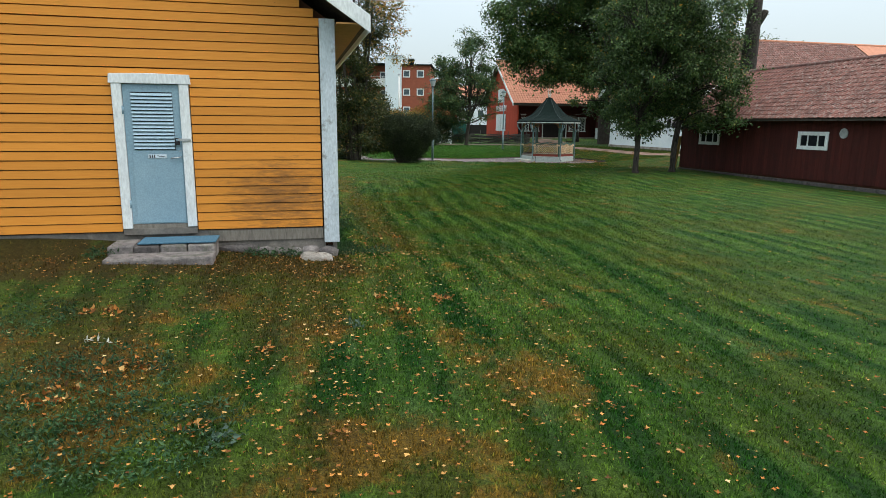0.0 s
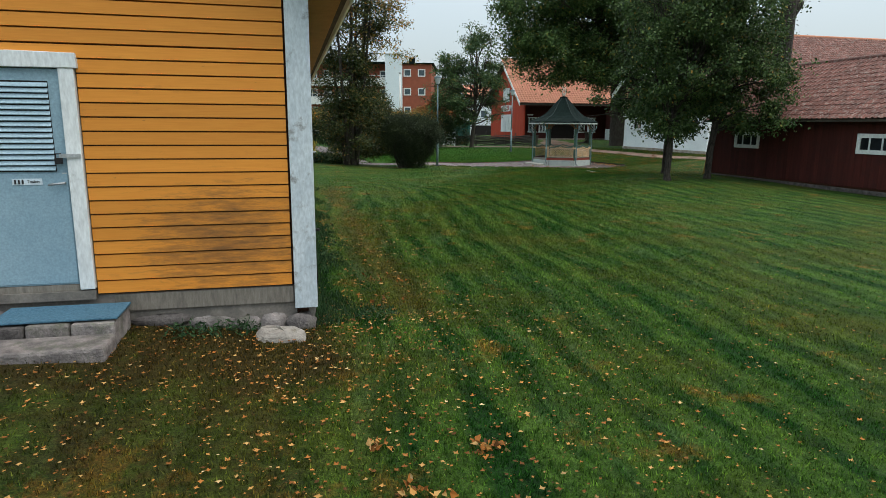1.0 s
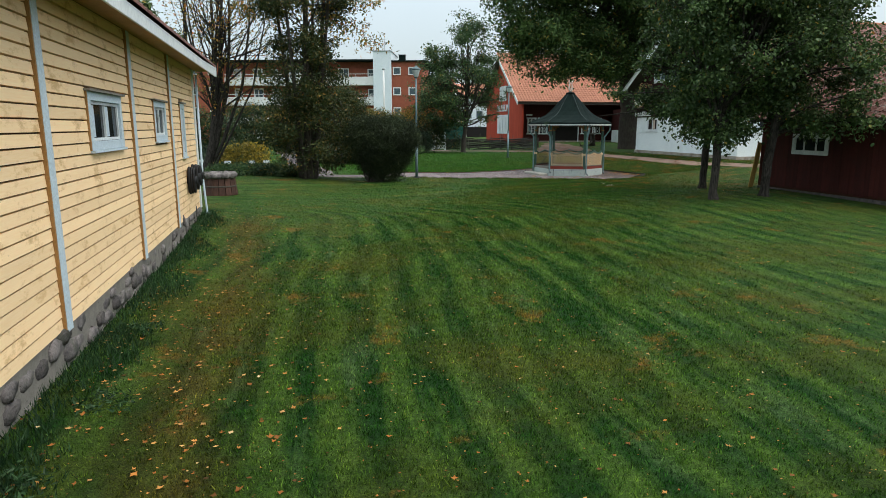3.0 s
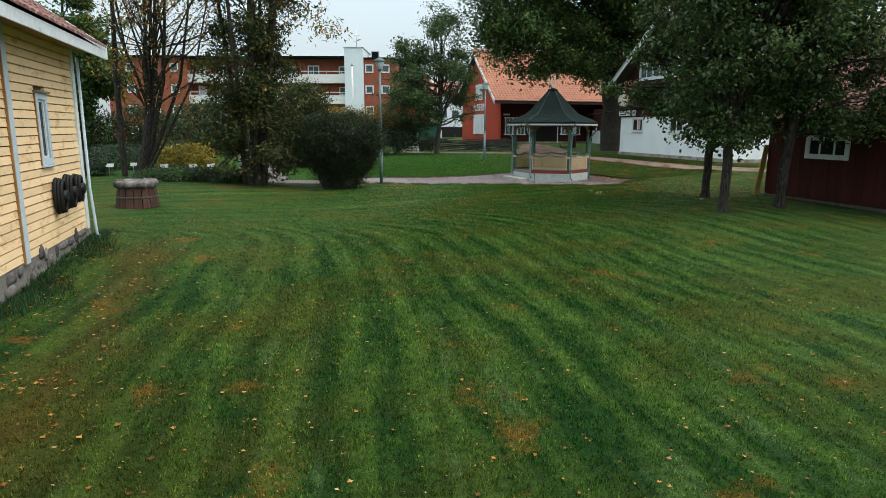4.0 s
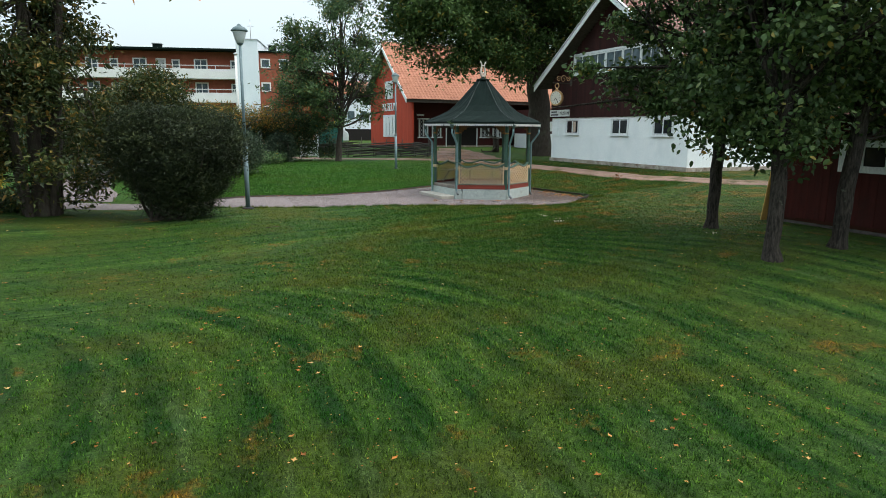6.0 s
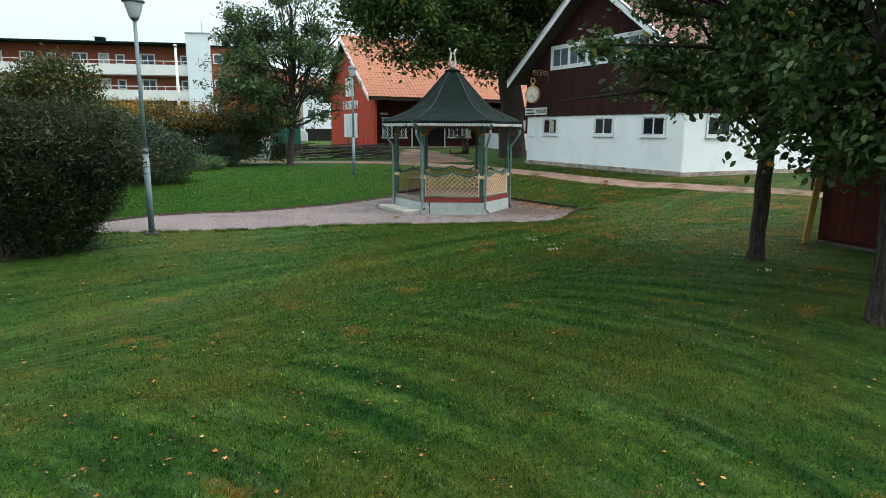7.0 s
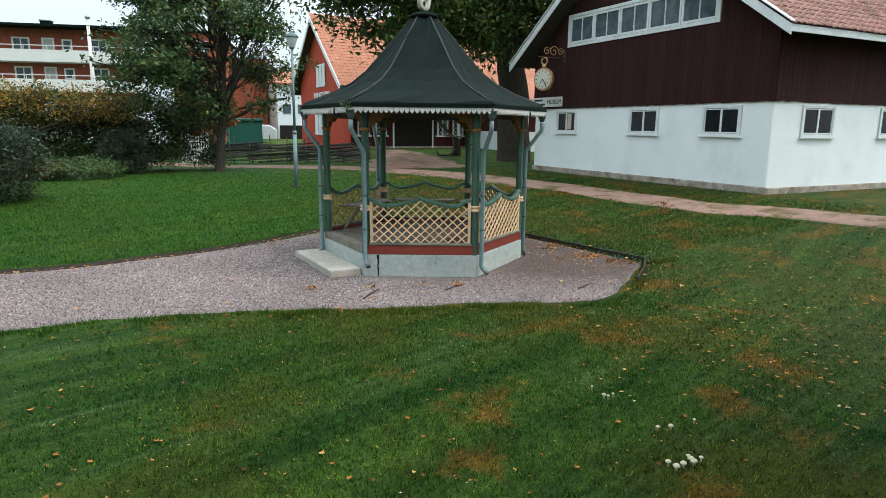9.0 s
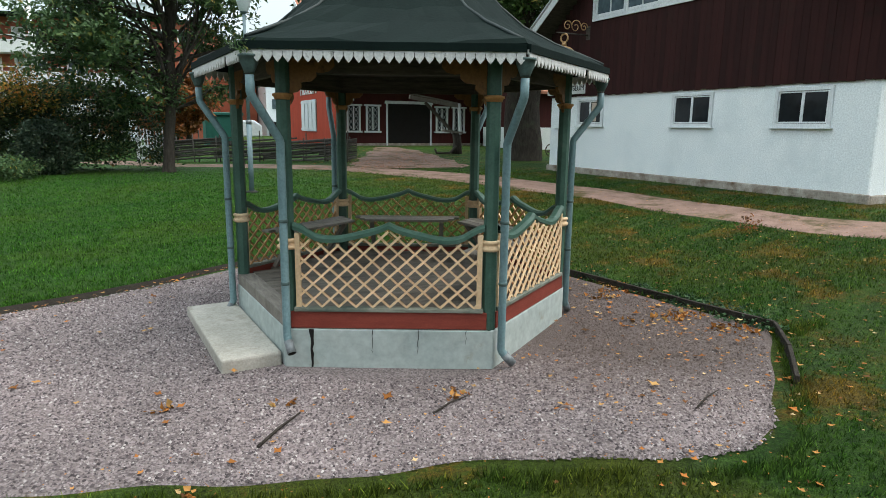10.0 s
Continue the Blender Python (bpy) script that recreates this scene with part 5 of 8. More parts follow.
for s in (1, -1):
    ey = GM - s * (GM - GY + 1.2)
    part("roof_side", Geo().slab([(GX - 0.6, ey, GE - 0.06), (GX - 0.6, GM, gr), (48.5, GM, gr), (48.5, ey, GE - 0.06)], (0, 0, 0.1)), M_DARKWOOD, rh)
    part("bargeboard", Geo().slab([(GX - 0.66, ey - s * 0.1, GE - 0.32), (GX - 0.66, ey - s * 0.1, GE + 0.06), (GX - 0.66, GM, gr + 0.15), (GX - 0.66, GM, gr - 0.18)], (0.05, 0, 0)), M_WHITE, rh, "white bargeboard")
part("fascia", Geo().box(GX - 0.6, 48.5, GY - 1.26, GY - 1.21, GE - 0.25, GE + 0.02), M_DARKWOOD, rh)
part("chimney", Geo().box(29.5, 30.5, GM - 0.5, GM + 0.5, gr - 0.5, gr + 1.3), M_BRICK, rh)
tile_field("tiles_hh", rh, GX - 0.6, 44.0, 24, lambda u: (u, GY - 1.28, GE - 0.02), Vector((0, 1, GSL)).normalized(), M_TILENEW, 0.3, 0.36, None)
wd = part("double_door", Geo().box(25.3, 28.12, GY - 0.06, GY - 0.021, 0.82, 3.3), M_DARK, rh, "dark double barn door")
g = Geo()
g.box(25.2, 25.298, GY - 0.09, GY - 0.021, 0.8, 3.45).box(28.122, 28.22, GY - 0.09, GY - 0.021, 0.8, 3.45).box(25.12, 28.3, GY - 0.095, GY - 0.021, 3.3, 3.47)
part("door_frame", g, M_WHITE, wd)
for x0 in (22.75, 23.95, 28.55, 29.75):
    w = part("window", Geo().box(x0, x0 + 0.78, GY - 0.045, GY - 0.03, 1.62, 3.18), M_GLASS, rh, "lattice window in white frame")
    g = Geo()
    frame_ring(g, x0 - 0.04, x0 + 0.82, 1.58, 3.22, 0.11, lambda q, u0, u1, v0, v1: q.box(u0, u1, GY - 0.1, GY - 0.03, v0, v1))
    g.box(x0 - 0.14, x0 + 0.92, GY - 0.105, GY - 0.03, 3.12, 3.22).box(x0 - 0.14, x0 + 0.92, GY - 0.105, GY - 0.03, 1.58, 1.68).box(x0 + 0.36, x0 + 0.42, GY - 0.09, GY - 0.03, 1.72, 3.08)
    part("frame", g, M_WHITE, w)
    g = Geo()
    for i in range(4):
        zz = 1.72 + i * 0.34
        for p, q in ((x0 + 0.1, x0 + 0.36), (x0 + 0.42, x0 + 0.68)):
            g.beam((p, GY - 0.06, zz), (q, GY - 0.06, zz + 0.34), 0.015, 0.02).beam((q, GY - 0.06, zz), (p, GY - 0.06, zz + 0.34), 0.015, 0.02)
    part("glazing", g, M_WHITE, w)
single("small_sign", Geo().box(22.55, 23.2, GY - 0.05, GY - 0.022, 3.4, 3.55), M_SIGN, "small white notice under the eaves", "sign", base=(22.9, GY, 3.47))
for y0, y1, z0, z1, n in ((70.9, 74.5, 1.6, 3.55, 4), (71.7, 73.9, 4.95, 6.5, 3)):
    w = part("window", Geo().box(GX - 0.04, GX - 0.027, y0, y1, z0, z1), M_GLASS, rh, "tall window group with white shutters")
    for i in range(n):
        a = y0 + (y1 - y0) * i / n
        g = Geo()
        g.box(GX - 0.09, GX - 0.028, a + 0.08, a + (y1 - y0) / n - 0.08, z0, z1).box(GX - 0.1, GX - 0.028, a, a + (y1 - y0) / n, z0 + 0.05, z0 + 0.18).box(GX - 0.1, GX - 0.028, a, a + (y1 - y0) / n, z1 - 0.2, z1 - 0.06)
        part("shutter", g, M_WHITE, w)
words("MUSEUM", 1.0, pose(GX - 0.06, 72.7, 4.2, 90, 0, -90), M_WHITE, rh, "lettering", 0.03)
g = Geo()
g.box(GX - 0.06, GX - 0.028, GY - 0.95, GY - 0.75, 1.0, 4.6)
part("trim_board", g, M_REDHOUSE, rh)

# ---- the apartment block ----
AY, AT = 99.0, 11.3
TW0, TW1 = 11.6, 14.1
ab = thing("apartment_block", (TW0, AY, 0), "three-storey brick apartment block with white balconies and stair tower", "apartment building")
part("wall", Geo().box(-20, TW0, AY + 1.6, AY + 13, -1, AT), M_BRICK, ab, "brick facade behind the balconies")
part("left_wing", Geo().box(-20.0, -9.6, AY - 1.0, AY + 1.6, -1, AT - 0.1), M_BRICK, ab, "brick wing")
part("right_wing", Geo().box(TW1, 18.45, AY, AY + 13, -1, AT - 0.1), M_BRICK, ab, "brick wing")
part("far_wing", Geo().box(18.45, 22.5, AY + 8, AY + 20, -1, AT - 1.6), M_BRICK, ab, "lower brick wing")
part("stair_tower", Geo().box(TW0, TW1, AY - 0.6, AY + 8, -1, AT + 1.25), M_RENDERWHITE, ab, "white rendered stair tower", 0.03)
part("roof", Geo().box(-20.6, TW0 - 0.02, AY - 0.5, AY + 13.5, AT, AT + 0.2).box(TW1 + 0.02, 18.8, AY - 0.3, AY + 13.5, AT - 0.1, AT + 0.06).box(-20.6, -9.4, AY - 1.5, AY - 0.5, AT - 0.1, AT + 0.14), M_ROOFDARK, ab, "flat dark roof edge")
part("tower_cap", Geo().box(TW0 - 0.08, TW1 + 0.08, AY - 0.68, AY + 8.1, AT + 1.25, AT + 1.35), M_STEEL, ab)
for x, h in ((TW0 - 11.0, 0.9), (14.6, 1.0)):
    ch = part("chimney", Geo().box(x, x + 0.9, AY + 5, AY + 6, AT + 0.2, AT + h + 0.3), M_ROOFDARK, ab)
    part("cowl", Geo().box(x - 0.1, x + 1.0, AY + 4.9, AY + 6.1, AT + h + 0.34, AT + h + 0.42), M_STEEL, ch)
for x in np.arange(-19.0, 11.0, 5.2):
    part("vent_pipe", Geo().tube([(x, AY + 3, AT), (x, AY + 3, AT + 0.6)], 0.06, 6), M_STEEL, ab)
part("antenna", Geo().tube([(12.8, AY + 3, AT + 1.3), (12.8, AY + 3, AT + 4.1)], 0.05, 6).beam((12.4, AY + 3, AT + 3.3), (13.2, AY + 3, AT + 3.3), 0.04, 0.04), M_STEEL, ab)
M_DOORPALE = surface("pale_grey_balcony_door", (0.42, 0.43, 0.42), (0.5, 0.51, 0.5), 0.6, 2.0, 20.0)
for fl in range(4):
    zf = 8.2 - fl * 2.74
    b = part("balcony", Geo().box(-9.6, TW0 - 0.01, AY - 0.1, AY + 1.59, zf - 0.15, zf), M_BALCONY, ab, "continuous balcony with white parapet")
    part("parapet", Geo().box(-9.6, TW0 - 0.01, AY - 0.2, AY - 0.101, zf - 0.15, zf + 0.97), M_BALCONY, b)
    part("rail", Geo().box(-9.6, TW0 - 0.01, AY - 0.17, AY - 0.12, zf + 1.32, zf + 1.4), M_BALCONY, b)
    for x in np.arange(-9.4, 11.5, 2.05):
        part("rail_post", Geo().box(x, x + 0.05, AY - 0.17, AY - 0.12, zf + 0.971, zf + 1.319), M_BALCONY, b)
    # distance from the tower along the facade: left edge, right edge, foot, head
    for u0, u1, z0, z1 in ((1.06, 0.17, 1.15, 2.1), (5.29, 3.84, 0.75, 2.2), (7.86, 7.03, 1.15, 2.1), (9.65, 8.64, 0.05, 2.2), (12.3, 10.83, 0.75, 2.2), (14.88, 14.05, 1.15, 2.1), (17.6, 16.3, 0.75, 2.2), (20.4, 19.4, 0.05, 2.2)):
        x0, x1 = TW0 - u0, TW0 - u1
        w = part("window", Geo().box(x0, x1, AY + 1.55, AY + 1.58, zf + z0, zf + z1), M_DOORPALE if z0 < 0.1 else M_GLASSBLUE, ab, "pale balcony door" if z0 < 0.1 else "white-framed window")
        g = Geo()
        frame_ring(g, x0 - 0.06, x1 + 0.06, zf + z0 - 0.06, zf + z1 + 0.06, 0.15, lambda q, v0, v1, w0, w1: q.box(v0, v1, AY + 1.5, AY + 1.56, w0, w1))
        if x1 - x0 > 1.2:
            g.box((x0 + x1) / 2 - 0.05, (x0 + x1) / 2 + 0.05, AY + 1.51, AY + 1.56, zf + z0, zf + z1)
        part("frame", g, M_BALCONY, w)
    for x0, yy in ((14.35, AY), (16.5, AY), (-11.5, AY - 1.0), (-14.2, AY - 1.0), (-17.4, AY - 1.0)):
        w = part("window", Geo().box(x0, x0 + 1.0, yy - 0.03, yy - 0.005, zf + 1.25, zf + 2.22), M_GLASSBLUE, ab, "white-framed window")
        g = Geo()
        frame_ring(g, x0 - 0.06, x0 + 1.06, zf + 1.19, zf + 2.28, 0.15, lambda q, u0, u1, v0, v1: q.box(u0, u1, yy - 0.08, yy - 0.031, v0, v1))
        part("frame", g, M_BALCONY, w)
ab.rotation_euler.z = radians(-16)
fpz = lift(7.83, 63.8)
fp = thing("flag_pole", (7.83, 63.8, fpz), "tall white flag pole with a round knob behind the hedge", "flag pole")
part("mast", Geo().tube([(7.83, 63.8, fpz - 0.1), (7.83, 63.8, 4.0), (7.83, 63.8, 7.1)], [0.11, 0.1, 0.07], 12), M_BALCONY, fp)
part("knob", Geo().lathe((7.83, 63.8, 7.09), [(0.02, 0), (0.11, 0.06), (0.13, 0.12), (0.09, 0.19), (0.01, 0.22)], 12), M_STEEL, fp, "grey knob")
# pale building and a second small barn beyond
wb = thing("white_building", (22, 105, 0.5), "white rendered building with red roof beyond the fence", "house")
part("wall", Geo().box(24.6, 42, 100, 110, 0, 6.8), M_RENDERWHITE, wb)
part("roof", Geo().slab([(24.2, 99.6, 6.7), (42.5, 99.6, 6.7), (42.5, 105, 8.6), (24.2, 105, 8.6)], (0, 0, 0.2)), M_TILENEW, wb)
for x in (25.2, 26.9, 28.6):
    part("window", Geo().box(x, x + 0.9, 99.93, 99.99, 3.6, 4.6), M_GLASSBLUE, wb)
part("car_port", Geo().box(24.8, 34, 99.6, 99.95, 0.6, 2.3), M_DARK, wb)
sb = thing("small_red_barn", (33, 62, 0.8), "small red outbuilding with white plinth wall", "barn")
part("lower_wall", Geo().box(31.4, 39, 63.0, 67.0, 0.3, 2.0), M_LIME, sb, "white lower wall")
part("upper_wall", Geo().box(31.42, 39, 63.02, 67.0, 2.001, 4.0), M_DARKRED, sb)
part("roof", Geo().slab([(31.0, 62.5, 3.9), (39.4, 62.5, 3.9), (39.4, 65, 5.4), (31.0, 65, 5.4)], (0, 0, 0.15)), M_TILENEW, sb)
part("window", Geo().box(31.9, 32.7, 62.95, 62.99, 2.2, 3.0), M_WHITE, sb)
# ---- the garden pavilion ----
GZX, GZY = 13.31, 37.61
GZR, EAVR = 1.63, 1.96
A0 = -86.7


def hexp(k, r, z):
    a = radians(A0 + 60 * k)
    return Vector((GZX + r * math.cos(a), GZY + r * math.sin(a), z))


gz = thing("garden_pavilion", (GZX, GZY, 0.0), "six-sided green and cream garden pavilion with tented dark roof", "pavilion")
base_r = GZR + 0.07
base = part("concrete_base", Geo().slab([hexp(k, base_r, -0.25) for k in range(6)], (0, 0, 0.57)), M_GZCONC, gz, "painted concrete base with cracks", 0.012)
# cracks: thin dark wedges on the front face
p1, p2 = hexp(5, base_r, 0), hexp(0, base_r, 0)
fd = (p2 - p1).normalized()
fnn = Vector((fd.y, -fd.x, 0))


def crack(t, w, z0, z1, seed):
    r = random.Random(seed)
    n = 9
    left, right = [], []
    for i in range(n):
        z = z0 + (z1 - z0) * i / (n - 1)
        c = p1 + fd * ((p2 - p1).length * t + r.uniform(-0.006, 0.006)) + fnn * 0.003
        ww = w * (0.4 + 0.6 * i / (n - 1)) * r.uniform(0.7, 1.2)
        left.append((c.x - fd.x * ww / 2, c.y - fd.y * ww / 2, z))
        right.append((c.x + fd.x * ww / 2, c.y + fd.y * ww / 2, z))
    part("crack", Geo().slab(left + right[::-1], fnn * 0.002), M_DARK, base)


crack(0.13, 0.036, -0.02, 0.318, 1)
crack(0.42, 0.006, 0.12, 0.318, 2)
crack(0.64, 0.006, 0.12, 0.318, 3)
crack(0.87, 0.004, 0.2, 0.318, 4)
deck = part("deck", Geo().slab([hexp(k, GZR - 0.02, 0.355) for k in range(6)], (0, 0, 0.04)), M_DARKWOOD, gz)
for i in range(24):
    y = -1.55 + i * 0.13
    half = min(math.sqrt(3) * (GZR - 0.03) / 2, (GZR - 0.03 - abs(y + 0.06)) * math.sqrt(3))
    if half > 0.1:
        m = pose(GZX, GZY, 0, 0, 0, A0 + 90)
        part("deck_board", Geo().box(-half, half, y, y + 0.124, 0.396, 0.42, m), M_DECK, deck)


def side_frame(k):
    """Origin at corner k, x along the side, y outward."""
    a, b = hexp(k, 1, 0), hexp(k + 1, 1, 0)
    d = (b - a).normalized()
    ang = math.degrees(math.atan2(d.y, d.x))
    o = hexp(k, GZR, 0)
    return pose(o.x, o.y, 0, 0, 0, ang)


def rail_z(s):
    """Height of the waved handrail along a side, s from 0 to 1."""
    c = abs(2 * s - 1)
    return 1.10 + 0.075 * math.exp(-c / 0.16) - 0.045 * math.exp(-((c - 0.6) / 0.28) ** 2) + 0.07 * ease((c - 0.72) / 0.28)


OPEN = 4
for k in range(6):
    m = side_frame(k)
    skirt = part("skirt_board", Geo().box(0.02, GZR - 0.02, -0.06, -0.02, 0.326, 0.466, m), M_SKIRT, gz, "brownish red skirting board", 0.004) if k != OPEN else part("threshold", Geo().box(0.02, GZR - 0.02, -0.06, 0.1, 0.326, 0.43, m), M_GREYWOOD, gz, "grey worn threshold board", 0.006)
    if k == OPEN:
        continue
    part("sill_rail", Geo().box(0.05, GZR - 0.05, -0.075, 0.0, 0.467, 0.5, m), M_SILL, gz, "worn grey-green sill rail", 0.006)
    n = 26
    g = Geo()
    verts, faces = [], []
    for i in range(n + 1):
        s = i / n
        x, z = 0.05 + (GZR - 0.1) * s, rail_z(s)
        ring = [(-0.06, -0.026), (-0.06, 0.004), (-0.03, 0.024), (0.015, 0.024), (0.035, 0.004), (0.035, -0.026)]
        verts += [m @ Vector((x, y, z + h)) for y, h in ring]
    q = 6
    faces = [(i * q + j, i * q + (j + 1) % q, (i + 1) * q + (j + 1) % q, (i + 1) * q + j) for i in range(n) for j in range(q)]
    part("handrail", g.add(verts, faces), M_GREEN, gz, "waved dark green handrail")
    for x in (0.085, GZR - 0.085):
        part("lattice_post", Geo().box(x - 0.02, x + 0.02, -0.05, -0.01, 0.50, rail_z(0.05) - 0.03, m), M_CREAM, gz)
    # lattice laths, two layers
    L, z0 = GZR - 0.2, 0.502
    slope, step = 0.92, 0.137
    for layer, y in ((1, -0.052), (-1, -0.03)):
        c = -1.2
        while c < L + 1.2:
            pts = []
            for i in range(64):
                z = z0 + i * 0.012
                x = c + layer * (z - z0) / slope
                if 0 <= x <= L and z <= rail_z((x + 0.05) / (GZR - 0.1)) - 0.035:
                    pts.append((x, z))
            if len(pts) > 2:
                a, b = pts[0], pts[-1]
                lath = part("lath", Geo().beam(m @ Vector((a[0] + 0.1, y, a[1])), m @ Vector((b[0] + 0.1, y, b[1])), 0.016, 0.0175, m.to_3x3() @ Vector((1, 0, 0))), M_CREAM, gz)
                lath.data.materials.append(M_LATHDARK)
                # ochre backs; on the inner layer the same ochre paints shade on the edges
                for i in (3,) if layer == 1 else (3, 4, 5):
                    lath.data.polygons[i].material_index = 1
            c += step
# posts with rings and brackets
for k in range(6):
    o = hexp(k, GZR, 0)
    a = radians(A0 + 60 * k)
    turn = a + math.pi / 8
    post = part("post", Geo().lathe((o.x, o.y, 0.3), [(0.058, 0), (0.058, 2.2)], 8, False, turn), M_GREEN, gz, "dark green octagonal post")
    for z in (0.972, 2.14):
        ring = [(0.064, 0), (0.07, 0.02), (0.082, 0.028), (0.082, 0.042), (0.062, 0.05)] if z > 2 else [(0.066, 0), (0.084, 0.012), (0.084, 0.03), (0.068, 0.042), (0.068, 0.058), (0.08, 0.066), (0.08, 0.08), (0.062, 0.09)]
        part("ring", Geo().lathe((o.x, o.y, z), ring, 12), M_OCHRE if z > 2 else M_CREAM, post)
    for s in (-1, 1):
        d = (hexp(k + s, 1, 0) - hexp(k, 1, 0)).normalized()
        pr = [(0.06, 2.1), (0.085, 2.15), (0.08, 2.19), (0.115, 2.2), (0.15, 2.235), (0.145, 2.27), (0.18, 2.275), (0.225, 2.28), (0.265, 2.315), (0.265, 2.345), (0.31, 2.34), (0.37, 2.355), (0.41, 2.395), (0.4, 2.45), (0.06, 2.45)]
        n2 = Vector((-d.y, d.x, 0)) * 0.03
        part("bracket", Geo().slab([o + d * u + Vector((0, 0, z)) - n2 / 2 for u, z in pr], n2), M_BRACKET, post, "carved ochre bracket", 0.004)
    # rainwater funnel and pipe
    rad = Vector((math.cos(a), math.sin(a), 0))
    tang = Vector((-math.sin(a), math.cos(a), 0))
    c = Vector((GZX, GZY, 0))
    side = tang * 0.06
    pipe_top = c + rad * (EAVR + 0.02) + side * 0.4
    foot = c + rad * (GZR + 0.105) + side
    fh = 0.27 if k == 5 else 0.15
    kinks = [pipe_top + Vector((0, 0, 2.3)), pipe_top + Vector((0, 0, 2.17)), foot + Vector((0, 0, 1.83)), foot + Vector((0, 0, fh)), foot + rad * 0.03 + tang * 0.06 + Vector((0, 0, fh - 0.075))]
    run = [kinks[0]]
    for q0, q1, q2 in zip(kinks, kinks[1:], kinks[2:]):
        run += [q1 + (q0 - q1).normalized() * 0.012, q1 + (q2 - q1).normalized() * 0.012]
    pf = part("downpipe", Geo().tube(run + [kinks[-1]], 0.033, 12), M_PIPE, gz, "grey-blue painted rainwater pipe")
    tip = (kinks[-1] - kinks[-2]).normalized()
    spout = part("outlet", Geo().tube([kinks[-1] - tip * 0.06, kinks[-1] + tip * 0.05], 0.0365, 14), M_ZINC, pf, "bare zinc outlet")
    # the outlet is closed; a near-black disc paints its shaded hollow
    part("mouth", Geo().tube([kinks[-1] + tip * 0.0501, kinks[-1] + tip * 0.052], 0.032, 14), M_DARK, spout)
    part("funnel", Geo().lathe((pipe_top.x, pipe_top.y, 2.26), [(0.036, 0.05), (0.042, 0.07), (0.066, 0.125), (0.07, 0.16), (0.078, 0.162), (0.078, 0.178), (0.072, 0.18)], 12), M_PIPEDARK, pf, "dark green funnel")
    for z in (1.2, 0.7):
        q = foot
        part("pipe_clip", Geo().lathe((q.x, q.y, z), [(0.034, 0), (0.037, 0.004), (0.037, 0.022), (0.034, 0.026)], 12), M_PIPEDARK, pf)
# ring beam, ceiling, roof
for k in range(6):
    part("ring_beam", Geo().beam(hexp(k, GZR - 0.02, 2.43), hexp(k + 1, GZR - 0.02, 2.43), 0.06, 0.19), M_DARKWOOD, gz)
part("ceiling", Geo().slab([hexp(k, EAVR - 0.06, 2.527) for k in range(6)], (0, 0, 0.012)), M_DARKWOOD, gz, "dark boarded roof underside")
prof = [(EAVR + 0.06, 2.52), (EAVR + 0.03, 2.56), (1.8, 2.635), (1.5, 2.75), (1.2, 2.9), (0.96, 3.09), (0.75, 3.32), (0.54, 3.56), (0.35, 3.77), (0.235, 3.9), (0.19, 3.955)]
verts, faces = [], []
SEG = 10
rj = random.Random(12)
for r, z in prof:
    for k in range(6):
        a, b = hexp(k, r, z), hexp(k + 1, r, z)
        for s in range(SEG):
            t = s / SEG
            p = a.lerp(b, t)
            sag = 0.018 * math.sin(math.pi * t) * (r / EAVR)
            ruck = 0.012 * math.sin(9 * t + k * 2.1 + r * 7) + 0.008 * math.sin(23 * t + k * 5.1 + r * 13)
            verts.append((p.x, p.y, z - sag + ruck))
w = 6 * SEG
faces = [(i * w + j, i * w + (j + 1) % w, (i + 1) * w + (j + 1) % w, (i + 1) * w + j) for i in range(len(prof) - 1) for j in range(w)]
part("roof", Geo().add(verts, faces, False), M_ROOFDARK, gz, "tented dark green-black felt roof")
for k in range(6):
    part("hip_seam", Geo().tube([hexp(k, r - 0.01, z + 0.004) for r, z in prof[1:]], 0.016, 6), M_SEAM, gz)
    a, b = hexp(k, EAVR + 0.05, 0), hexp(k + 1, EAVR + 0.05, 0)
    part("eave_board", Geo().beam(a.lerp(b, 0.0) + (a + b - 2 * Vector((GZX, GZY, 0))).normalized() * 0.02 + Vector((0, 0, 2.502)), b + (a + b - 2 * Vector((GZX, GZY, 0))).normalized() * 0.02 + Vector((0, 0, 2.502)), 0.04, 0.056), M_ROOFDARK, gz)
    d = (b - a)
    length = d.length
    d.normalize()
    o = Vector((d.y, -d.x, 0))
    fr = part("fringe", Geo().beam(a + o * 0.018 + Vector((0, 0, 2.478)), b + o * 0.018 + Vector((0, 0, 2.478)), 0.014, 0.032), M_FRINGE, gz, "scalloped white fringe board")
    n = 28
    for i in range(n):
        if (i * 7 + k * 5) % 41 == 3:
            continue
        u = (i + 0.5) * length / n
        hw = length / n * 0.46
        out2 = [(-hw, 2.466), (hw, 2.466), (hw, 2.452), (hw * 1.05, 2.436), (hw * 0.72, 2.414), (0, 2.386), (-hw * 0.72, 2.414), (-hw * 1.05, 2.436), (-hw, 2.452)]
        part("scallop", Geo().slab([a + d * (u + x) + o * 0.02 + Vector((0, 0, z)) for x, z in out2], o * 0.012), M_FRINGE, fr)
# finial: a pale lyre on a small cap
part("roof_cap", Geo().lathe((GZX, GZY, 3.94), [(0.22, 0), (0.23, 0.03), (0.2, 0.06), (0.1, 0.08), (0.05, 0.12)], 16), M_ROOFDARK, gz)
fv = pose(GZX, GZY, 4.05, 0, 0, 24)
lyre = Geo()
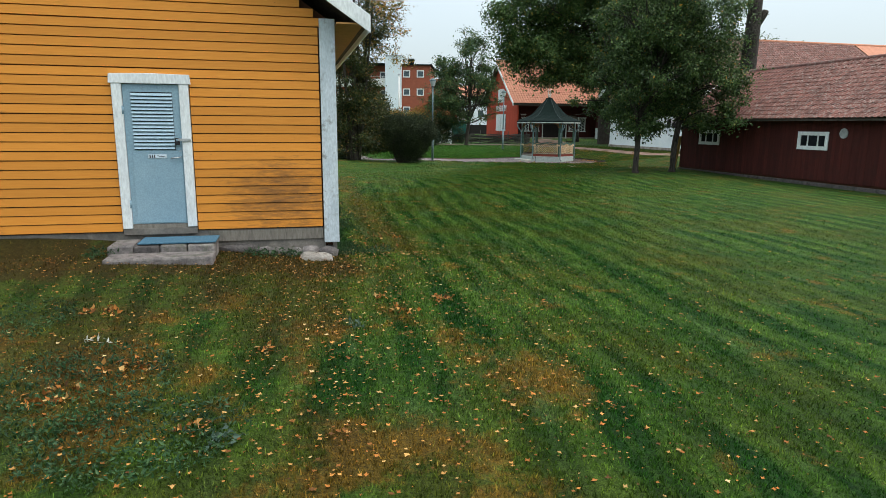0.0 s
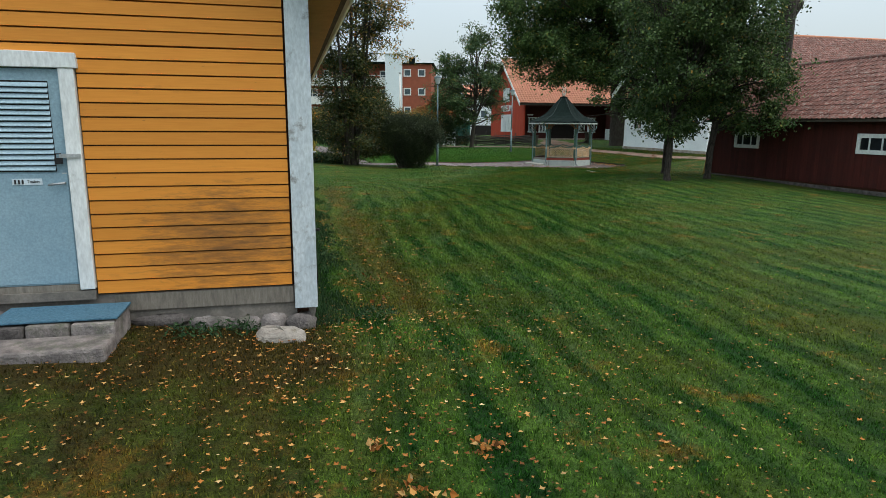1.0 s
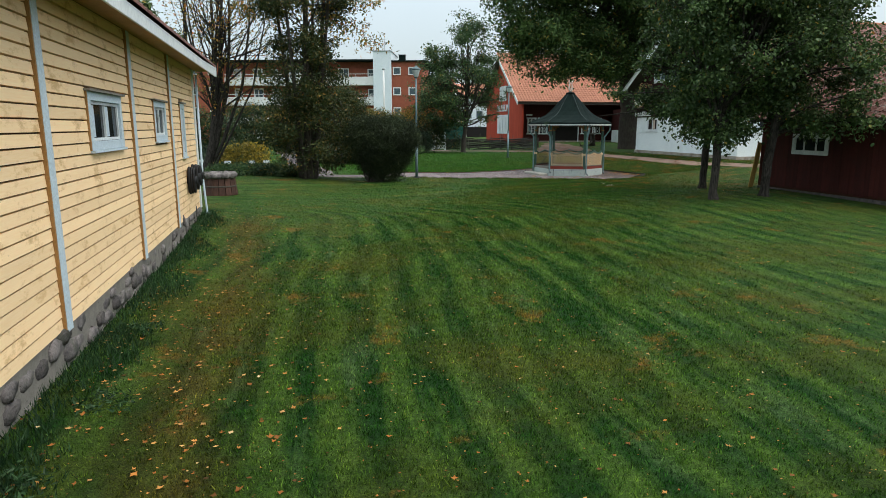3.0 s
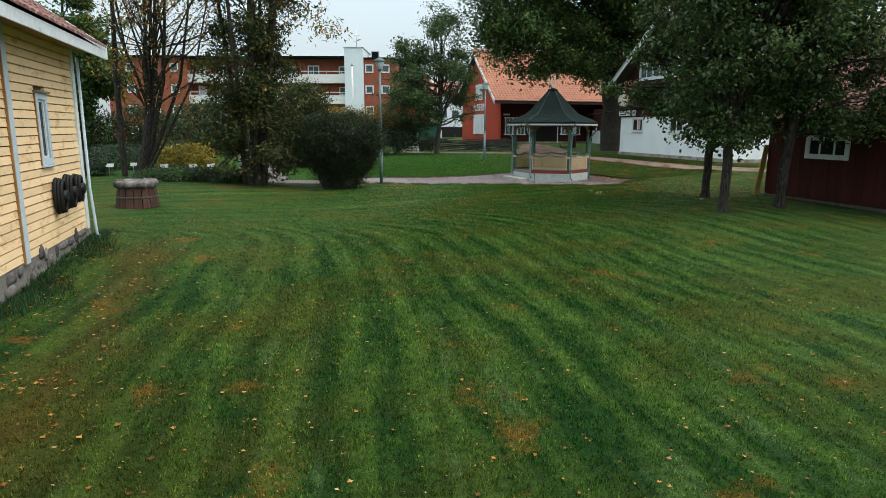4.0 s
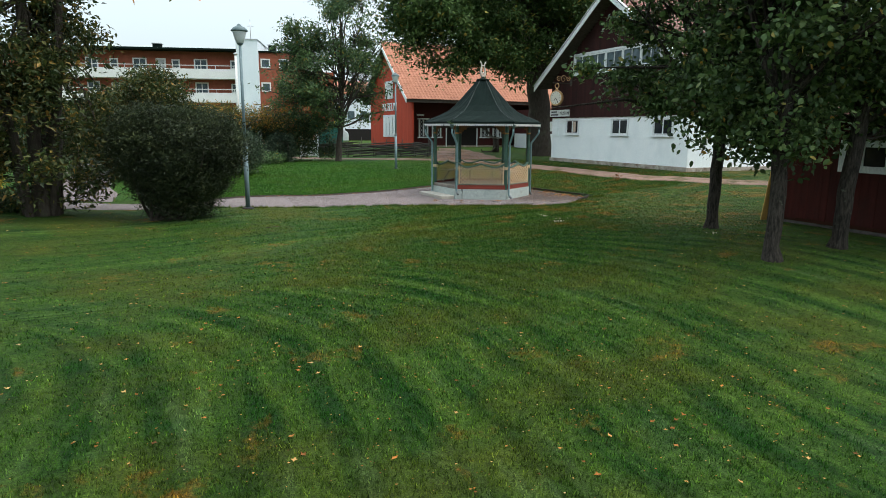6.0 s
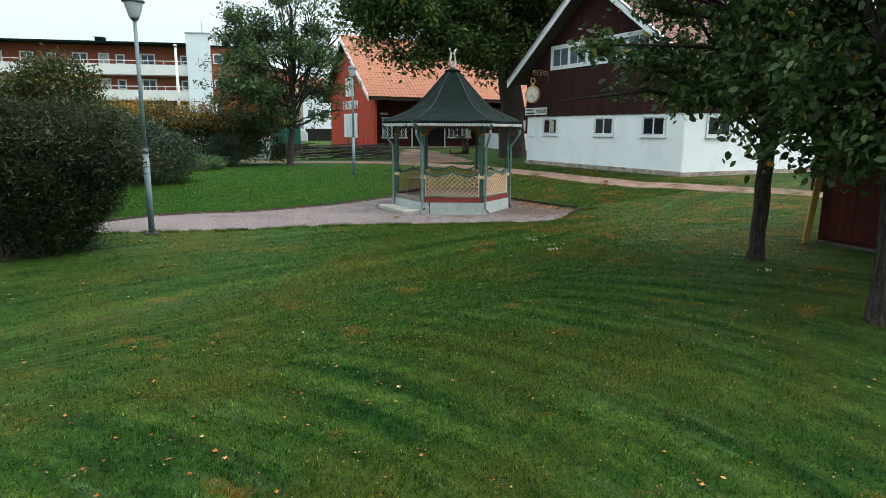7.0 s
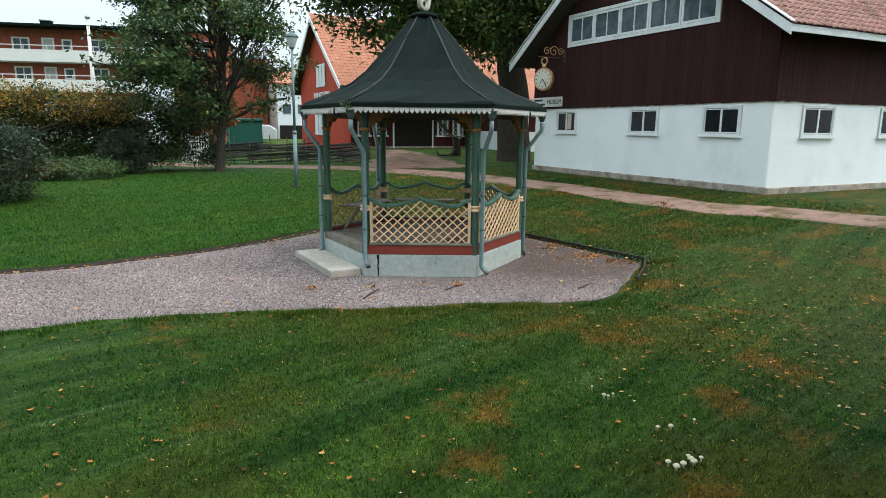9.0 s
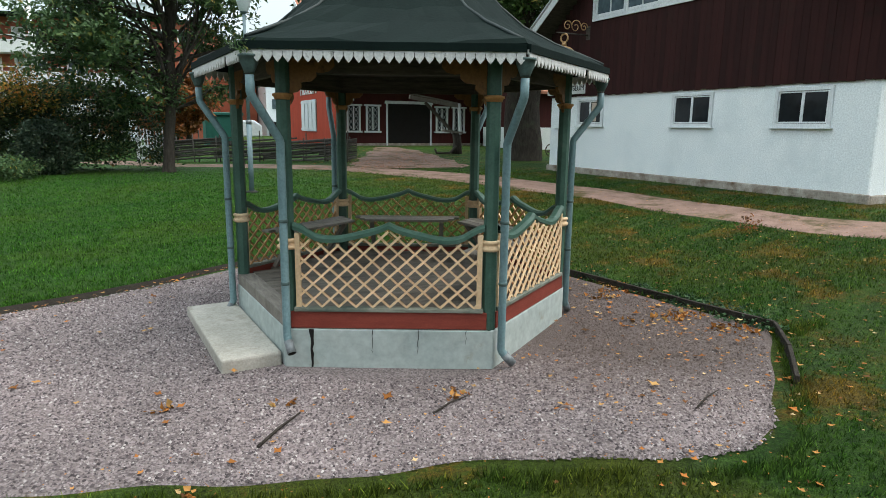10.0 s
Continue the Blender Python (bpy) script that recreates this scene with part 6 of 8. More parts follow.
for s in (-1, 1):
    lyre.tube([fv @ Vector((s * x, 0, z)) for x, z in ((0.02, 0.0), (0.1, 0.07), (0.125, 0.18), (0.09, 0.3), (0.07, 0.4), (0.11, 0.5), (0.15, 0.53), (0.15, 0.48))], [0.035, 0.035, 0.033, 0.028, 0.024, 0.022, 0.02, 0.016], 8)
lyre.tube([fv @ Vector((-0.1, 0, 0.4)), fv @ Vector((0.1, 0, 0.4))], 0.015, 8)
lyre.tube([fv @ Vector((0.05 * math.cos(k * math.tau / 12), 0, 0.11 + 0.06 * math.sin(k * math.tau / 12))) for k in range(13)], 0.016, 6, False)
part("finial", lyre, plain("worn_cream_metal", (0.45, 0.42, 0.36), 0.6), gz, "pale lyre-shaped finial")
# benches inside
for k in (0, 1, 2, 3):
    m = side_frame(k)
    bench = thing("bench", m @ Vector((GZR / 2, 0.25, 0.45)), "grey plank bench along the pavilion wall", "bench", "benches in the pavilion")
    for i in range(3):
        y = 0.09 + i * 0.12
        part("seat_board", Geo().box(0.13 + y * 0.58, GZR - 0.13 - y * 0.58, y, y + 0.11, 0.845, 0.872, m), M_GREYWOOD, bench, "", 0.004)
    for x in (0.4, GZR - 0.4):
        part("leg", Geo().beam(m @ Vector((x, 0.36, 0.835)), m @ Vector((x, 0.05, 0.44)), 0.05, 0.04), M_GREYWOOD, bench)
# concrete step at the opening
m = side_frame(OPEN)
single("entrance_step", Geo().box(-0.15, GZR - 0.02, -0.56, -0.075, -0.12, 0.11, m), M_STEP, "pale concrete step before the pavilion opening", "step", base=tuple(m @ Vector((0.8, -0.3, 0))), bevel=0.02)

# ---- street lamps ----
def street_lamp(x, y, h, lean):
    z = lift(x, y)
    lp = thing("street_lamp", (x, y, z), "slim grey-green street lamp with frosted lantern", "lamp", "park lamps")
    part("lower_post", Geo().tube([(x, y, z - 0.1), (x - lean * 0.33, y, z + h * 0.36)], 0.062, 12), M_GALV, lp)
    part("collar", Geo().tube([(x - lean * 0.33, y, z + h * 0.355), (x - lean * 0.335, y, z + h * 0.375)], 0.07, 12), M_ZINC, lp)
    part("upper_post", Geo().tube([(x - lean * 0.33, y, z + h * 0.36), (x - lean, y, z + h - 0.42)], [0.043, 0.036], 12), M_GALV, lp)
    c = (x - lean, y, z + h)
    part("lantern_glass", Geo().lathe(c, [(0.08, -0.42), (0.1, -0.4), (0.17, -0.16), (0.175, -0.14)], 16), M_LAMPGLASS, lp, "frosted glass")
    part("lantern_cap", Geo().lathe(c, [(0.175, -0.139), (0.21, -0.13), (0.215, -0.11), (0.15, -0.04), (0.09, -0.01), (0.06, 0.0), (0.055, 0.03), (0.015, 0.05), (0.01, 0.06)], 16), M_LAMPCAP, lp, "grey-green cap")
    part("foot", Geo().lathe((x, y, z - 0.05), [(0.16, 0), (0.16, 0.07), (0.1, 0.09)], 12), M_BLACK, lp)
    part("neck", Geo().lathe(c, [(0.05, -0.47), (0.085, -0.43), (0.085, -0.418)], 12), M_LAMPCAP, lp)


street_lamp(5.04, 35.14, 4.71, 0.0)
street_lamp(13.58, 47.55, 4.6, 0.0)
# ---- trees, bushes and beds ----
def leaf_cloud(name, centres, per, radius, size, material, seed, droop=0.3, flat=0.75, aspect=0.5, rounded=False):
    """Many small folded leaves round the clump centres (n, 3); radius: spread of a clump; size: leaf length."""
    r = np.random.default_rng(seed)
    c = np.repeat(np.asarray(centres, float), per, 0)
    n = len(c)
    off = r.normal(0, 1, (n, 3)) * radius * (1, 1, flat)
    p = c + off
    yaw, pitch = r.uniform(0, math.tau, n), r.normal(-droop, 0.55, n)
    d = np.stack([np.cos(yaw) * np.cos(pitch), np.sin(yaw) * np.cos(pitch), np.sin(pitch)], 1)
    up = np.tile((0.0, 0, 1), (n, 1)) + r.normal(0, 0.55, (n, 3))
    s = np.cross(d, up)
    s /= np.linalg.norm(s, axis=1, keepdims=True) + 1e-9
    nn = np.cross(s, d)
    ln = size * r.uniform(0.6, 1.25, (n, 1))
    w = ln * aspect * r.uniform(0.8, 1.15, (n, 1))
    b = p + d * ln
    m1, m2 = p + d * ln * 0.3 + nn * ln * 0.09, p + d * ln * 0.68 + nn * ln * 0.07
    v = np.stack([p, m1 + s * w * 0.46, m2 + s * w * 0.42, b, m2 - s * w * 0.42, m1 - s * w * 0.46] if rounded else [p, m1 + s * w * 0.5, b, m1 - s * w * 0.5], 1).reshape(-1, 3)
    k = 6 if rounded else 4
    return raw_mesh(name, v, np.arange(n * k).reshape(-1, k), material)


def in_lobes(lobes, n, seed, shell=0.55, tufts=0.0):
    """n places in ellipsoids (cx, cy, cz, rx, ry, rz), more of them near the skin; tufts: gathers them in bunches of that spread, with gaps between."""
    r = np.random.default_rng(seed)
    vol = np.array([l[3] * l[4] * l[5] for l in lobes]) ** 0.8
    m = max(n // 9, 1) if tufts else n
    pick = r.choice(len(lobes), m, p=vol / vol.sum())
    d = r.normal(0, 1, (m, 3))
    d /= np.linalg.norm(d, axis=1, keepdims=True)
    k = r.uniform(0, 1, m) ** (1 / 3)
    k = shell + (1 - shell) * k
    L = np.array(lobes)[pick]
    c = L[:, :3] + d * k[:, None] * L[:, 3:]
    if tufts:
        who = r.choice(m, n)
        reach = tufts * np.minimum(1.0, L[who, 3:].min(1) / 0.5)[:, None]
        c = c[who] + r.normal(0, 1, (n, 3)) * reach * (1, 1, 0.6) * r.uniform(0.5, 1.3, m)[who][:, None]
    return c


def limb(g, a, b, r0, r1, rnd, bend=0.12, n=6, sides=7):
    a, b = Vector(a), Vector(b)
    d = b - a
    side = Vector((rnd.uniform(-1, 1), rnd.uniform(-1, 1), rnd.uniform(-0.3, 0.6))) * d.length * bend
    pts, rad = [], []
    for i in range(n + 1):
        t = i / n
        pts.append(a + d * t + side * math.sin(math.pi * t) + Vector((rnd.uniform(-1, 1), rnd.uniform(-1, 1), 0)) * d.length * 0.012)
        rad.append(r0 + (r1 - r0) * t)
    g.tube(pts, rad, sides, False)
    return pts


def tree(name, label, base, trunk, lobes, clumps, per, spread, size, leaf, bark, seed, limbs=14, droop=0.3, shell=0.55, extra=(), twig=0.012, aspect=0.5, rounded=False, tufts=0.0):
    """trunk: list of (x, y, z, radius) from the ground up; limbs run from its upper half to crown places."""
    t = thing(name, base, label, "tree")
    rnd = random.Random(seed)
    g = Geo()
    tp = [Vector(p[:3]) for p in trunk]
    tr = [p[3] for p in trunk]
    pts, rad = [], []
    for i in range(len(tp) - 1):
        for s in range(4):
            k = s / 4
            w = Vector((rnd.uniform(-1, 1), rnd.uniform(-1, 1), 0)) * tr[i] * 0.12
            pts.append(tp[i].lerp(tp[i + 1], k) + w)
            rad.append(tr[i] + (tr[i + 1] - tr[i]) * k)
    pts.append(tp[-1])
    rad.append(tr[-1])
    rad[0] *= 1.5
    g.tube(pts, rad, 12, False)
    for e in extra:
        g.tube([Vector(p[:3]) for p in e], [p[3] for p in e], 9, False)
    cen = in_lobes(lobes, clumps, seed, shell, tufts)
    order = rnd.sample(range(len(cen)), min(limbs, len(cen)))
    for j in order:
        c = Vector(cen[j])
        k = rnd.randrange(len(pts) // 2, len(pts))
        s = pts[k]
        if s.z > c.z + 0.3:
            s = min(pts[len(pts) // 2 - 1:], key=lambda p: abs(p.z - c.z + 0.6))
        q = limb(g, s, c, max(rad[k] * 0.42, twig * 2.2), twig, rnd)
        for _ in range(3):
            o = cen[min(range(0, len(cen), 3), key=lambda i: (Vector(cen[i]) - c).length + rnd.uniform(0, spread * 4))]
            limb(g, q[rnd.randrange(2, 6)], o, twig * 1.6, twig * 0.5, rnd, 0.15, 4, 5)
    part("trunk", g, bark, t, "")
    me = leaf_cloud("crown", cen - np.array(base), per, spread, size, leaf, seed, droop, aspect=aspect, rounded=rounded)
    ob = new("crown", me)
    ob.parent = t
    return t


# three old trees before the dark barn
tree("tree", "dense dark green broad-leaved tree on the lawn", (14.17, 27.9, 0.2), [(14.17, 27.9, 0.1, 0.12), (14.2, 27.92, 1.2, 0.125), (14.3, 28.0, 2.2, 0.12), (14.35, 28.15, 4.0, 0.1), (14.35, 28.15, 6.0, 0.05)],
     [(14.4, 28.2, 4.9, 2.0, 2.0, 1.9), (13.1, 28.4, 3.4, 0.9, 0.9, 0.6), (14.7, 29.3, 3.7, 1.6, 1.3, 1.0), *[(10.45, 28.2, 2.78, 0.5, 0.4, 0.17)] * 3, *[(11.3, 28.2, 2.92, 0.7, 0.5, 0.3)] * 3, *[(10.7, 28.2, 3.4, 0.5, 0.4, 0.18)] * 2, (12.3, 28.1, 3.2, 0.9, 0.7, 0.45), (13.15, 28.3, 2.15, 0.38, 0.4, 0.28), (14.3, 28.0, 7.2, 2.2, 2.0, 1.8), (14.4, 27.8, 2.3, 0.6, 0.6, 0.4), (12.5, 28.4, 5.0, 0.9, 0.9, 0.7)], 1050, 32, 0.14, 0.12, L_NEAR, M_BARKGREY, 21, 46, 0.5, aspect=0.62, rounded=True, tufts=0.24,
     extra=[[(14.25, 28.0, 2.2, 0.06), (13.2, 28.1, 2.72, 0.045), (11.8, 28.2, 2.9, 0.03), (10.1, 28.25, 2.7, 0.01)], [(13.2, 28.1, 2.72, 0.035), (11.9, 28.2, 3.25, 0.02), (10.4, 28.2, 3.42, 0.008)]])
tree("tree", "leaning dark green broad-leaved tree on the lawn", (12.4, 24.9, 0.25), [(12.42, 24.9, 0.1, 0.12), (12.44, 24.93, 1.2, 0.125), (12.5, 25.0, 2.2, 0.12), (12.75, 25.2, 4.2, 0.09), (12.75, 25.3, 6.0, 0.05)],
     [(13.0, 25.3, 4.7, 2.1, 2.1, 1.9), (12.6, 26.0, 2.9, 1.2, 1.2, 0.8), (12.9, 25.2, 7.0, 2.2, 2.1, 1.8), (11.7, 25.4, 4.9, 1.0, 1.0, 0.7), (13.0, 24.9, 2.6, 1.2, 1.1, 0.7), (12.3, 25.6, 2.2, 0.8, 0.8, 0.5), (13.2, 26.2, 2.3, 1.0, 0.9, 0.5)], 1100, 36, 0.17, 0.12, L_NEAR, M_BARKGREY, 22, 50, 0.5, aspect=0.62, rounded=True, tufts=0.32)
tree("tree", "gnarled lichen-grey tree close to the dark barn", (14.5, 25.2, 0.25), [(14.5, 25.2, 0.1, 0.13), (14.53, 25.18, 1.2, 0.14), (14.65, 25.15, 2.4, 0.13), (15.0, 25.1, 4.2, 0.1), (15.0, 25.1, 6.2, 0.05)],
     [(15.2, 25.0, 4.9, 2.2, 2.1, 2.0), (15.2, 26.0, 3.1, 1.3, 1.3, 0.8), (15.0, 24.9, 7.0, 2.1, 2.0, 1.8), (15.8, 24.0, 4.0, 1.3, 1.4, 1.3), (14.9, 24.9, 2.7, 0.9, 1.0, 0.5), (16.0, 24.5, 2.9, 0.9, 1.0, 0.9)], 1100, 36, 0.17, 0.12, L_NEAR, M_BARKGREY, 23, 56, 0.5, aspect=0.62, rounded=True, tufts=0.32)
# great oak behind the pavilion
tree("oak_tree", "huge dark green oak between the barn and the red house", (27.5, 56.5, 0.8), [(27.5, 56.5, -0.6, 1.0), (27.4, 56.5, 3.0, 0.8), (27.0, 56.4, 6.0, 0.7), (26.5, 56.0, 10.0, 0.45), (26, 56, 14, 0.2)],
     [(25.5, 55.5, 11.0, 6.0, 5.5, 4.0), (20.5, 55.5, 8.6, 3.8, 3.6, 2.6), (18.5, 56.5, 10.6, 3.2, 3.2, 2.6), (28.5, 56, 13.5, 6, 5.5, 4.5), (23, 55, 15, 5, 5, 4), (30, 55.5, 9.0, 4.0, 3.5, 3.0), (23.5, 54.5, 7.0, 2.6, 2.4, 1.3), (17.9, 56.0, 9.0, 2.2, 2.2, 1.8), (17.4, 56.0, 11.8, 2.4, 2.4, 2.4)], 2700, 48, 0.42, 0.3, L_OAK, M_BARK, 31, 60, shell=0.4, twig=0.03, tufts=0.85)
# the trunk of a lopped tree behind the low barn
lt = thing("lopped_tree", (24.4, 33.2, 0.4), "bare lopped tree trunk rising behind the low barn", "tree")
part("trunk", Geo().tube([(24.4, 33.2, 0.2), (24.4, 33.2, 5.0), (24.5, 33.2, 7.5), (24.55, 33.2, 9.0), (24.6, 33.2, 11.2)], [0.55, 0.5, 0.45, 0.4, 0.37], 12).tube([(24.7, 33.2, 8.2), (25.2, 33.2, 9.0), (25.3, 33.2, 9.2)], [0.2, 0.22, 0.2], 9), M_BARKGREY, lt)
sh = new("sprout_foliage", leaf_cloud("sprout_foliage", in_lobes([(-1.0, 0, 9.4, 0.7, 0.7, 1.2), (-0.8, 0, 6.4, 0.7, 0.7, 1.0)], 60, 4), 40, 0.22, 0.16, L_OAK, 5))
sh.parent = lt
# apple tree by the lawn
tree("apple_tree", "round-crowned apple tree with grey-green leaves", (12.10, 53.2, 0.55), [(12.10, 53.2, 0.3, 0.19), (12.15, 53.2, 1.6, 0.16), (12.30, 53.2, 2.6, 0.15), (12.40, 53.2, 5.0, 0.12), (12.40, 53.2, 8.0, 0.05)],
     [(11.50, 53.1, 5.3, 2.2, 2.0, 1.5), (12.60, 53.2, 7.3, 1.6, 1.6, 1.6), (10.30, 52.9, 4.1, 1.5, 1.5, 0.9), (13.70, 53.2, 4.3, 1.2, 1.1, 1.1), (12.70, 53.2, 9.1, 0.9, 1.0, 1.0), (10.00, 53.1, 7.0, 0.6, 0.6, 1.0), (9.70, 53.1, 7.9, 0.35, 0.35, 0.7), (13.90, 53.2, 6.3, 1.0, 1.0, 1.1), (11.30, 53.2, 3.0, 0.8, 0.8, 0.5), (13.30, 53.2, 2.9, 0.7, 0.7, 0.5)], 760, 36, 0.22, 0.18, L_APPLE, M_BARK, 41, 70, shell=0.35, tufts=0.42, twig=0.016)
# columnar multi-stemmed tree with turning leaves
col_extra = []
rc = random.Random(8)
for i in range(9):
    a = rc.uniform(0, math.tau)
    dx, dy = math.cos(a), math.sin(a)
    s = rc.uniform(0.15, 0.5)
    col_extra.append([(0.4 + dx * s, 34.4 + dy * s, 0.2, 0.1), (0.4 + dx * (s + 0.35), 34.4 + dy * (s + 0.35), 3.5, 0.08), (0.4 + dx * (s + 0.8), 34.4 + dy * (s + 0.8), 7.5, 0.05), (0.4 + dx * (s + 1.1), 34.4 + dy * (s + 1.1), 11.5, 0.02)])
tree("columnar_tree", "tall many-stemmed tree, dark below and turning yellow above", (0.4, 34.4, 0.25), [(0.4, 34.4, 0.2, 0.15), (0.4, 34.4, 4, 0.12), (0.5, 34.4, 8, 0.07), (0.5, 34.4, 12, 0.03)],
     [(0.4, 34.4, 2.2, 1.5, 1.4, 1.9), (0.3, 34.4, 4.6, 1.4, 1.4, 1.9), (0.5, 34.5, 7.0, 1.6, 1.6, 2.0)], 760, 40, 0.2, 0.14, L_COL, M_BARK, 51, 30, extra=col_extra, shell=0.5, tufts=0.3)
up_crown = new("upper_crown", leaf_cloud("upper_crown", in_lobes([(1.0, 34.4, 8.6, 2.2, 2.0, 2.4), (2.7, 34.4, 7.0, 1.5, 1.2, 1.5), (1.9, 34.4, 5.4, 1.2, 1.0, 0.8), (1.6, 34.4, 10.4, 2.8, 2, 2), (-0.9, 34.4, 7.5, 1.0, 1, 1.8)], 520, 9, 0.3, 0.35), 24, 0.2, 0.15, L_AUTUMN, 9))
up_crown.parent = [o for o in scene.objects if o.name == "columnar_tree"][0]
up_crown.location = -Vector(up_crown.parent.location)
# leaning thin-stemmed tree
lean_extra = []
for i, (dx, dz, r) in enumerate(((0.9, 9.0, 0.11), (1.7, 8.5, 0.08), (0.2, 9.5, 0.09), (2.3, 7.5, 0.05))):
    lean_extra.append([(-4.0 + 0.07 * i, 37.2, 0.2, r), (-3.7 + 0.3 * dx, 37.2, 1.6, r * 0.95), (-3.5 + 0.75 * dx, 37.2, 4.0, r * 0.75), (-3.5 + dx, 37.3, 6.5, r * 0.5), (-3.5 + dx * 1.1, 37.3, dz, 0.02)])
lean_extra.append([(-4.5, 37.6, 0.2, 0.11), (-4.5, 37.6, 4, 0.1), (-4.3, 37.6, 10, 0.04)])
tree("leaning_tree", "slender leaning tree with bare grey stems and few yellow leaves", (-3.9, 37.2, 0.3), [(-4.0, 37.2, 0.2, 0.2), (-3.6, 37.2, 1.6, 0.17), (-3.1, 37.2, 4.0, 0.11), (-2.8, 37.2, 8.5, 0.03)],
     [(-2.9, 37.2, 5.6, 2.6, 1.4, 2.6), (-3.0, 37.2, 8.5, 2.6, 1.4, 2.4)], 330, 20, 0.28, 0.12, L_AUTUMN, M_BARKGREY, 52, 60, extra=lean_extra, shell=0.3, twig=0.01)
# dark trees at the back left, low red-brown tree before the block
for i, (x, y, h, w, lf, sd) in enumerate(((-8.7, 48, 8.8, 2.2, L_OAK, 60), (-14, 52, 9.0, 4.0, L_OAK, 61), (-13.5, 60, 8.0, 3.0, L_OAK, 62), (-20, 50, 9.5, 4.0, L_HEDGE, 63), (-27, 56, 11, 5.0, L_OAK, 64), (13.6, 71, 4.4, 1.5, L_RED, 65), (15.5, 84, 6.0, 2.0, L_RED, 67), (46, 62, 13, 5, L_OAK, 68))):
    z = lift(x, y)
    tree("background_tree", "dark leafy tree beyond the garden" if lf is not L_RED else "small tree with red-brown autumn leaves", (x, y, z), [(x, y, z - 0.2, 0.22), (x, y, z + h * 0.5, 0.15), (x, y, z + h * 0.9, 0.05)],
         [(x, y, z + h * 0.55, w, w, h * 0.3), (x + w * 0.4, y, z + h * 0.75, w * 0.6, w * 0.6, h * 0.22), (x - w * 0.5, y, z + h * 0.35, w * 0.6, w * 0.6, h * 0.25)], 520, 40, w * 0.1, 0.28, lf, M_BARK, sd, 14, shell=0.4, twig=0.02, tufts=w * 0.16)


def bush(name, label, base, lobes, clumps, per, spread, size, leaf, seed, stems=10, category="bush", shell=0.7, aspect=0.5):
    b = thing(name, base, label, category)
    rnd = random.Random(seed)
    cen = in_lobes(lobes, clumps, seed, shell)
    cen = cen[cen[:, 2] > base[2] + 0.05]
    g = Geo()
    for _ in range(stems):
        limb(g, (base[0] + rnd.uniform(-0.3, 0.3), base[1] + rnd.uniform(-0.3, 0.3), base[2] - 0.1), cen[rnd.randrange(len(cen))], 0.04, 0.01, rnd)
    part("branchwork", g, M_BARK, b)
    ob = new("foliage", leaf_cloud("foliage", cen - np.array(base), per, spread, size, leaf, seed, -0.3, aspect=aspect))
    ob.parent = b
    return b


bush("round_bush", "large rounded dark bush with fine upright foliage", (3.0, 33.6, 0.2), [(3.35, 33.7, 0.85, 0.8, 0.8, 0.75), (3.35, 33.7, 1.2, 1.1, 1.05, 0.7), (3.4, 33.7, 1.8, 1.45, 1.3, 0.75), (3.9, 33.7, 2.2, 0.8, 0.8, 0.5), (2.8, 33.6, 2.2, 0.8, 0.8, 0.5)], 1500, 50, 0.13, 0.10, L_BUSH, 71, 26, shell=0.75, aspect=0.28)
bush("hedge", "hedge tips turning yellow behind the shrubs", (1.0, 54.6, 0.7), [(x, 54.6, 2.9, 0.9, 0.6, 0.6) for x in np.arange(-1.0, 9.0, 1.1)], 380, 30, 0.22, 0.12, L_AUTUMN, 78, 12, "hedge")
bush("spreading_bush", "wide olive-green bush with yellowing tips", (2.6, 45.2, 0.4), [(2.5, 45.2, 1.8, 1.7, 1.6, 1.7), (2.8, 45.2, 3.3, 1.2, 1.2, 1.1), (1.4, 45.4, 2.2, 1.2, 1.2, 1.4)], 1000, 44, 0.24, 0.14, L_COL, 72, 18)
bush("grey_bush", "grey-green rounded shrub on the lawn edge", (5.2, 46.8, 0.4), [(5.2, 46.8, 1.2, 1.7, 1.5, 1.3), (4.2, 47.3, 1.6, 1.5, 1.3, 1.3)], 700, 44, 0.17, 0.11, L_GREYBUSH, 73, 14)
bush("dark_bush", "dark green shrub behind the walk", (2.6, 47.8, 0.4), [(2.4, 48, 1.3, 2.4, 1.8, 1.5)], 600, 44, 0.2, 0.13, L_HEDGE, 74, 12)
bush("hedge", "long dark clipped hedge before the apartment block", (6.0, 55.6, 0.7), [(x, 55.4 + 0.25 * math.sin(x), 1.75 + 0.2 * math.sin(2.1 * x) - 0.05 * (x - 4), 1.3, 1.1, 1.65) for x in np.arange(-4.0, 11.0, 1.15)], 2600, 44, 0.22, 0.13, L_HEDGE, 75, 30, "hedge")
bush("hedge", "tall dark hedge at the back of the flower garden", (-14.0, 53.0, 0.6), [(x, 53.0 + 0.3 * math.sin(x), 1.7 + 0.25 * math.sin(1.7 * x), 1.8, 1.4, 1.5) for x in np.arange(-30.0, -4.0, 1.8)], 2000, 40, 0.26, 0.17, L_HEDGE, 76, 30, "hedge")
bush("clipped_bush", "low clipped green bush", (-11.5, 37.0, 0.3), [(-11.5, 37, 0.9, 1.3, 1.1, 0.9)], 200, 34, 0.15, 0.09, L_HEDGE, 77, 8)
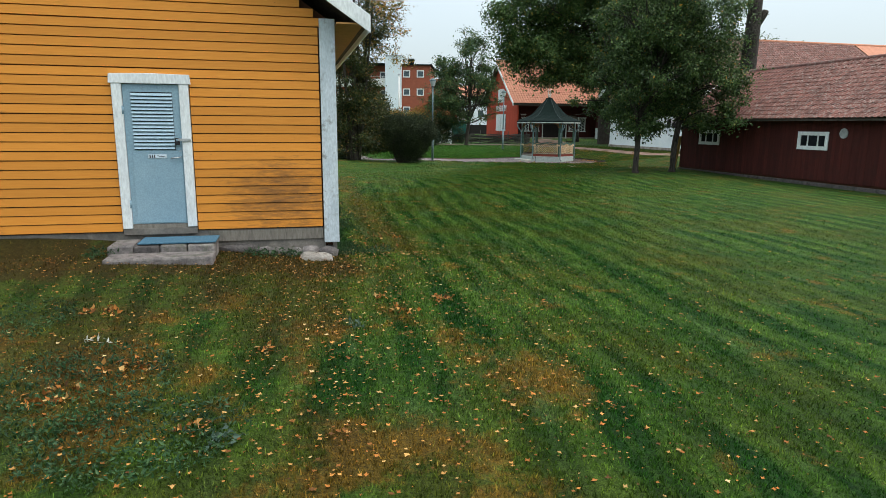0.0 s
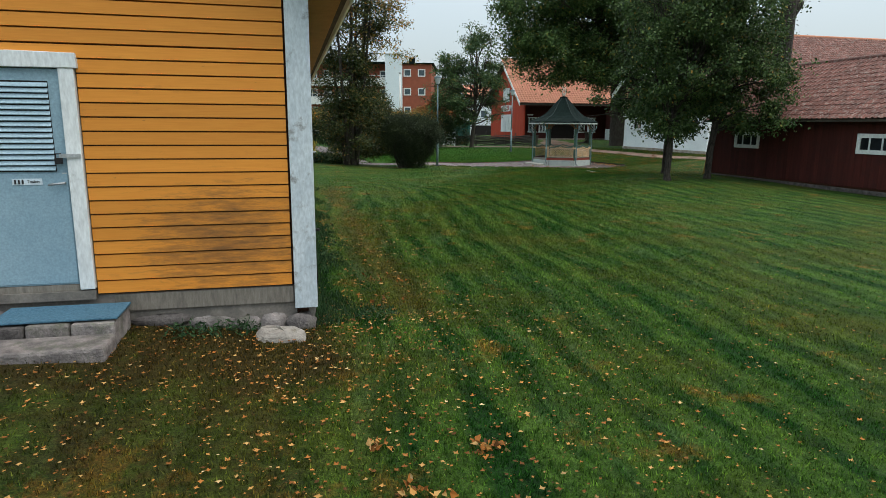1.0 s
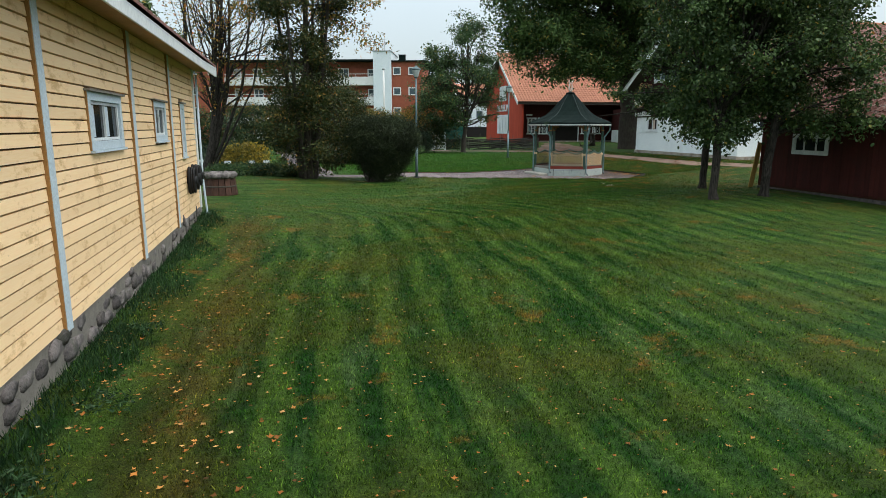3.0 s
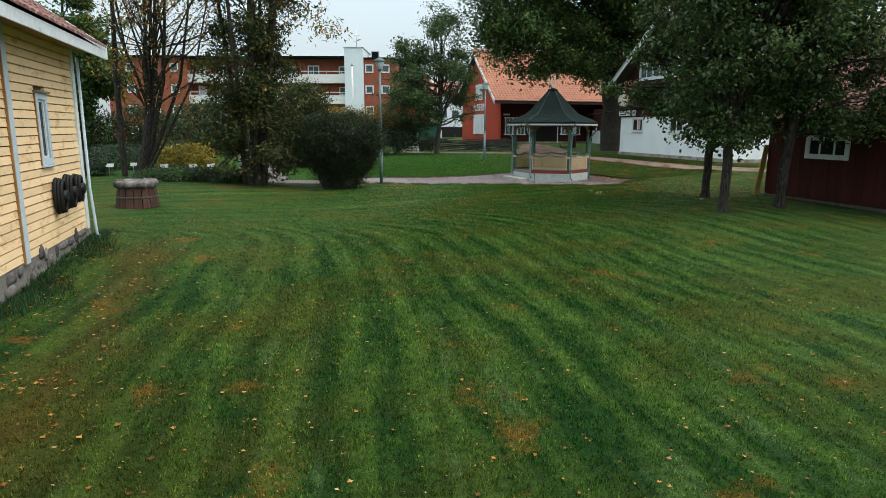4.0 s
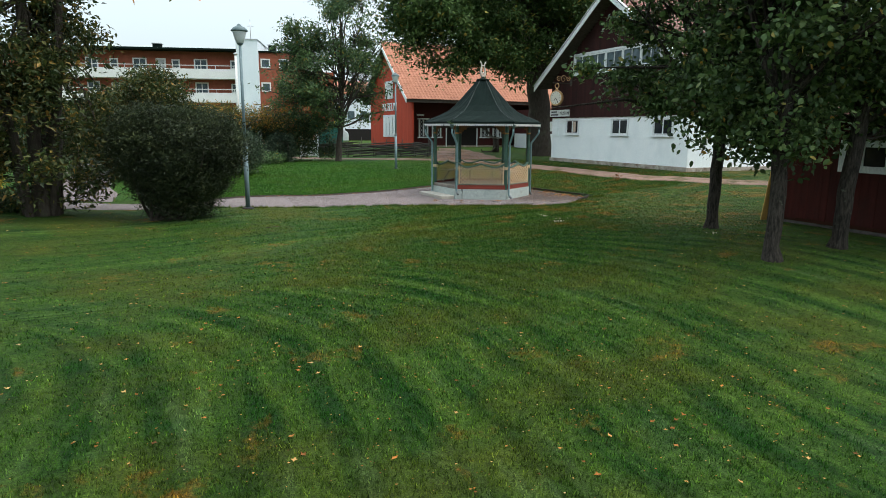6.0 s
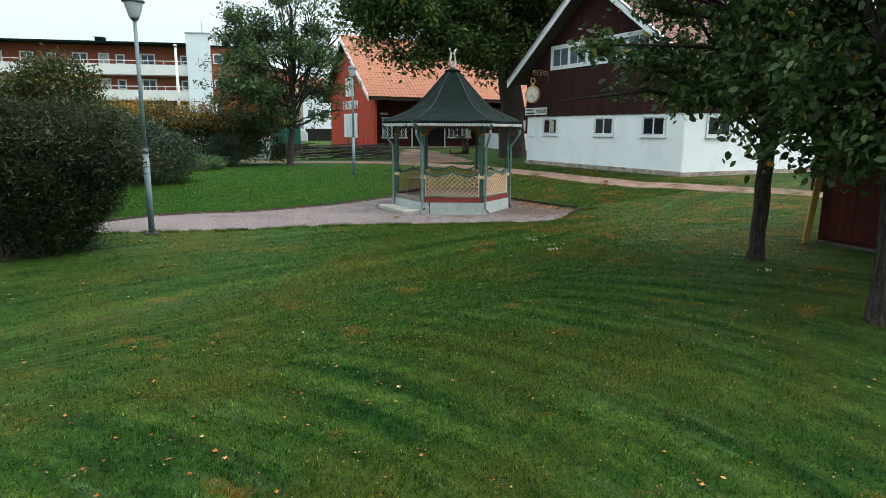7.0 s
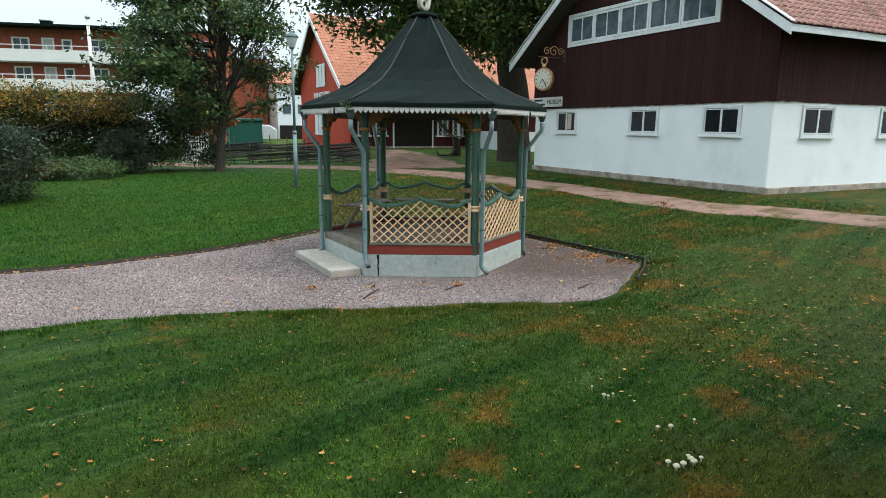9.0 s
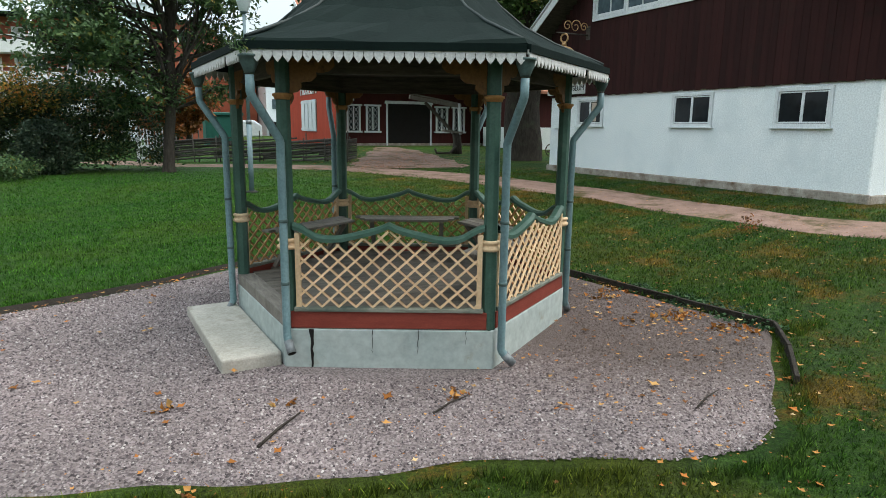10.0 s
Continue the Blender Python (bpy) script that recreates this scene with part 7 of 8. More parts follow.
for i, (x, y, w, h, lf, sd, lab) in enumerate(((-2.3, 39.0, 1.1, 1.15, L_YELLOWBED, 81, "yellow-green perennial clump in the flower bed"), (-6.3, 38.6, 1.1, 0.7, L_GREYBUSH, 82, "grey-green herb clump in the flower bed"), (-8.6, 40.5, 1.3, 0.9, L_YELLOWBED, 83, "yellowing perennial clump in the flower bed"), (-5.6, 42.0, 1.4, 1.0, L_GREYBUSH, 84, "grey-green herb clump in the flower bed"),
                                                  (-3.2, 43.0, 1.2, 1.0, L_HEDGE, 85, "green perennial clump in the flower bed"), (7.4, 51.6, 1.3, 0.55, L_APPLE, 86, "low pale green perennial clump"), (8.9, 53.2, 0.7, 1.5, L_GREYBUSH, 87, "tall grey-green thistle-like plant"), (6.0, 51.2, 0.9, 0.45, L_AUTUMN, 88, "low yellowing perennial clump"), (-7.2, 36.6, 0.9, 0.5, L_GREYBUSH, 89, "low grey herb clump in the flower bed"),
                                                  (-1.0, 35.4, 1.0, 0.35, L_HEDGE, 90, "low green ground cover"), (-2.6, 35.6, 1.1, 0.3, L_APPLE, 91, "low green ground cover"))):
    z = lift(x, y)
    bush("perennial", lab, (x, y, z), [(x, y, z + h * 0.45, w, w * 0.8, h * 0.55)], 160, 34, 0.13, 0.12, lf, sd, 6, "plant")
for i, (x, y) in enumerate(((-5.1, 37.9), (-4.3, 38.3), (-2.0, 37.2), (-1.4, 37.9), (-7.4, 39.3), (-6.0, 39.8), (-3.0, 36.9))):
    z = lift(x, y)
    tg = thing("plant_label", (x, y, z), "white plant label on a short stake", "label", "labels in the flower bed")
    part("stake", Geo().tube([(x, y, z), (x, y, z + 0.4)], 0.012, 6), M_STEEL, tg)
    part("plate", Geo().box(x - 0.14, x + 0.14, y - 0.07, y - 0.06, z + 0.36, z + 0.5, Matrix.Translation((x, y, z)) @ pose(0, 0, 0, -30, 0, 0) @ Matrix.Translation((-x, -y, -z))), M_SIGN, tg)
# barrel planter
bx, by = -2.5, 28.6
bz = lift(bx, by)
pb = thing("barrel_planter", (bx, by, bz), "low brown half-barrel planter with stones on its rim", "planter")
for k in range(16):
    a0, a1 = k * math.tau / 16 + 0.02, (k + 1) * math.tau / 16 - 0.02
    ring = [(0.53, 0.0), (0.46, 0.52)]
    part("stave", Geo().add([(bx + r * math.cos(a), by + r * math.sin(a), bz + z) for r, z in ring for a in (a0, a1)] + [(bx + (r - 0.05) * math.cos(a), by + (r - 0.05) * math.sin(a), bz + z) for r, z in ring for a in (a0, a1)],
                            [(0, 1, 3, 2), (5, 4, 6, 7), (2, 3, 7, 6), (0, 2, 6, 4), (1, 5, 7, 3)]), M_CRATE, pb)
part("hoop", Geo().lathe((bx, by, bz + 0.25), [(0.50, 0), (0.502, 0.01), (0.497, 0.04), (0.492, 0.045)], 24), M_DARKWOOD, pb)
part("soil", Geo().lathe((bx, by, bz + 0.43), [(0.42, 0), (0.40, 0.06), (0.02, 0.09)], 18), M_DARKWOOD, pb)
for k in range(11):
    a = k * math.tau / 11
    part("rim_stone", Geo().add(*lump((bx + 0.4 * math.cos(a), by + 0.4 * math.sin(a), bz + 0.6), (0.14, 0.13, 0.1), k), True), M_STONE, pb)

# ---- roundpole fence and gate by the red house ----
FA, FB = Vector((12.75, 60.9, 0)), Vector((19.3, 57.2, 0))
fz = lift(16.0, 59.0)
fence = thing("roundpole_fence", (16.0, 59.0, fz), "weathered grey split-rail pole fence", "fence")
rf = random.Random(4)
fdir = (FB - FA).normalized()
fside = Vector((-fdir.y, fdir.x, 0))
flen = (FB - FA).length


def fence_at(u, v, z):
    return FA + fdir * u + fside * v + Vector((0, 0, z))


for u in np.arange(0.1, flen + 0.1, 0.92):
    for q in (-0.12, 0.12):
        part("post", Geo().tube([fence_at(u + q * 0.3, q, fz - 0.3), fence_at(u + q * 0.3 + rf.uniform(-0.06, 0.06), q, fz + rf.uniform(0.95, 1.35))], [0.032, 0.022], 6), M_POLEWOOD, fence)
for i in range(10):
    z = fz + 0.1 + i * 0.083
    u = -0.2
    while u < flen - 0.4:
        ln = rf.uniform(2.2, 3.6)
        part("rail", Geo().tube([fence_at(u, rf.uniform(-0.05, 0.05), z - 0.08), fence_at(min(u + ln, flen + 0.3), rf.uniform(-0.05, 0.05), z + 0.13)], [0.048, 0.036], 6), M_POLEWOOD, fence)
        u += ln * 0.72
gx, gy = 11.5, 60.6
gzz = lift(gx, gy)
gt = thing("garden_gate", (gx, gy, gzz), "white picket garden gate with cross braces", "gate")
for k in range(8):
    x = gx + 0.04 + k * 0.115
    part("picket", Geo().box(x, x + 0.055, gy - 0.02, gy + 0.02, gzz + 0.1, gzz + 1.28 + 0.16 * abs(k - 3.5) / 3.5), M_WHITE, gt)
for z in (0.12, 0.62, 1.02):
    part("rail", Geo().box(gx, gx + 0.96, gy + 0.021, gy + 0.06, gzz + z, gzz + z + 0.08), M_WHITE, gt)
part("brace", Geo().beam((gx + 0.03, gy - 0.04, gzz + 0.17), (gx + 0.92, gy - 0.04, gzz + 0.66), 0.03, 0.08), M_WHITE, gt)
part("brace", Geo().beam((gx + 0.92, gy - 0.07, gzz + 0.17), (gx + 0.03, gy - 0.07, gzz + 0.66), 0.03, 0.08), M_WHITE, gt)
for x in (gx - 0.07, gx + 1.03):
    part("gate_post", Geo().box(x - 0.06, x + 0.06, gy - 0.06, gy + 0.06, gzz - 0.1, gzz + 1.5), M_WHITE, gt)
single("green_container", Geo().box(15.6, 17.8, 74, 75.6, 0.6, 2.5).slab([(15.5, 73.9, 2.5), (17.9, 73.9, 2.5), (17.9, 75.7, 2.5), (15.5, 75.7, 2.5)], (0, 0, 0.2)), M_GREENSHED, "green covered container behind the fence", "container", base=(16.7, 74.8, 0.6), bevel=0.05)
single("parked_trailer", Geo().slab([(17.8, 84, 1.0), (21.0, 84, 1.0), (21.0, 84, 1.9), (20.4, 84, 2.3), (18.2, 84, 2.3), (17.8, 84, 1.9)], (0, 1.8, 0)), M_CARWHITE, "pale vehicle parked behind the fence", "vehicle", base=(19.4, 85, 0.9), bevel=0.12)
# old farm implements before the house
ox, oy = 26.1, 60.4
oz = lift(ox, oy)
oi = thing("well_sweep", (ox, oy, oz), "old wooden lifting frame with weathered beams", "farm implement")
part("stump", Geo().tube([(ox, oy + 0.15, oz - 0.1), (ox + 0.04, oy + 0.15, oz + 0.5), (ox - 0.04, oy + 0.15, oz + 1.1)], [0.3, 0.22, 0.2], 10), M_BARK, oi)
part("long_beam", Geo().beam((ox - 2.7, oy, oz + 2.74), (ox + 0.12, oy, oz + 2.36), 0.16, 0.17), M_GREYWOOD, oi, "split grey beam", 0.015)
part("top_board", Geo().beam((ox - 2.6, oy + 0.05, oz + 2.89), (ox - 0.1, oy + 0.05, oz + 2.52), 0.22, 0.05), M_GREYWOOD, oi)
part("brace", Geo().beam((ox - 1.85, oy, oz + 2.5), (ox - 0.2, oy + 0.05, oz + 1.02), 0.12, 0.12), M_DARKWOOD, oi)
part("upright", Geo().beam((ox + 0.1, oy - 0.05, oz + 0.98), (ox - 0.02, oy - 0.05, oz + 2.5), 0.1, 0.12), M_WHITE, oi, "pale painted upright")
part("platform", Geo().beam((ox - 0.85, oy, oz + 1.17), (ox + 0.2, oy, oz + 1.05), 0.3, 0.1), M_GREYWOOD, oi)
part("skid", Geo().tube([(ox - 1.3, oy, oz + 0.28), (ox - 1.2, oy, oz + 0.04), (ox - 0.5, oy, oz + 0.05), (ox - 0.1, oy, oz + 0.4)], 0.06, 8), M_DARKWOOD, oi)
pl = thing("old_plough", (31.8, 58.5, lift(31.8, 58.5)), "old rusty horse plough on the grass", "plough")
pz = lift(31.8, 58.5)
part("beam", Geo().tube([(30.3, 58.5, pz + 0.2), (31.2, 58.5, pz + 0.55), (32.4, 58.5, pz + 0.9), (33.2, 58.5, pz + 1.4)], 0.06, 8), M_DARKWOOD, pl)
part("share", Geo().slab([(30.8, 58.4, pz), (31.8, 58.4, pz), (31.6, 58.4, pz + 0.5)], (0, 0.15, 0)), M_DARKWOOD, pl)
part("wheel", Geo().tube([(30.6 + 0.3 * math.cos(k * math.tau / 16), 58.7, pz + 0.3 + 0.3 * math.sin(k * math.tau / 16)) for k in range(17)], 0.03, 6, False), M_DARKWOOD, pl)

# ---- grass, leaves, pebbles ----
def on_gravel(x, y):
    return (y > path_near(x) + 0.03) & (y < path_far(x) - 0.03) & (x < 16.4) & (x > -1.4)


lift_v = np.vectorize(lift)
TRACK_POINTS = np.array([tuple(track_mid(u)) for u in np.arange(1.0, 11.0, 0.08)])


def on_track(x, y):
    near = np.full(len(x), 9.0)
    for a, b in TRACK_POINTS:
        near = np.minimum(near, (x - a) ** 2 + (y - b) ** 2)
    return near < (0.7 + 0.12 * np.sin(3 * y)) ** 2


def meadow(name, label, x0, x1, y0, y1, count, height, seed, keep=None, blades=3, material=M_BLADE):
    r = np.random.default_rng(seed)
    x, y = r.uniform(x0, x1, count), r.uniform(y0, y1, count)
    ok = ~on_gravel(x, y) & ~((x < HX + 0.03) & (y > HY - 0.05)) & ~((x > RX - 0.02) & (y < RY1 + 0.1))
    if keep is not None:
        ok &= keep(x, y, r)
    x, y = x[ok], y[ok]
    ok = ~on_track(x, y)
    x, y = x[ok], y[ok]
    n = len(x)
    z = lift_v(x, y)
    x, y, z = (np.repeat(a, blades) for a in (x, y, z))
    m = n * blades
    x, y = x + r.normal(0, 0.015, m), y + r.normal(0, 0.015, m)
    a = r.uniform(0, math.tau, m)
    h = height * r.uniform(0.45, 1.25, m)
    w = 0.003 + 0.005 * r.uniform(0, 1, m)
    lean = r.uniform(0.1, 0.9, m) * h
    b = r.uniform(0, math.tau, m)
    p0 = np.stack([x - np.cos(a) * w, y - np.sin(a) * w, z - 0.005], 1)
    p1 = np.stack([x + np.cos(a) * w, y + np.sin(a) * w, z - 0.005], 1)
    p2 = np.stack([x + np.cos(b) * lean, y + np.sin(b) * lean, z + h], 1)
    v = np.stack([p0, p1, p2], 1).reshape(-1, 3)
    f = np.arange(m * 3).reshape(-1, 3)
    tagged(new(name, raw_mesh(name, v, f, material)), label, "grass", kind="stuff")


def corridor(half, soft):
    """Keeps places near the line that the lawn's middle strip follows."""
    def f(x, y, r):
        cx = -3.0 + np.interp(y, (0, 8, 16, 24, 32, 40), (0.8, 2.6, 5.2, 9.0, 14.0, 18.0))
        d = np.abs(x - cx) / half
        return r.uniform(0, 1, len(x)) < np.clip((1.4 - d) / soft, 0, 1)
    return f


meadow("grass", "short mown grass of the lawn", -9, 23, 0.5, 37.5, 360000, 0.034, 1, corridor(7.5, 1.4))
meadow("grass", "dense short mown grass of the lawn's middle", -6, 18, 0.8, 36.5, 560000, 0.030, 7, corridor(3.2, 0.8))
meadow("grass_verge", "longer grass tufts along the gravel walk", 3, 17.2, 32.8, 36.6, 60000, 0.075, 2, lambda x, y, r: (path_near(x) - y < 0.12 + 0.1 * np.sin(5 * x) + 0.06 * np.sin(13 * x)) & (path_near(x) > y))
meadow("grass_verge", "longer grass overhanging the cut edge of the gravel walk", 3, 16.8, 36.0, 41.0, 60000, 0.08, 5, lambda x, y, r: (y - path_far(x) < 0.14 + 0.08 * np.sin(4 * x) + 0.05 * np.sin(11 * x)) & (path_far(x) + 0.02 < y))
meadow("foundation_grass", "rank dark grass and weeds along the house foundation", HX, HX + 1.0, 8.0, 24.5, 12000, 0.085, 6, lambda x, y, r: x - HX < 0.35 + 0.2 * np.sin(2.3 * y) + r.uniform(-0.2, 0.2, len(x)), 3, L_WEED)
meadow("grass_beyond", "short grass beyond the gravel walk", 2, 25, 36.0, 54.0, 165000, 0.045, 3, lambda x, y, r: r.uniform(0, 1, len(x)) < np.clip((54 - y) / 10, 0, 1) * np.clip((25 - x) / 3, 0, 1) * np.clip((x - 2) / 2, 0, 1))


def litter(name, label, n, place, size, seed, leaf=L_FALLEN, over=0.0):
    r = np.random.default_rng(seed)
    x, y = place(r, n)
    ok = ~((x < HX + 0.05) & (y > HY - 0.1)) & ((x < RX - 0.1) | (y > RY1 + 0.3)) & (x < BX - 0.3)
    x, y = x[ok], y[ok]
    z = lift_v(x, y) + r.uniform(0.012, 0.035, len(x)) + 0.016 * on_gravel(x, y) + over
    m = len(x)
    a = r.uniform(0, math.tau, m)
    s = size * (0.4 + 1.35 * r.uniform(0, 1, m) ** 2.2)
    out = []
    for k, (rad, hh) in enumerate(((1.0, 0.25), (0.55, 0.0), (0.9, 0.3), (0.5, 0.05), (1.05, 0.2), (0.5, 0.0), (0.85, 0.3), (0.55, 0.05))):
        q = a + k * math.tau / 8
        out.append(np.stack([x + np.cos(q) * s * rad * 0.6, y + np.sin(q) * s * rad * 0.6, z + hh * s * r.uniform(-0.4, 0.9, m)], 1))
    v = np.stack(out, 1).reshape(-1, 3)
    f = np.arange(m * 8).reshape(-1, 8)
    tagged(new(name, raw_mesh(name, v, f, leaf)), label, "leaves", kind="stuff")


litter("fallen_leaves", "fallen brown and orange leaves by the house", 8000, lambda r, n: (r.normal(-3.6, 2.4, n), 8.6 - 8.2 * r.uniform(0, 1, n) ** 1.35), 0.024, 11)
litter("fallen_leaves", "fallen orange leaves along the house foot", 1000, lambda r, n: (HX + 0.3 + np.abs(r.normal(0.3, 0.9, n)), r.uniform(8, 24, n)), 0.034, 12)
litter("fallen_leaves", "scattered fallen leaves on the lawn", 8500, lambda r, n: (-3 + 20 * r.uniform(0, 1, n) ** 1.5, r.uniform(2, 36, n)), 0.028, 13)
litter("leaf_bits", "small brown leaf fragments scattered in the grass", 11000, lambda r, n: (lambda q: (np.interp(q, (0, 8, 16, 24, 34), (-2.2, 0.0, 2.6, 6.4, 11.0)) + r.normal(0, 3.2, n), q))(r.uniform(1.5, 35.5, n)), 0.013, 19)
litter("fallen_leaves", "fallen leaves blown over the gravel yard", 5200, lambda r, n: (lambda q: (16.6 + 0.62 * (q - 52) + 1.9 + r.normal(0, 1.5, n), q))(66 - 14 * r.uniform(0, 1, n) ** 0.8), 0.06, 17, L_RED, 0.02)
litter("fallen_leaves", "fallen leaves on the grass by the track", 7000, lambda r, n: (r.uniform(13.2, 23.5, n), r.uniform(28, 45, n)), 0.03, 14)
litter("fallen_leaves", "orange leaves gathered along the lawn edge", 420, lambda r, n: (lambda q: (q, path_far(q) - 0.12 - np.abs(r.normal(0, 0.14, n))))(r.uniform(5, 16.4, n)), 0.042, 16)
litter("fallen_leaves", "fallen leaves strewn on the gravel", 160, lambda r, n: (r.uniform(8, 16.5, n), r.uniform(34.2, 39.5, n)), 0.05, 15)
litter("fallen_leaves", "brown leaves drifted onto the gravel beside the pavilion", 150, lambda r, n: (r.normal(15.8, 0.5, n), r.normal(36.6, 0.9, n)), 0.045, 18)


def pebbles(n, seed):
    r = np.random.default_rng(seed)
    x, y = r.uniform(6.5, 16.6, n), r.uniform(33.6, 40.0, n)
    ok = on_gravel(x, y) & on_gravel(x, y - 0.12) & on_gravel(x, y + 0.12) & on_gravel(x + 0.12, y) & (((x - GZX) ** 2 + (y - GZY) ** 2) > 1.75 ** 2)
    x, y = x[ok], y[ok]
    z = lift_v(x, y) + 0.012
    m = len(x)
    s = 0.0065 + 0.011 * r.uniform(0, 1, m) ** 2.5
    a = r.uniform(0, math.tau, m)
    pts = []
    for dx, dy, dz in ((1, 0, 0), (0, 0.75, 0), (-1, 0, 0), (0, -0.75, 0), (0.15, 0.1, 0.75)):
        k = r.uniform(0.75, 1.25, m)
        pts.append(np.stack([x + s * k * (dx * np.cos(a) - dy * np.sin(a)), y + s * k * (dx * np.sin(a) + dy * np.cos(a)), z + s * dz * k], 1))
    v = np.stack(pts, 1).reshape(-1, 3)
    i = np.arange(m)[:, None] * 5
    f = np.concatenate([i + (0, 1, 4), i + (1, 2, 4), i + (2, 3, 4), i + (3, 0, 4)], 1).reshape(-1, 3)
    tagged(new("loose_gravel", raw_mesh("loose_gravel", v, f, M_PEBBLE)), "loose reddish grey gravel stones", "gravel", kind="stuff")


pebbles(190000, 21)


# ---- weeds, leaf piles, flowers, sticks ----
def low_plant(name, label, x, y, rx, ry, h, n, size, leaf, seed, aspect=0.5, category="plant", z=None, kind=""):
    r = np.random.default_rng(seed)
    z0 = lift(x, y) if z is None else z
    a, k = r.uniform(0, math.tau, n), np.sqrt(r.uniform(0, 1, n))
    c = np.stack([np.cos(a) * k * rx, np.sin(a) * k * ry, 0.015 + h * r.uniform(0, 1, n) * (1 - 0.6 * k)], 1)
    ob = new(name, leaf_cloud(name, c, 3, 0.02, size, leaf, seed, -0.25, aspect=aspect))
    ob.location = (x, y, z0)
    tagged(ob, label, category, kind=kind)


low_plant("weed_patch", "dark green weeds and long grass in the lawn", -4.75, 3.3, 0.75, 0.9, 0.06, 900, 0.04, L_WEED, 101, 0.4, "weeds", kind="stuff")
low_plant("weed_patch", "dark green weeds in the lawn before the house", -4.1, 2.3, 0.7, 0.6, 0.05, 700, 0.04, L_WEED, 102, 0.4, "weeds", kind="stuff")
low_plant("weed_patch", "dark green weeds in the lawn before the house", -5.9, 4.9, 0.7, 0.9, 0.05, 600, 0.04, L_WEED, 103, 0.4, "weeds", kind="stuff")
low_plant("broad_leaved_weed", "pale grey-green broad-leaved weed", -3.57, 2.15, 0.11, 0.1, 0.09, 14, 0.045, L_SAGE, 104, 0.7, kind="stuff")
low_plant("broad_leaved_weed", "silvery leaf rosette in the lawn", -4.83, 4.2, 0.1, 0.07, 0.04, 6, 0.06, L_PALE, 105, 0.45, kind="stuff")
low_plant("broad_leaved_weed", "small grey-green weed in the lawn", -2.55, 4.25, 0.1, 0.08, 0.05, 14, 0.05, L_SAGE, 106, 0.5, kind="stuff")
for i, (x, y, w, n) in enumerate(((-1.44, 5.12, 0.13, 14), (-2.13, 5.25, 0.06, 5), (-1.98, 4.7, 0.16, 12), (-4.85, 3.05, 0.22, 20), (-4.45, 3.5, 0.24, 18), (-5.0, 5.0, 0.2, 14), (-3.4, 3.75, 0.08, 6), (-3.75, 2.35, 0.1, 6), (-1.55, 10.6, 0.5, 14), (-1.7, 9.3, 0.5, 14),
                                    (15.9, 36.3, 0.3, 30), (15.85, 37.3, 0.3, 26), (15.3, 36.3, 0.16, 9), (16.05, 35.7, 0.25, 20), (11.7, 35.9, 0.08, 4), (10.9, 36.2, 0.1, 5), (11.0, 35.0, 0.1, 5), (12.9, 35.6, 0.12, 7))):
    low_plant("leaf_pile", "small drift of fallen orange-brown leaves", x, y, w, w * 0.7, 0.03, n, 0.055, L_FALLEN, 200 + i, 0.75, "leaves", kind="stuff")
for i, (x, y, w) in enumerate(((16.32, 37.3, 0.2), (16.4, 36.7, 0.26), (16.5, 36.1, 0.3), (16.45, 35.7, 0.2), (16.2, 38.0, 0.16), (15.75, 38.95, 0.2))):
    low_plant("ground_ivy", "dark green ivy creeping over the lawn edging", x, y, w, w * 1.2, 0.06, 110, 0.045, L_WEED, 400 + i, 0.7, "ivy", kind="stuff")
low_plant("dead_sapling", "small withered red-brown sapling on the grass", 20.35, 38.95, 0.2, 0.18, 0.4, 34, 0.06, L_RED, 107, 0.6)
M_MUSHROOM = surface("white_mushroom", (0.42, 0.37, 0.27), (0.6, 0.54, 0.42), 0.7, 20.0, 90.0)
rm = random.Random(14)
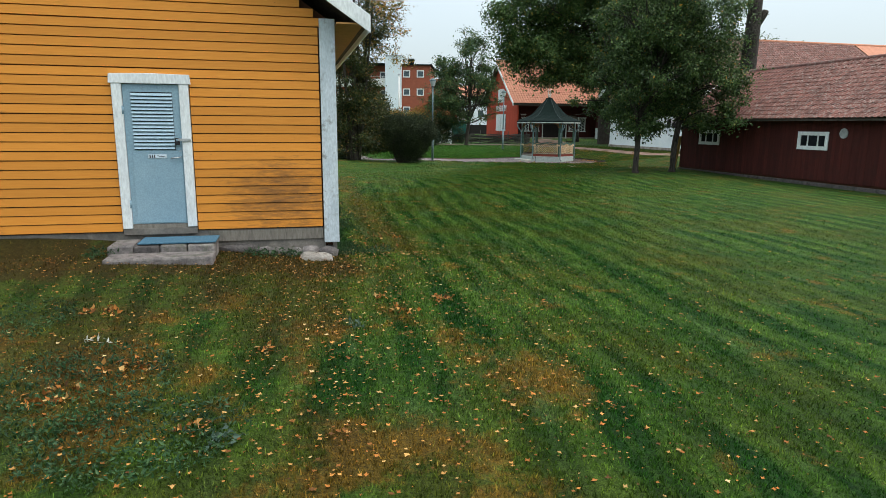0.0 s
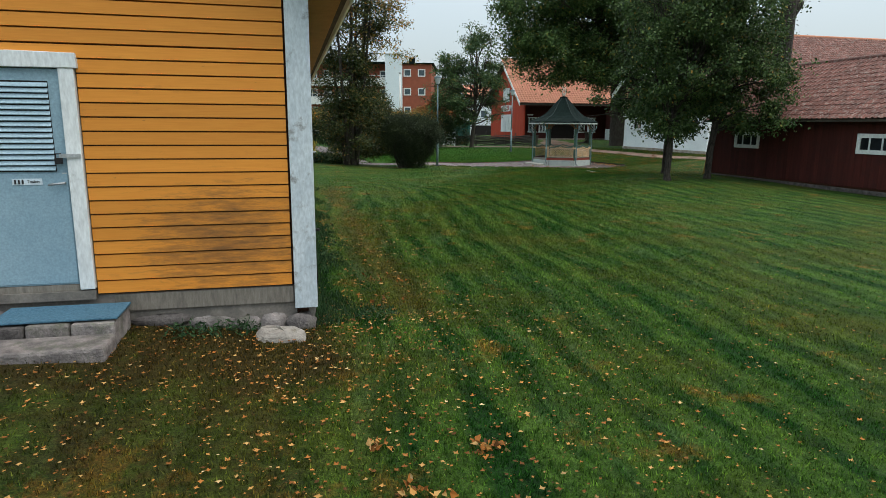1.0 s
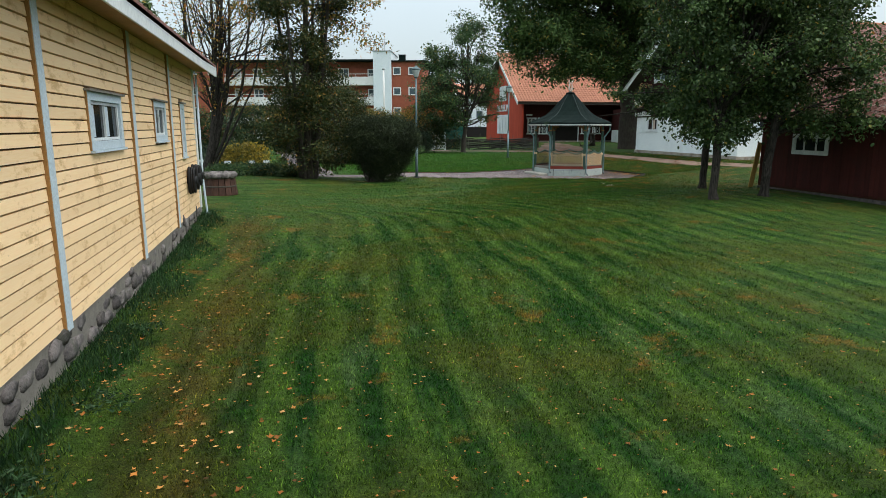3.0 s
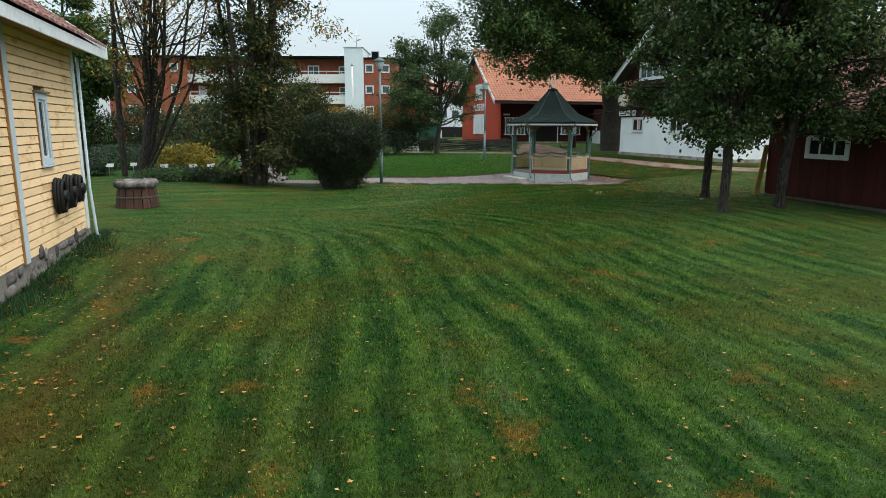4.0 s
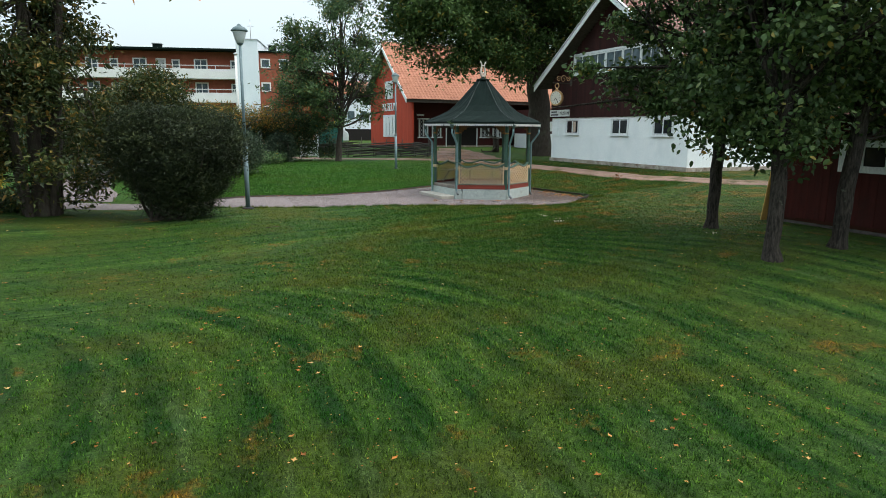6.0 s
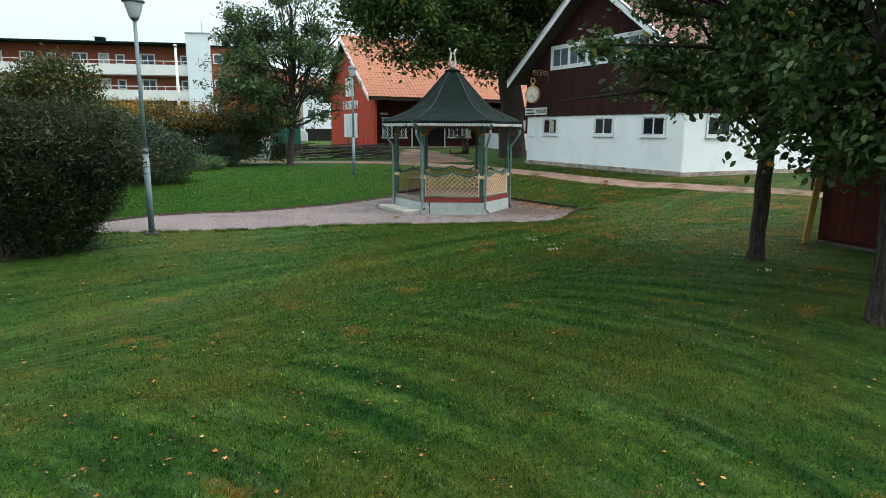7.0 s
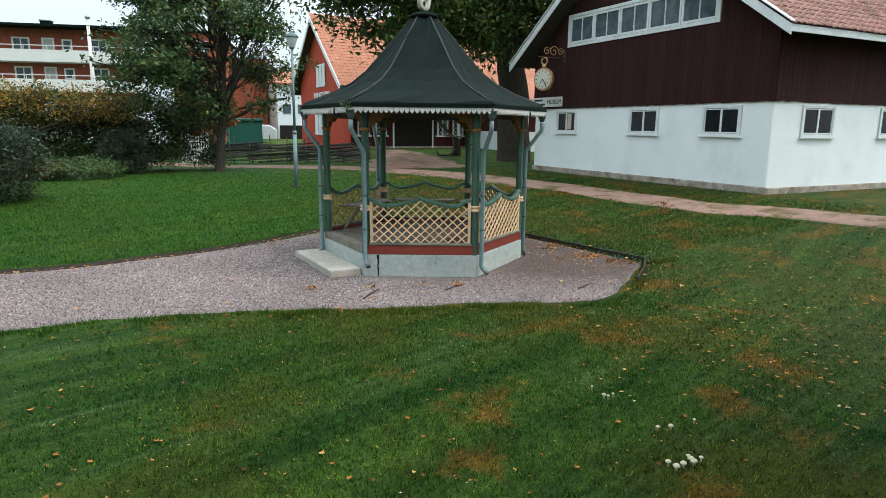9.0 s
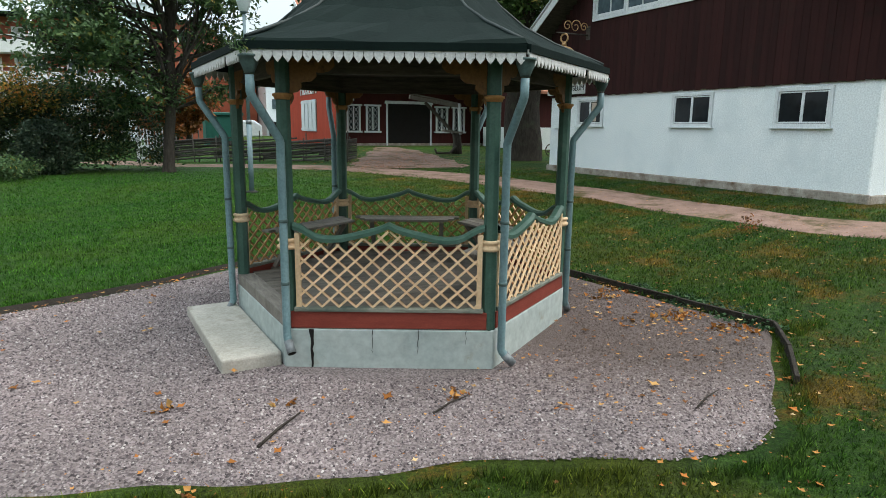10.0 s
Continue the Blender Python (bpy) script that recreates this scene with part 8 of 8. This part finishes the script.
for cx, cy, n, w in ((11.89, 30.52, 9, 0.14), (12.13, 30.92, 2, 0.06), (12.41, 30.91, 1, 0.02), (12.2, 31.55, 3, 0.08), (12.15, 31.76, 1, 0.02), (13.4, 27.15, 4, 0.12)):
    for _ in range(n):
        x, y, q = cx + rm.uniform(-w, w), cy + rm.uniform(-w, w) * 0.5, rm.uniform(0.012, 0.025)
        z = lift(x, y)
        mu = thing("mushroom", (x, y, z), "small white mushroom in the short grass", "mushroom", "mushrooms in the lawn")
        part("stalk", Geo().lathe((x, y, z - 0.01), [(q * 0.4, 0), (q * 0.35, 0.035), (q * 0.3, 0.045)], 6), M_MUSHROOM, mu)
        part("cap", Geo().lathe((x, y, z + 0.03), [(q * 0.5, -0.004), (q, 0.0), (q * 0.95, q * 0.35), (q * 0.6, q * 0.7), (q * 0.1, q * 0.85)], 9), M_MUSHROOM, mu)
low_plant("gutter_weed", "yellow-green weed sprouting from the pavilion gutter", hexp(5, EAVR + 0.02, 0).x, hexp(5, EAVR + 0.02, 0).y, 0.1, 0.1, 0.12, 40, 0.05, L_APPLE, 110, 0.4, z=2.44)
for i, (x, y) in enumerate(((-1.75, 8.4), (-2.1, 11.8), (-1.9, 13.1), (-2.05, 15.0), (-3.6, 7.6), (-5.6, 7.4), (-3.2, 7.75))):
    low_plant("foundation_weed", "green weed tuft growing at the house foundation", x, y, 0.25, 0.18, 0.14, 60, 0.06, L_WEED, 300 + i, 0.35, "weeds", kind="stuff")
rs = random.Random(5)
for a, b, r in (((11.42, 35.38), (11.78, 35.75), 0.011), ((12.6, 35.35), (12.95, 35.5), 0.008), ((14.3, 34.6), (14.7, 34.75), 0.008), ((5.0, 31.6), (5.35, 31.75), 0.008)):
    a3, b3 = Vector((*a, lift(*a) + 0.025)), Vector((*b, lift(*b) + 0.03))
    mid = a3.lerp(b3, 0.45) + Vector((rs.uniform(-0.02, 0.02), rs.uniform(-0.02, 0.02), 0.008))
    single("stick", Geo().tube([a3, mid, b3], [r, r * 0.9, r * 0.5], 7), M_BARK, "short broken twig lying on the ground", "twig", base=a3)
